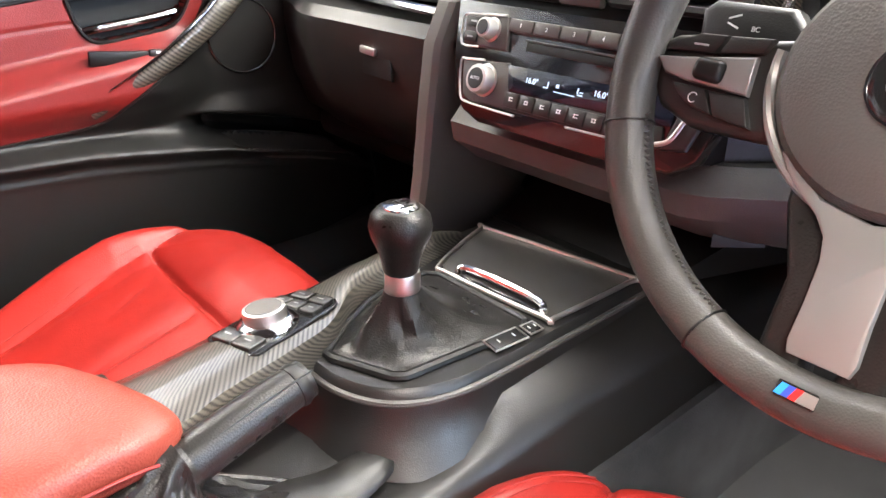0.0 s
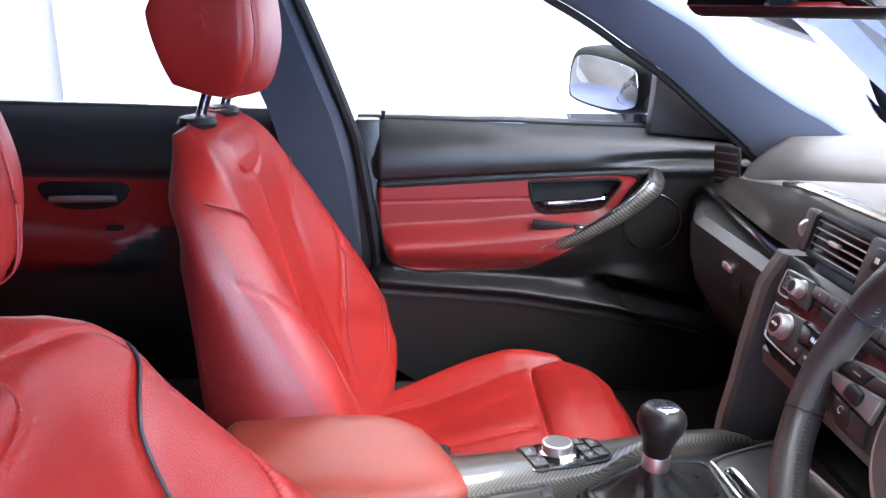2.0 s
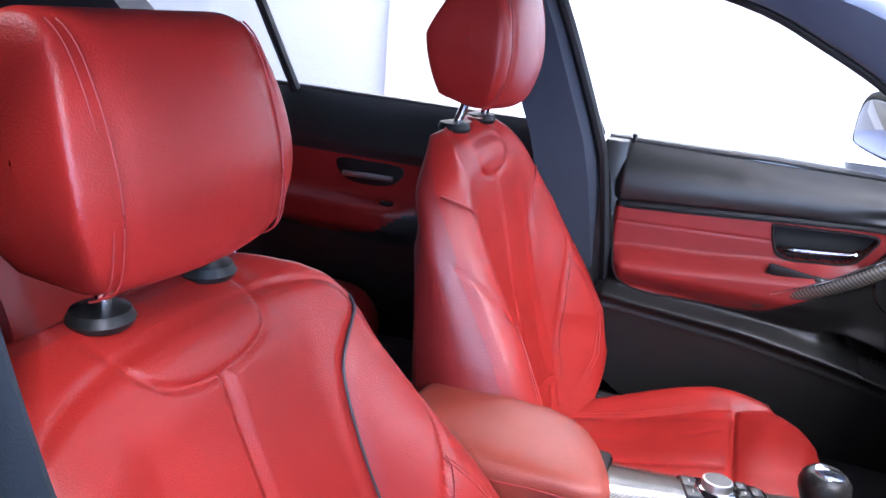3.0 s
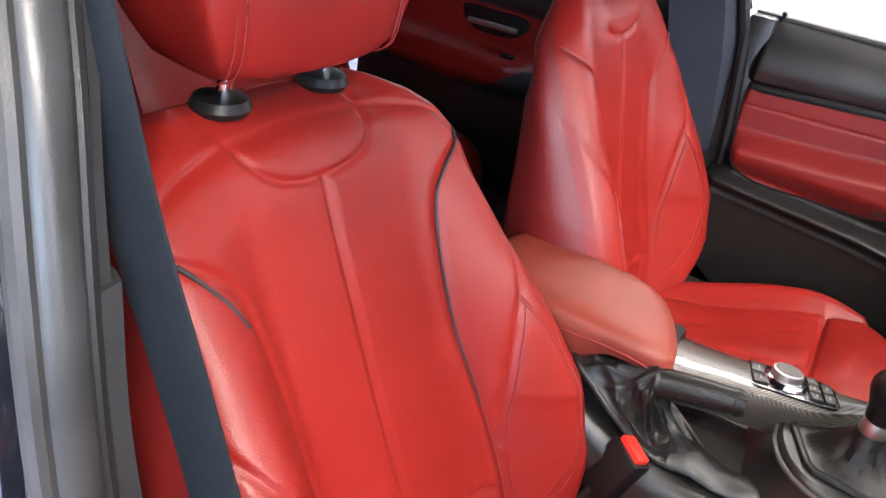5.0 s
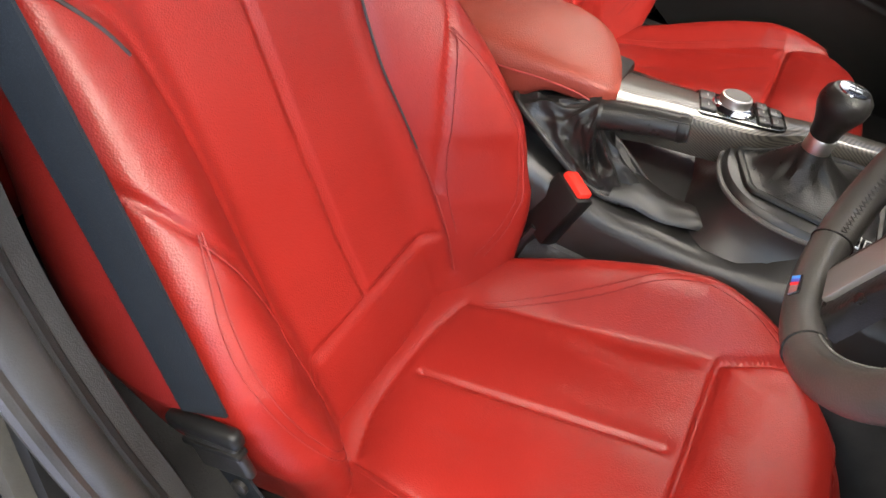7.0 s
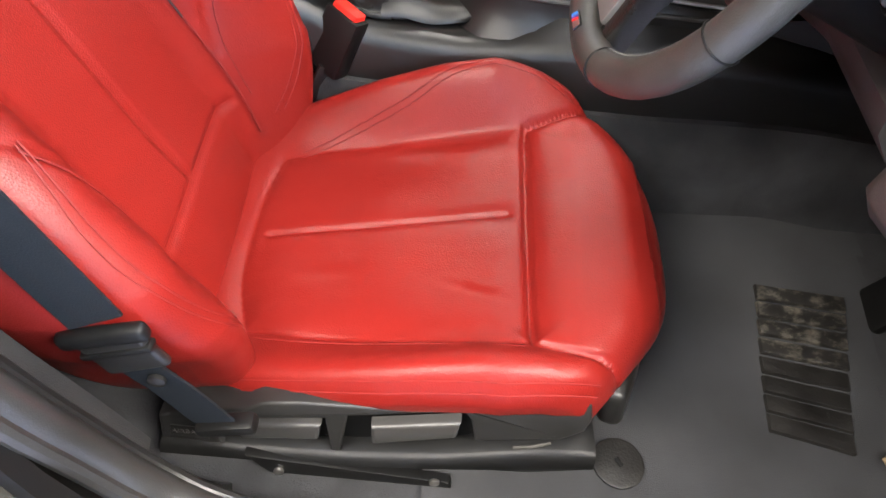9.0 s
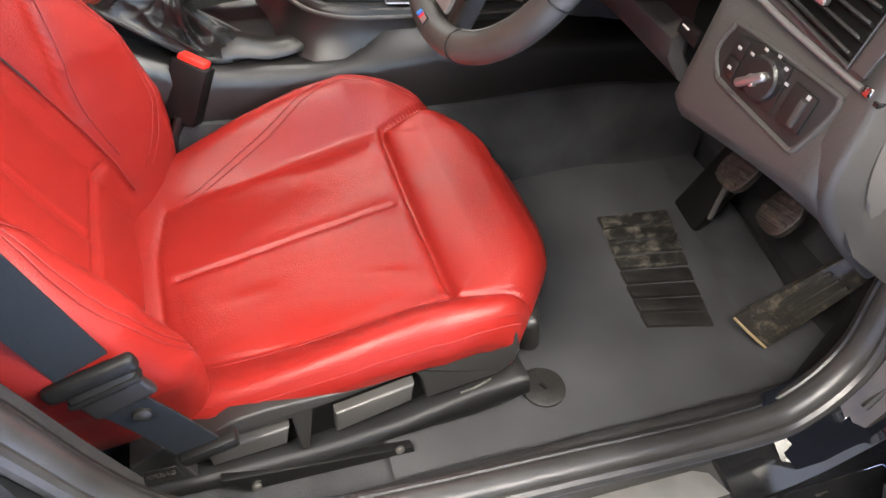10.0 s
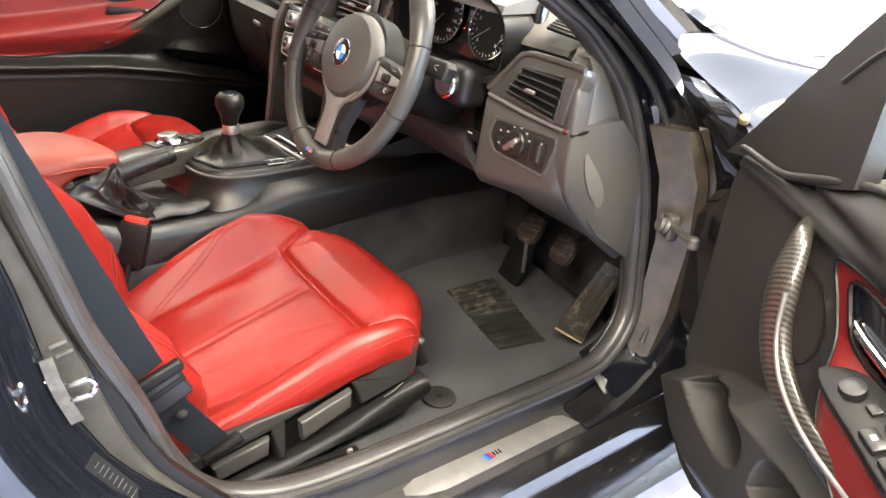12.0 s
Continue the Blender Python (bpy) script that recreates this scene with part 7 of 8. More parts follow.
for a in (radians(247), radians(293), radians(17), radians(163), radians(343), radians(197)):
    c = [on_wheel((0.1705 + (rim_r(a) + 0.0003) * math.cos(t)) * math.cos(a), (0.1705 + (rim_r(a) + 0.0003) * math.cos(t)) * math.sin(a), (rim_r(a) + 0.0003) * math.sin(t)) for t in np.linspace(0, 2 * math.pi, 24, endpoint=False)]
    part("rim_joint", tube(c, 0.0009, 6, True, up=(0.3, 0.5, 0.2)), BLACK_DULL, rim)
hubr = [(0.066, -0.045), (0.070, -0.012), (0.0695, 0.004), (0.064, 0.012), (0.050, 0.0165), (0.030, 0.0185), (0.021, 0.0187)]
hub = part("airbag_cover", lathe(hubr, WM @ Matrix.Diagonal((1.06, 0.98, 1, 1)), 64), GREY_SOFT, wheel, "soft black airbag cover")
part("hub_back", lathe([(0.05, -0.075), (0.072, -0.05), (0.075, -0.012), (0.070, -0.008)], WM, 48), BLACK_DULL, wheel)
bad = part("roundel", lathe([(0.0218, 0.0175), (0.0220, 0.0198), (0.0208, 0.0206), (0.0145, 0.0206)], WM, 48), GLOSS_BLACK, hub, "round black badge ring with blue and white quarters")
part("roundel_rim", tube([on_wheel(0.0218 * math.cos(t), 0.0218 * math.sin(t), 0.0196) for t in np.linspace(0, 2 * math.pi, 48, endpoint=False)], 0.0012, 6, True, up=(0, -1, 0.3)), CHROME, bad)
for k in range(4):
    pts = [(0.0, 0.0)] + [(0.0124 * math.cos(t), 0.0124 * math.sin(t)) for t in np.linspace(k * math.pi / 2, (k + 1) * math.pi / 2, 12)]
    part("quarter", prism(pts, 0.0022, WM @ Matrix.Translation((0, 0, 0.019)), 0), BLUE_MARK if k % 2 else WHITE_MARK, bad, "enamel quarter")
part("roundel_floor", lathe([(0.0150, 0.0185), (0.0146, 0.0195), (0.0005, 0.0195)], WM, 32), GLOSS_BLACK, bad)
part("cover_notch", tube([on_wheel(x, y, 0.0145) for x, y in ((-0.036, 0.044), (-0.030, 0.041), (-0.022, 0.043))], 0.0012, 6), BLACK_DULL, hub)
lettering("AIRBAG", 0.0085, WM @ Matrix.Translation((-0.010, -0.047, 0.0135)) @ pose(0, 0, 0, 14, 0, 0), BLACK_DULL, hub, "moulded_lettering")

# lower spoke: black legs with a silver face that flares into the bow
for s in (-1, 1):
    leg = [(s * 0.012, -0.060), (s * 0.050, -0.050), (s * 0.048, -0.072), (s * 0.034, -0.110), (s * 0.036, -0.158), (s * 0.008, -0.160), (s * 0.010, -0.120)]
    part("lower_spoke", prism(leg, 0.022, WM @ Matrix.Translation((0, 0, -0.022)), 0.006, 3), BLACK_LEATHER, wheel, "black lower spoke")
half_face = [(0.058, -0.044), (0.050, -0.055), (0.040, -0.064), (0.028, -0.073), (0.0205, -0.083), (0.0178, -0.096), (0.0178, -0.120), (0.0190, -0.142), (0.0170, -0.149)]
face_poly = [(-a, b) for a, b in half_face] + half_face[::-1] + [(0.050, -0.046), (0.028, -0.064), (0.0, -0.070), (-0.028, -0.064), (-0.050, -0.046)]
part("lower_spoke_face", prism(face_poly, 0.006, WM @ Matrix.Translation((0, 0, -0.001)), 0.002, 2), SPOKE, wheel, "satin silver lower spoke insert")
part("silver_bow", tube([on_wheel(0.0745 * math.cos(t) * 1.06, 0.0745 * math.sin(t) * 0.98, 0.0) for t in np.linspace(radians(172), radians(368), 40)], 0.0034, 8), SPOKE, wheel, "silver bow round the hub")
# side spokes with switches
for s in (-1, 1):
    sp = [(s * 0.060, 0.020), (s * 0.090, 0.016), (s * 0.128, 0.015), (s * 0.150, 0.012), (s * 0.164, 0.004), (s * 0.160, -0.018), (s * 0.148, -0.034), (s * 0.124, -0.043), (s * 0.075, -0.042), (s * 0.058, -0.030)]
    spoke = part("side_spoke", prism(sp, 0.024, WM @ Matrix.Translation((0, 0, -0.026)), 0.006, 3), BLACK_SOFT, wheel, "black switch spoke")
    part("silver_bar", prism([(s * 0.156, -0.004), (s * 0.128, -0.001), (s * 0.090, 0.004), (s * 0.089, -0.019), (s * 0.108, -0.0175), (s * 0.130, -0.0165), (s * 0.147, -0.014)], 0.005, WM @ Matrix.Translation((0, 0, -0.001)), 0.002, 3), SPOKE, spoke, "satin silver switch bar")
    part("switch_roller", block(0.020, 0.014, 0.012, WM @ pose(s * 0.1165, -0.0080, 0.003, 0, 0, s * 3), 0.004, 3), BLACK_DULL, spoke, "black switch roller")
    for poly in ([(0.152, 0.0005), (0.143, 0.0085), (0.130, 0.0135), (0.1125, 0.0140), (0.1180, 0.0025)], [(0.1105, 0.0140), (0.084, 0.0155), (0.088, 0.0065), (0.116, 0.0025)],
                 [(0.141, -0.0180), (0.1165, -0.0190), (0.1075, -0.0335), (0.120, -0.0320), (0.131, -0.0270)], [(0.1145, -0.0195), (0.090, -0.0200), (0.082, -0.0370), (0.1065, -0.0340)]):
        part("switch_key", prism([(s * a, b) for a, b in poly], 0.006, WM @ Matrix.Translation((0, 0, -0.003)), 0.0016, 2), BLACK_SOFT, spoke, "black switch key")
    part("symbol_bar", tube([WM @ Vector((s * 0.1225 + 0.0030 * math.cos(a), -0.0255 + 0.0030 * math.sin(a), 0.0032)) for a in np.linspace(0.6, 5.4, 14)], 0.0004, 5), WHITE_MARK, spoke)
    part("symbol_bar", block(0.010, 0.0012, 0.0003, WM @ Matrix.Translation((s * 0.128, 0.0065, 0.0032)), 0), GREY_MARK, spoke)
# small striped badge on the lower rim
bm_ = WM @ Matrix.Translation((0.0, -0.1655, 0.0155)) @ pose(0, 0, 0, -14, 0, 0)
bb = part("striped_badge", block(0.022, 0.0095, 0.0025, bm_, 0.001), GLOSS_BLACK, wheel, "small badge with three coloured stripes")
for k, mt in enumerate((BLUE_MARK, NAVY_MARK, RED_MARK)):
    part("stripe", prism([(-0.011 + 0.0040 * k, -0.0035), (-0.0070 + 0.0040 * k, -0.0035), (-0.0045 + 0.0040 * k, 0.0035), (-0.0085 + 0.0040 * k, 0.0035)], 0.0004, bm_ @ Matrix.Translation((0, 0, 0.0016)), 0), mt, bb)
part("badge_field", block(0.010, 0.007, 0.0004, bm_ @ Matrix.Translation((0.0062, 0, 0.0017)), 0), SILVER, bb)
# column and stalks
part("column", tube([on_wheel(0, 0, -0.05), on_wheel(0, -0.003, -0.12), on_wheel(0, -0.006, -0.25)], lambda q: 0.060 - 0.008 * q, 20), BLACK_DULL, wheel, "black column shroud")
for s in (-1, 1):
    stk = part("stalk", prism([(s * 0.040, 0.005), (s * 0.096, 0.036), (s * 0.106, 0.047), (s * 0.163, 0.048), (s * 0.172, 0.040), (s * 0.168, 0.018), (s * 0.112, 0.017), (s * 0.045, -0.016)], 0.018, WM @ Matrix.Translation((0, 0.0, -0.073)), 0.006, 3), BLACK_SOFT, wheel, "black column stalk")
    for k in (-1, 1):
        part("symbol_bar", block(0.009, 0.0012, 0.0004, WM @ Matrix.Translation((s * 0.145, 0.034 + 0.0030 * k, -0.0548)) @ pose(0, 0, 0, 0, 0, 20 * k), 0), WHITE_MARK, stk)
    if s < 0:
        lettering("BC", 0.0048, WM @ Matrix.Translation((-0.128, 0.030, -0.0548)), WHITE_MARK, stk)

# ---- doors ----
def build_door(s, label, name):
    """Front door with its trim, in the closed place; s = -1 is the passenger's."""
    door = thing(name, (s * 0.80, 0.947, 0.35), label, "car door", "front doors")
    ny, nz = 260, 220
    y = np.linspace(0.0, 0.86, ny)[:, None] * np.ones((1, nz))
    zt = np.interp(y, [0, 0.6, 0.74, 0.86], [0.982, 0.974, 0.960, 0.915])
    zb = np.interp(y, [0, 0.05, 0.12, 0.66, 0.74, 0.80, 0.84, 0.86], [0.56, 0.47, 0.425, 0.418, 0.43, 0.46, 0.52, 0.60])
    if s > 0:
        zt = np.interp(y, [0, 0.55, 0.60, 0.69, 0.73, 0.79, 0.86], [0.982, 0.976, 0.957, 0.930, 0.926, 0.924, 0.91])
        zb = np.interp(y, [0, 0.05, 0.12, 0.50, 0.62, 0.70, 0.79, 0.83, 0.86], [0.56, 0.47, 0.425, 0.43, 0.415, 0.392, 0.392, 0.41, 0.45])
    q = np.linspace(0, 1, nz)[None, :]
    z = zb + (zt - zb) * q
    if s > 0:
        y = y + (np.interp(z, [0.39, 0.43, 0.50, 0.70, 0.83, 0.92], [0.80, 0.852, 0.866, 0.858, 0.838, 0.790]) - 0.86) * sstep(y, 0.60, 0.86)
    edge = np.interp(y, [0.0, 0.35, 0.62, 0.72, 0.86], [0.862, 0.886, 0.900, 0.902, 0.90])

    LIP_Y, LIP_Z = [0.0, 0.30, 0.50, 0.66, 0.74, 0.80, 0.84], [0.668, 0.648, 0.618, 0.580, 0.555, 0.52, 0.47]

    def bulge(y, z, zt, edge):
        """How far the surface stands into the cabin."""
        over = np.clip((z - edge) / np.maximum(zt - edge, 0.01), 0, 1)
        p = sstep(z, edge - 0.006, edge + 0.008) * 0.006 + 0.016 * np.sin(over * math.pi * 0.62) - 0.062 * over ** 2.2
        p = p - 0.018 * np.exp(-((z - edge - 0.018) / 0.012) ** 2) * sstep(y, 0.42, 0.60) + 0.008 * np.exp(-((z - edge + 0.006) / 0.010) ** 2) * sstep(y, 0.45, 0.58)
        arm_top = np.interp(y, [0, 0.2, 0.35, 0.5], [0.752, 0.766, 0.782, 0.80])
        arm = sstep(z, arm_top + 0.020, arm_top - 0.022) * (sstep(z, 0.668, 0.712) if s > 0 else sstep(z, 0.664, 0.735) ** 0.7) * sstep(y, 0.53, 0.40) * sstep(y, 0.0, 0.05)
        p = p + 0.050 * arm
        if s > 0:
            rimz = np.interp(y, RIM_Y, RIM_Z)
            low_ = np.interp(y, [0.30, 0.40, 0.558, 0.646, 0.715, 0.768, 0.82], [0.55, 0.53, 0.499, 0.477, 0.481, 0.512, 0.54])
            p = p + (0.050 * sstep(z, rimz + 0.004, rimz - 0.024) - 0.050 * sstep(z, low_ + 0.02, low_ - 0.07)) * sstep(y, 0.855, 0.79)
            for poly, deep in ((CUP, 0.085), (BIN, 0.060)):
                p = p - deep * inside(y, z, poly) * sstep(line_distance(y, z, poly), 0.0, 0.013)
            rec = inside(y, z, REC)
            p = np.where(rec, p - 0.022, p)
            p = p - 0.03 * sstep(y, 0.82, 0.86) - 0.02 * sstep(y, 0.02, 0.0)
            return p, rec
        lip = np.interp(y, LIP_Y, LIP_Z)
        p = p + 0.012 * sstep(z, 0.70, 0.655)
        p = p + 0.042 * np.exp(-((z - lip) / 0.016) ** 2) * sstep(y, 0.85, 0.76) + 0.034 * sstep(z, lip, lip - 0.03) * sstep(y, 0.86, 0.76)
        hollow = np.exp(-(((z - (lip + 0.027)) / 0.021) ** 2) ** 3) * sstep(y, 0.44, 0.54) * sstep(y, 0.785, 0.76)
        p = p - 0.075 * hollow
        rec = inside(y, z, REC)
        p = np.where(rec, p - 0.022, p)
        p = p - 0.03 * sstep(y, 0.80, 0.86) - 0.02 * sstep(y, 0.02, 0.0)
        p = p - 0.006 * np.exp(-((z - edge) / 0.003) ** 2) * sstep(y, 0.60, 0.52)
        seamz = np.interp(y, [0, 0.3], [0.818, 0.832])
        return p - 0.0015 * np.exp(-((z - seamz) / 0.0025) ** 2) * (y < 0.33), rec

    REC = flat_line([(0.320, 0.866), (0.41, 0.871), (0.500, 0.874), (0.497, 0.848), (0.468, 0.815), (0.41, 0.806), (0.352, 0.803), (0.330, 0.825), (0.320, 0.866)], 4)
    RIM_Y, RIM_Z = [0.0, 0.30, 0.405, 0.482, 0.571, 0.666, 0.775, 0.86], [0.69, 0.69, 0.687, 0.679, 0.664, 0.628, 0.561, 0.50]
    CUP = flat_line([(0.716, 0.577), (0.692, 0.607), (0.668, 0.618), (0.62, 0.634), (0.575, 0.639), (0.533, 0.631), (0.520, 0.606), (0.532, 0.578), (0.579, 0.560), (0.657, 0.562), (0.716, 0.577)], 5)
    BIN = flat_line([(0.490, 0.590), (0.480, 0.640), (0.440, 0.662), (0.30, 0.668), (0.12, 0.665), (0.10, 0.62), (0.20, 0.58), (0.40, 0.570), (0.490, 0.590)], 5)
    p, rec = bulge(y, z, zt, edge)
    x = s * (0.70 - p)
    pts = np.stack([x, y, z], -1)
    if s > 0:
        pts = pts[:, ::-1]
        ym, zm, em, rm = (cell_mid(a[:, ::-1]) for a in (y, z, edge, rec.astype(float)))
    else:
        ym, zm, em, rm = (cell_mid(a) for a in (y, z, edge, rec.astype(float)))
    reg = np.full(ym.shape, 3)
    reg[zm > em] = 0
    red_poly = flat_line([(0.008, 0.849), (0.012, 0.80), (0.024, 0.745), (0.046, 0.700), (0.096, 0.682), (0.20, 0.682), (0.319, 0.688), (0.372, 0.718), (0.474, 0.783), (0.520, 0.84), (0.535, 0.884), (0.40, 0.879), (0.20, 0.863), (0.008, 0.849)], 5)
    reg[inside(ym, zm, red_poly)] = 1
    reg[(reg == 1) & (zm < np.interp(ym, [0, 0.2, 0.35, 0.5], [0.752, 0.766, 0.782, 0.80]))] = 2
    reg[rm > 0.5] = 4
    lip_m = np.interp(ym, LIP_Y, LIP_Z)
    if s < 0:
        reg[(zm > lip_m + 0.001) & (zm < lip_m + 0.012) & (ym > 0.53) & (ym < 0.755)] = 9
    else:
        # lighter grey inside the cup paints the light on its inner wall
        reg[inside(ym, zm, CUP) & (line_distance(ym, zm, CUP) > 0.009)] = 5
    # Driver's trim takes the lit copy; the passenger's darker blacks hold its shade.
    made = sheet_parts(pts, reg, {0: ("belt_pad", LIT_DOOR_SOFT if s > 0 else BLACK_SOFT, "soft black upper door pad"), 1: ("insert", RED_VINYL, "red leather door insert"), 2: ("armrest", RED_VINYL, "padded red leather armrest"), 3: ("lower_trim", LIT_DOOR_SOFT if s > 0 else BLACK_DULL, "black lower door trim with pocket"), 4: ("pull_recess", BLACK_DULL, "black pull recess"), 5: ("cup_liner", GREY_SOFT, "smooth pocket liner, grey tone for its lit wall")}, door)

    def on_door(line, lift):
        a = np.array(line)
        zt_ = np.interp(a[:, 0], [0, 0.6, 0.74, 0.86], [0.982, 0.974, 0.960, 0.915])
        ed = np.interp(a[:, 0], [0.0, 0.35, 0.62, 0.72, 0.86], [0.862, 0.886, 0.900, 0.902, 0.90])
        b = 0.70 - bulge(a[:, 0], a[:, 1], zt_, ed)[0] - lift
        return [(s * xx, yy, zz) for xx, (yy, zz) in zip(b, line)]

    rings = []
    for k in range(25):
        q_ = k / 24
        yy = 0.52 + 0.245 * q_
        lz = float(np.interp(yy, LIP_Y, LIP_Z))
        f_ = max(0.03, 1 - abs(2 * q_ - 1) ** 5)
        rings.append([(s * (0.70 + (xx - 0.70) * (0.9 + 0.1 * f_)), yy, lz + 0.006 + zz * f_) for xx, zz in ((0.648, -0.004), (0.652, -0.020), (0.668, -0.040), (0.700, -0.046), (0.728, -0.036), (0.738, -0.012), (0.738, 0.010))])
    if s < 0:
        # same grey as the driver's cup, for light on the pocket wall
        part("pocket_liner", loft(rings, False, False), GREY_SOFT, door, "smooth pocket liner, grey tone for its lit wall", 60)
    part("insert_border", tube(on_door(red_poly, 0.0006), 0.0024, 6, up=(1, 0, 0)), BLACK_DULL, door)
    part("recess_border", tube([(s * 0.6985, yy, zz) for yy, zz in REC], 0.003, 6, up=(1, 0, 0)), BLACK_DULL, door)
    if s > 0:
        part("seam", tube(on_door(flat_line([(0.03, 0.750), (0.2, 0.764), (0.34, 0.778)], 8), 0.0002), 0.0010, 6), RED_SEAM, door)
    # outer skin and edges
    inner = 0.70 if s > 0 else 0.740
    ring = lambda yy, k: [(s * inner, yy, 0.90 - k), (s * max(0.745, inner + 0.008), yy, 0.985 - k), (s * 0.80, yy, 0.985 - k), (s * 0.88, yy, 0.80), (s * 0.885, yy, 0.45), (s * 0.84, yy, 0.35), (s * 0.76, yy, 0.36), (s * max(0.72, inner), yy, 0.45)]
    part("door_shell", loft([ring(-0.02, 0), ring(0.30, 0), ring(0.70, 0), ring(0.80, 0.04), ring(0.86, 0.10), ring(0.92, 0.15)]), PAINT, door, "glossy black outer door shell")
    # window and its frame
    lw = [(-0.04, 0.985), (0.60, 0.975), (0.74, 0.96)]
    up = [(-0.20, 1.355), (0.16, 1.335), (0.42, 1.245), (0.60, 1.12), (0.72, 0.99)]
    def wx(z):
        return s * (0.755 - 0.36 * (z - 0.98))
    outline = [(wx(z), yy, z) for yy, z in ((-0.05, 0.985), (-0.10, 1.10), (-0.20, 1.345), (0.0, 1.352), (0.16, 1.335), (0.30, 1.295), (0.45, 1.22), (0.58, 1.125), (0.70, 1.01), (0.735, 0.965))]
    part("window_frame", tube(catmull(outline[:-3] if s > 0 else outline, 4), 0.016 if s > 0 else 0.010, 8, up=(1, 0, 0)), BLACK_DULL, door, "black window frame")
    g_ = bmesh.new()
    vs = [g_.verts.new(v) for v in outline]
    g_.faces.new(vs)
    part("window_glass", g_, GLASS, door, "clear side window glass", 0).visible_shadow = False
    part("belt_seal", tube([(s * 0.752, -0.03, 0.984), (s * 0.752, 0.3, 0.984), (s * 0.752, 0.60, 0.976), (s * 0.75, 0.72, 0.962)], 0.007, 8), RUBBER, door)
    if s < 0:
        part("mirror_triangle", prism([(0.558, 0.968), (0.60, 0.965), (0.74, 0.955), (0.86, 0.900), (0.885, 0.912), (0.835, 0.962), (0.73, 1.055), (0.63, 1.135), (0.565, 1.09)], 0.03, frame_of((-0.742, 0, 0), (0, 1, 0), (0, 0, 1)), 0.004), BLACK_SOFT, door, "black corner trim")
    else:
        outer_edge = [(0.866, 0.886), (0.800, 0.948), (0.738, 1.010), (0.655, 1.091), (0.600, 1.142), (0.560, 1.168)]
        # Corner trim and ridges here use the lit copy as well.
        part("mirror_triangle", prism([(0.560, 0.955), (0.597, 0.940), (0.686, 0.914), (0.79, 0.905)] + outer_edge, 0.03, frame_of((0.700, 0, 0), (0, 1, 0), (0, 0, 1)), 0.006, 3), LIT_DOOR_SOFT, door, "black corner trim")
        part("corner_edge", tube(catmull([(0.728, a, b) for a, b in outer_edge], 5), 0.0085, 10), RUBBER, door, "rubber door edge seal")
        part("corner_ridge", tube(catmull([(0.699, 0.640, 1.052), (0.699, 0.600, 1.088), (0.699, 0.566, 1.112)], 5), 0.003, 8), LIT_DOOR_SOFT, door)
        part("pad_ridge", tube(catmull([(0.688, 0.800, 0.915), (0.688, 0.786, 0.918), (0.690, 0.732, 0.919), (0.692, 0.686, 0.922), (0.696, 0.640, 0.936), (0.702, 0.597, 0.950), (0.712, 0.545, 0.964), (0.720, 0.48, 0.972)], 6), 0.0050, 12), LIT_DOOR_SOFT, door, "rolled pad edge")
    part("lock_pin", lathe([(0.004, 0), (0.004, 0.012), (0.0055, 0.016), (0.003, 0.019)], Matrix.Translation((s * 0.742, 0.022, 0.980)), 10), BLACK_DULL, door)
    # handle bar
    hb_ = part("pull_handle", tube(catmull([(s * 0.704, 0.336, 0.820), (s * 0.698, 0.36, 0.823), (s * 0.698, 0.42, 0.828), (s * 0.699, 0.468, 0.834), (s * 0.706, 0.478, 0.838)], 6), 0.0085, 10, flat=0.8), CHROME, door, "chrome inner door handle")
    # carbon grab handle
    if s < 0:
        gl_ = catmull([(s * 0.668, 0.312, 0.708), (s * 0.660, 0.365, 0.736), (s * 0.650, 0.43, 0.771), (s * 0.646, 0.495, 0.814), (s * 0.650, 0.535, 0.845), (s * 0.662, 0.562, 0.868), (s * 0.695, 0.578, 0.880)], 8)
        part("grab_handle", tube(gl_, lambda q: 0.011 + 0.013 * q, 20, flat=0.62, up=(1, 0, 0)), CARBON_RIB, door, "carbon-fibre grab handle")
        part("grab_trim", tube([p + Vector((0.010, -0.0125 - 0.004 * k / len(gl_), 0.010)) for k, p in enumerate(gl_[2:-6])], 0.0022, 8), CHROME, door, "bright edge of grab handle")
    else:
        gl_ = catmull([(0.672, 0.290, 0.706), (0.655, 0.376, 0.727), (0.648, 0.445, 0.735), (0.646, 0.498, 0.757), (0.646, 0.531, 0.797), (0.650, 0.548, 0.848), (0.668, 0.574, 0.874), (0.698, 0.612, 0.874)], 8)
        part("grab_handle", tube(gl_, lambda q: 0.011 + 0.017 * float(sstep(q, 0.0, 0.55)) - 0.003 * q, 22, flat=0.55, up=(1, 0, 0)), CARBON_RIB, door, "carbon-fibre grab handle")
        part("grab_trim", tube(catmull([(0.655, 0.300, 0.722), (0.642, 0.344, 0.733), (0.636, 0.414, 0.741), (0.634, 0.471, 0.762), (0.634, 0.504, 0.798), (0.638, 0.521, 0.846)], 8), 0.0028, 8), SPOKE, door, "bright edge of grab handle")
    # switches
    if s < 0:
        pn = part("switch_panel", block(0.008, 0.14, 0.022, pose(s * 0.668, 0.395, 0.778, -7, 0, 0), 0.003), BLACK_DULL, door, "black switch strip")
        part("window_switch", block(0.010, 0.028, 0.012, pose(s * 0.664, 0.425, 0.782, -7, 0, 0), 0.003), BLACK_SOFT, pn)
        part("symbol_bar", block(0.001, 0.008, 0.003, pose(s * 0.6585, 0.425, 0.784, -7, 0, 0), 0), WHITE_MARK, pn)
    else:
        pm = frame_of((0.668, 0.362, 0.790), (0, -1, -0.12), (0.94, 0, 0.34))
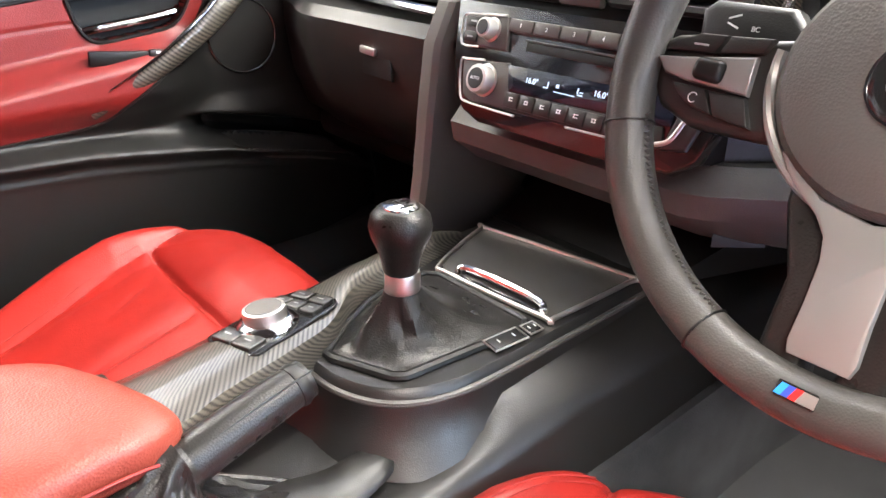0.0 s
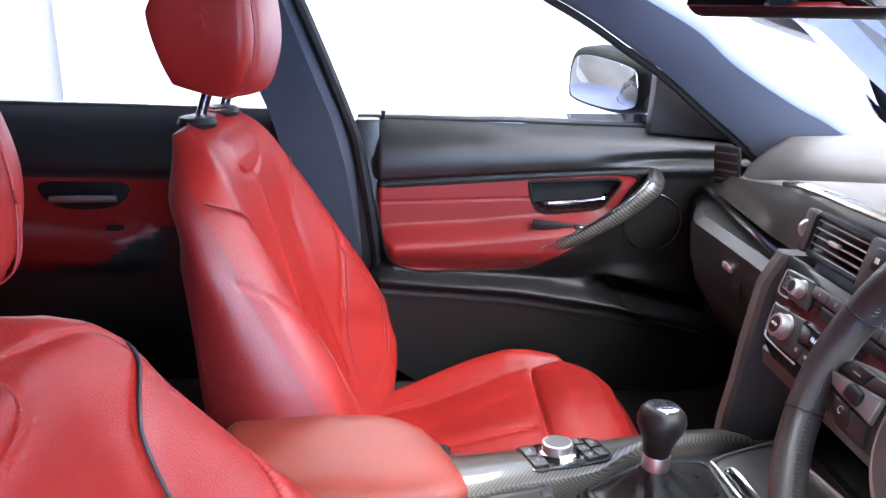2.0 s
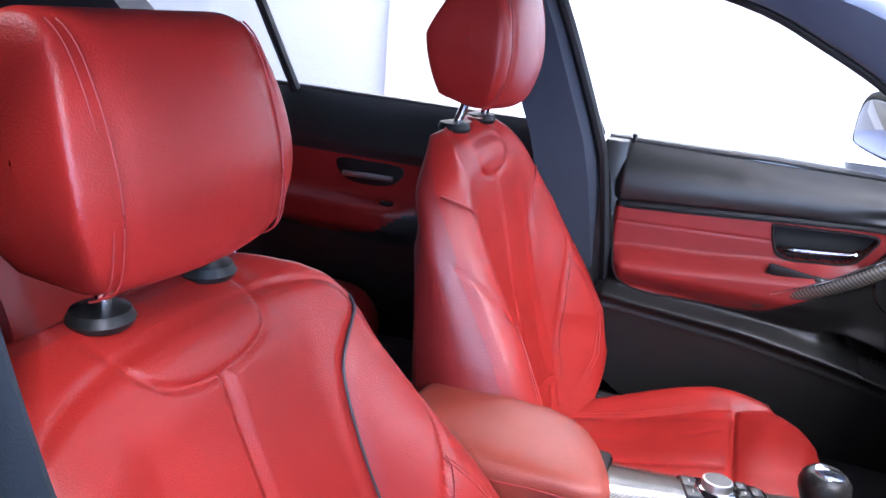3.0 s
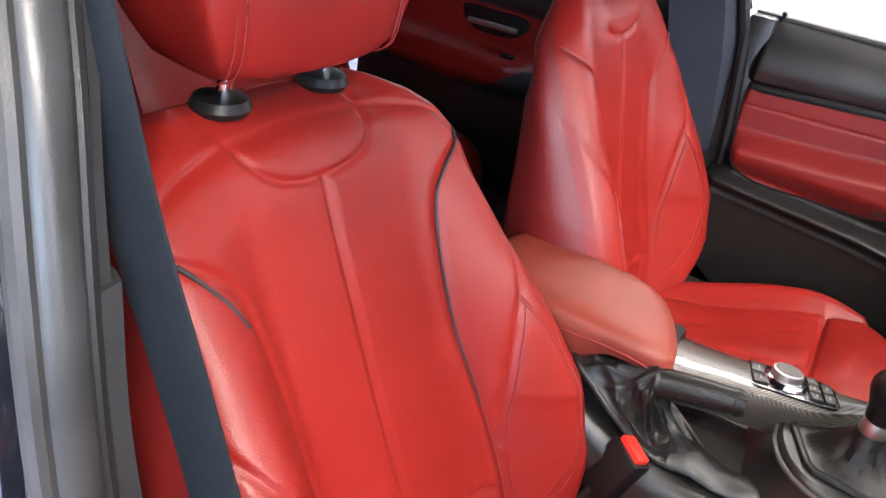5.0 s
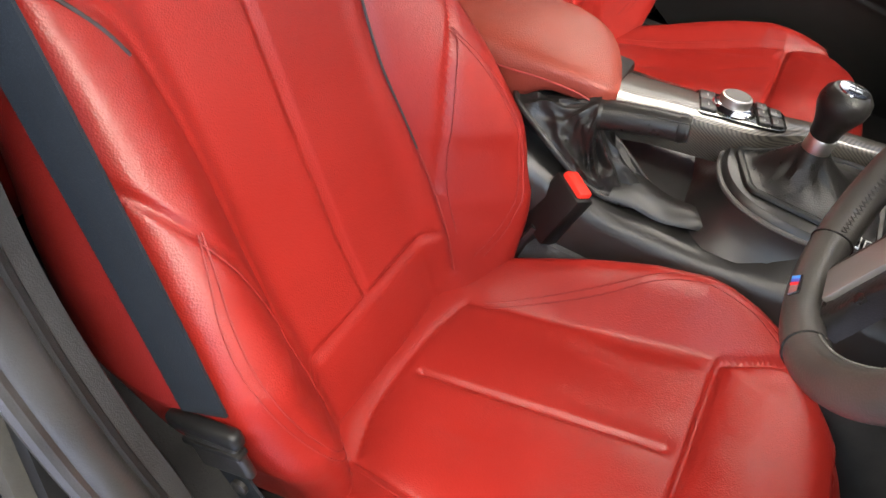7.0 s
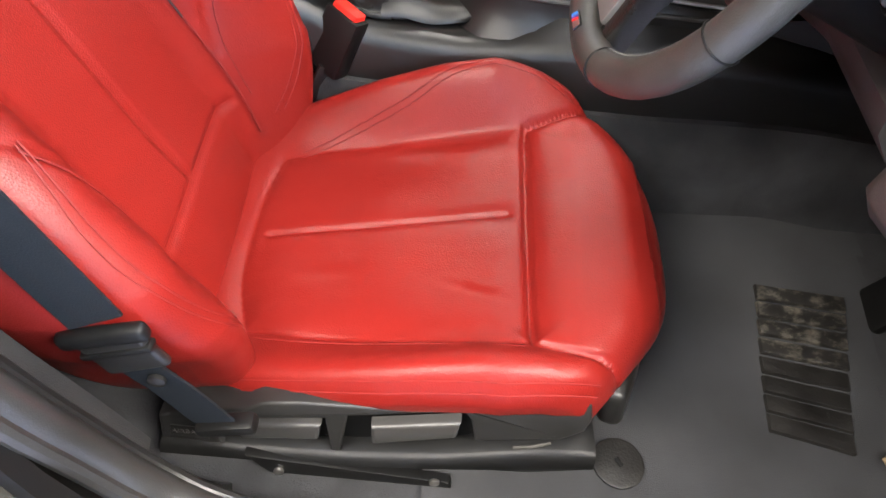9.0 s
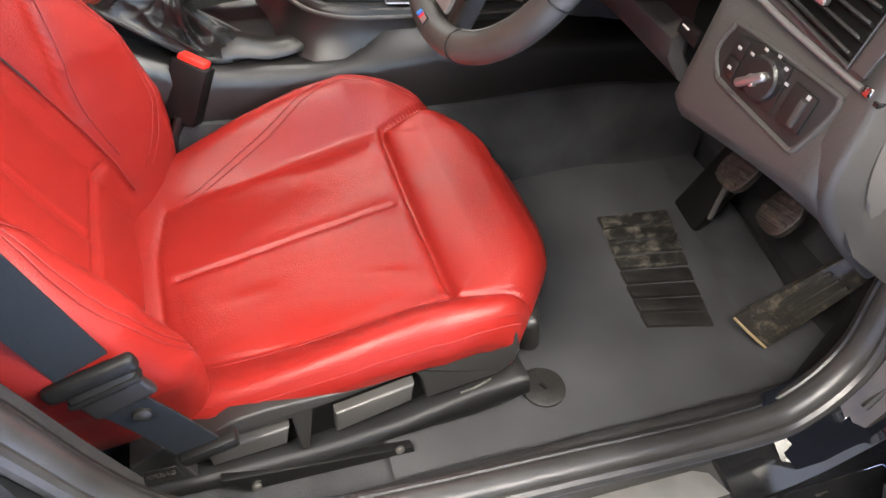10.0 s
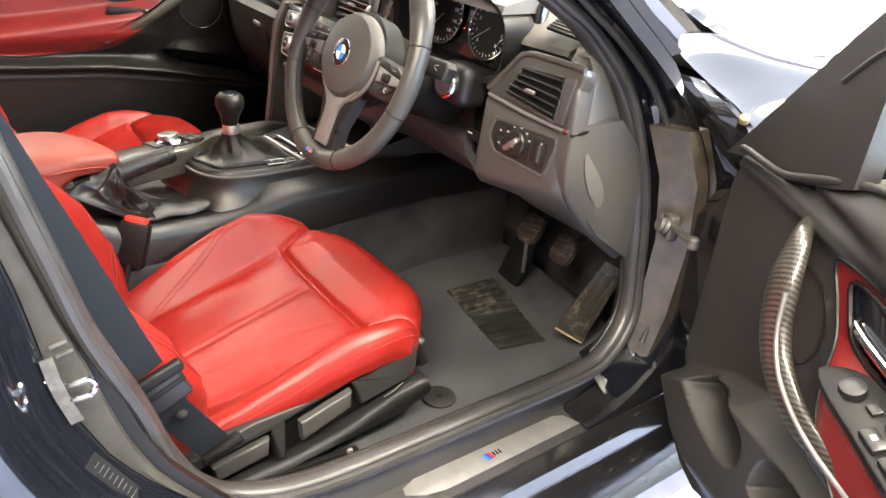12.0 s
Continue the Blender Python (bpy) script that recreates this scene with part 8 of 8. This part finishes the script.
        pn = part("switch_panel", prism([(p.x, p.y) for p in catmull([(-0.085, -0.012, 0), (-0.06, 0.022, 0), (0.0, 0.026, 0), (0.11, 0.022, 0), (0.115, -0.024, 0), (0.0, -0.026, 0), (-0.06, -0.024, 0)], 4, True)], 0.010, pm, 0.003), BLACK_DULL, door, "black window switch panel")
        part("mirror_knob", lathe([(0.0135, 0), (0.0125, 0.006), (0.007, 0.0075), (0.001, 0.0075)], pm @ Matrix.Translation((-0.045, 0, 0.010)), 24), BLACK_SOFT, pn)
        part("fold_button", block(0.014, 0.012, 0.006, pm @ Matrix.Translation((-0.016, 0.006, 0.011)), 0.002), BLACK_SOFT, pn)
        for k in range(4):
            w_ = part("window_switch", block(0.028, 0.018, 0.010, pm @ Matrix.Translation((0.018 + 0.034 * (k // 2), -0.012 + 0.024 * (k % 2), 0.012)), 0.004, 2), BLACK_SOFT, pn)
            part("symbol_bar", block(0.006, 0.005, 0.0004, pm @ Matrix.Translation((0.018 + 0.034 * (k // 2), -0.012 + 0.024 * (k % 2), 0.0173)), 0), WHITE_MARK, w_)
        for a in (0, 90, 180, 270):
            part("symbol_bar", block(0.004, 0.004, 0.0004, pm @ Matrix.Translation((-0.045 + 0.010 * math.cos(radians(a)), 0.010 * math.sin(radians(a)), 0.0076)), 0), WHITE_MARK, pn)
    # round dark line that draws the shadow behind the grab handle
    sp_ = [(s * 0.6985, 0.580 + 0.060 * math.cos(t), 0.785 + 0.060 * math.sin(t)) for t in np.linspace(0, math.pi * 2, 40)]
    part("handle_shadow_ring", tube(sp_, 0.002, 6), GLOSS_BLACK, door)
    # outside mirror
    mm = frame_of((s * 0.945, 0.535, 1.012), (0.86, -0.50 * s, 0), (0, 0, 1))
    shape = [(p.x * 1.12, p.y * 0.95) for p in catmull([(-0.115, -0.045, 0), (-0.09, -0.072, 0), (0.03, -0.070, 0), (0.105, -0.040, 0), (0.11, 0.03, 0), (0.085, 0.066, 0), (-0.05, 0.074, 0), (-0.105, 0.05, 0)], 5, True)]
    hs = part("door_mirror", prism(shape, 0.085, mm @ Matrix.Translation((0, 0, -0.085)), 0.03, 4), MIRROR_BLACK, door, "black door mirror")
    part("mirror_glass", prism([(a * 0.80, b * 0.78) for a, b in shape], 0.003, mm @ Matrix.Translation((0, 0, 0.0005)), 0.001), material("door mirror silver", (0.82, 0.82, 0.82), 0.03, metal=1.0, vary=0.02, rough_vary=0.01), hs, "mirror glass")
    part("mirror_foot", tube([(s * 0.76, 0.66, 0.975), (s * 0.82, 0.64, 0.985), (s * 0.88, 0.61, 1.0)], 0.025, 10), BLACK_DULL, door)
    return door


passenger_door = build_door(-1, "closed passenger door with red leather insert and carbon handle", "passenger_door")
driver_door = build_door(1, "driver's door standing wide open, red insert and carbon handle", "driver_door")
driver_door.matrix_basis = Matrix.Translation((0.805, 0.957, 0.305)) @ pose(0, 0, 0, 0, 0, 57)

# left rear door, in the shade
rd = thing("rear_door", (-0.74, -0.5, 0.40), "closed rear door with red insert behind the passenger seat", "car door")
ny, nz = 60, 60
y = np.linspace(-0.95, -0.12, ny)[:, None] * np.ones((1, nz))
z = 0.42 + (0.995 - 0.42) * np.linspace(0, 1, nz)[None, :] * np.ones((ny, 1))
p = np.where(z > 0.87, 0.01 - 0.05 * np.clip((z - 0.87) / 0.125, 0, 1) ** 2, 0.0) + 0.04 * sstep(z, 0.775, 0.74) * sstep(z, 0.66, 0.70) * sstep(y, -0.42, -0.52)
x = -(0.70 - p)
ym, zm = cell_mid(y), cell_mid(z)
reg = np.full(ym.shape, 3)
reg[zm > 0.865] = 0
reg[(zm > 0.765) & (zm < 0.862) & (ym < -0.36)] = 1
reg[inside(ym, zm, flat_line([(-0.93, 0.765), (-0.93, 0.70), (-0.70, 0.665), (-0.55, 0.69), (-0.46, 0.74), (-0.40, 0.765)], 4))] = 2
sheet_parts(np.stack([x, y, z], -1), reg, {0: ("belt_pad", BLACK_SOFT, ""), 1: ("insert", RED, "red leather insert"), 2: ("armrest", RED, "red armrest"), 3: ("lower_trim", BLACK_SOFT, "")}, rd)
recess = catmull([(-0.655, 0.848, 0), (-0.57, 0.852, 0), (-0.49, 0.850, 0), (-0.485, 0.825, 0), (-0.52, 0.800, 0), (-0.60, 0.795, 0), (-0.645, 0.812, 0)], 5, True)
part("pull_recess", prism([(p.x, p.y) for p in recess], 0.003, frame_of((-0.700, 0, 0), (0, 1, 0), (0, 0, 1)), 0.001), BLACK_DULL, rd, "black pull recess")
part("pull_handle", tube([(-0.69, -0.635, 0.816), (-0.684, -0.57, 0.820), (-0.69, -0.505, 0.820)], 0.007, 8), SILVER, rd, "chrome inner handle")
part("window_switch", block(0.02, 0.03, 0.008, pose(-0.655, -0.50, 0.770, 0, 0, 0), 0.002), BLACK_DULL, rd)
part("window_divider", tube([(-0.735, -0.80, 0.99), (-0.67, -0.865, 1.20), (-0.62, -0.905, 1.345)], 0.013, 8), BLACK_DULL, rd)
part("door_shell", block(0.10, 0.86, 0.60, Matrix.Translation((-0.80, -0.55, 0.68)), 0.02), PAINT, rd)
part("belt_seal", tube([(-0.745, -0.98, 0.998), (-0.75, -0.5, 0.996), (-0.75, -0.10, 0.99)], 0.007, 8), RUBBER, rd)

# ---- mats, tread plate, pedals ----
TREAD = material("brushed tread metal", (0.34, 0.33, 0.31), 0.42, metal=0.55, grain=0.3, grain_size=0.001, vary=0.1, vary_size=0.03)
tread = thing("tread_plate", (0.757, 0.48, 0.366), "brushed metal tread plate with small striped badge", "tread plate")
part("plate", prism([(0.744, 0.352), (0.747, 0.635), (0.755, 0.653), (0.784, 0.664), (0.787, 0.384), (0.780, 0.350), (0.764, 0.324), (0.752, 0.328)], 0.0025, Matrix.Translation((0, 0, 0.3652)), 0.0008), TREAD, tread, "brushed metal plate")
for k, mt in enumerate((BLUE_MARK, NAVY_MARK, RED_MARK)):
    part("stripe", prism([(0.752, 0.470 + 0.005 * k), (0.752, 0.475 + 0.005 * k), (0.765, 0.478 + 0.005 * k), (0.765, 0.473 + 0.005 * k)], 0.0005, Matrix.Translation((0.008, 0, 0.3678)), 0), mt, tread)
for k in range(3):
    part("badge_bar", block(0.009, 0.003, 0.0005, Matrix.Translation((0.766, 0.490 + 0.006 * k, 0.368)), 0), BLACK_DULL, tread)

floor_mat = thing("driver_floor_mat", (0.42, 0.70, 0.325), "worn grey-black cloth mat with ribbed heel pad", "floor mat")
def mat_z(x, y):
    return 0.332 + 0.030 * float(sstep(y, 0.60, 0.80)) * float(sstep(0.5 - x, -0.05, 0.25)) + 0.10 * max(0.0, y - 0.86) + 0.004 * noise.noise((x * 8, y * 8, 1))
xs, ys_ = np.linspace(0.165, 0.650, 50), np.linspace(0.30, 0.975, 60)
g = np.array([[(x if y < 0.7 or x < 0.5 else min(x, 0.655), y, mat_z(x, y)) for x in xs] for y in ys_])
reg = (cell_mid(g[..., 1]) > np.interp(cell_mid(g[..., 0]), [0.16, 0.25, 0.44, 0.59, 0.66], [0.92, 0.90, 0.878, 0.858, 0.85])).astype(int)
sheet_parts(g, reg, {0: ("mat", MAT_CLOTH, "grey-black cloth mat"), 1: ("footwell_carpet", CARPET, "black carpet under the pedals")}, floor_mat)
A, B, C, D_ = Vector((0.312, 0.731, 0)), Vector((0.318, 0.856, 0)), Vector((0.540, 0.818, 0)), Vector((0.519, 0.716, 0))
for k in range(8):
    q0, q1 = k / 8 + 0.008, (k + 1) / 8 - 0.008
    a, b = A.lerp(D_, q0), A.lerp(D_, q1)
    d, c = B.lerp(C, q0), B.lerp(C, q1)
    quad = [(v.x, v.y) for v in (a, b, c, d)]
    mz = mat_z((a.x + c.x) / 2, (a.y + c.y) / 2)
    part("heel_rib", prism(quad, 0.007, Matrix.Translation((0, 0, mz - 0.001)), 0.003, 2), HEEL_DUST if k < 4 else MAT_PAD, floor_mat, "ribbed rubber heel pad" if k == 0 else "")
em = part("mat_fastener", lathe([(0.030, 0.0), (0.030, 0.003), (0.027, 0.004), (0.001, 0.004)], Matrix.Translation((0.577, 0.522, 0.334)), 36), MAT_PAD, floor_mat, "round ribbed mat fastener")
part("fastener_tab", block(0.012, 0.005, 0.002, pose(0.577, 0.522, 0.339, 0, 0, 30), 0.0005), BLACK_DULL, em)
pm_ = thing("passenger_floor_mat", (-0.42, 0.70, 0.325), "dark cloth passenger mat", "floor mat")
g = np.array([[(x, y, 0.333 + 0.20 * max(0.0, y - 0.88)) for x in np.linspace(-0.64, -0.165, 30)] for y in np.linspace(0.30, 1.0, 30)])
sheet_parts(g, np.zeros((29, 29), int), {0: ("mat", MAT_CLOTH, "")}, pm_)

pedals = thing("pedals", (0.47, 0.9, 0.34), "clutch, brake and accelerator pedals in the footwell", "pedals", "pedals")
for px, py, pz in ((0.425, 0.845, 0.535), (0.497, 0.875, 0.512)):
    m = pose(px, py, pz, 58, 0, 0)
    shape_ = [(0.028 * math.copysign(abs(math.cos(a)) ** 0.7, math.cos(a)), 0.031 * math.copysign(abs(math.sin(a)) ** 0.7, math.sin(a))) for a in np.linspace(0, 2 * math.pi, 28, endpoint=False)]
    pd = part("pedal_pad", prism(shape_, 0.012, m @ Matrix.Translation((0, 0, -0.006)), 0.003, 2), PEDAL_DUST, pedals, "worn dusty rubber pedal pad")
    for k in range(5):
        w_ = 0.050 * math.sqrt(1 - ((k - 2) / 3.2) ** 2)
        part("pad_rib", block(w_, 0.0055, 0.0025, m @ Matrix.Translation((0, -0.021 + 0.0105 * k, 0.0068)) @ pose(0, 0, 0, 0, 0, 12), 0.001), PEDAL_DUST, pd)
    part("pedal_arm", tube(catmull([(px, py + 0.01, pz), (px + 0.005, py + 0.06, pz + 0.03), (px + 0.01, py + 0.10, pz + 0.14)], 4), 0.008, 8), BLACK_DULL, pd)
part("clutch_rod", tube([(0.405, 0.86, 0.50), (0.395, 0.872, 0.41)], 0.004, 8), SILVER, pedals, "bright pedal rod")
part("foot_rest", block(0.07, 0.02, 0.20, pose(0.335, 0.93, 0.44, -25, 0, 0), 0.008), BLACK_DULL, pedals)
gm = frame_of((0.598, 0.868, 0.452), (0.05, 0.035, -0.022), (0.055, 0.050, 0.185))
gp_ = part("accelerator", prism([(-0.031, -0.092), (0.031, -0.092), (0.021, 0.090), (-0.021, 0.090)], 0.012, gm, 0.004), PEDAL_DUST, pedals, "dusty floor-hinged accelerator")
for k in range(3):
    part("pad_rib", block(0.006, 0.085, 0.003, gm @ Matrix.Translation((-0.013 + 0.013 * k, 0.022, 0.0135)), 0.001), PEDAL_METAL, gp_)
for k in range(6):
    part("pad_stud", lathe([(0.003, 0), (0.003, 0.002), (0.001, 0.003)], gm @ Matrix.Translation((-0.018 + 0.018 * (k % 3), -0.068 + 0.024 * (k // 3), 0.012)), 8), PEDAL_METAL, gp_)
part("worn_edge", tube([gm @ Vector((-0.030, -0.092, 0.010)), gm @ Vector((0.0, -0.0925, 0.0105)), gm @ Vector((0.030, -0.092, 0.010))], 0.0028, 8), TAN_RUBBER, gp_, "worn pale lower edge")
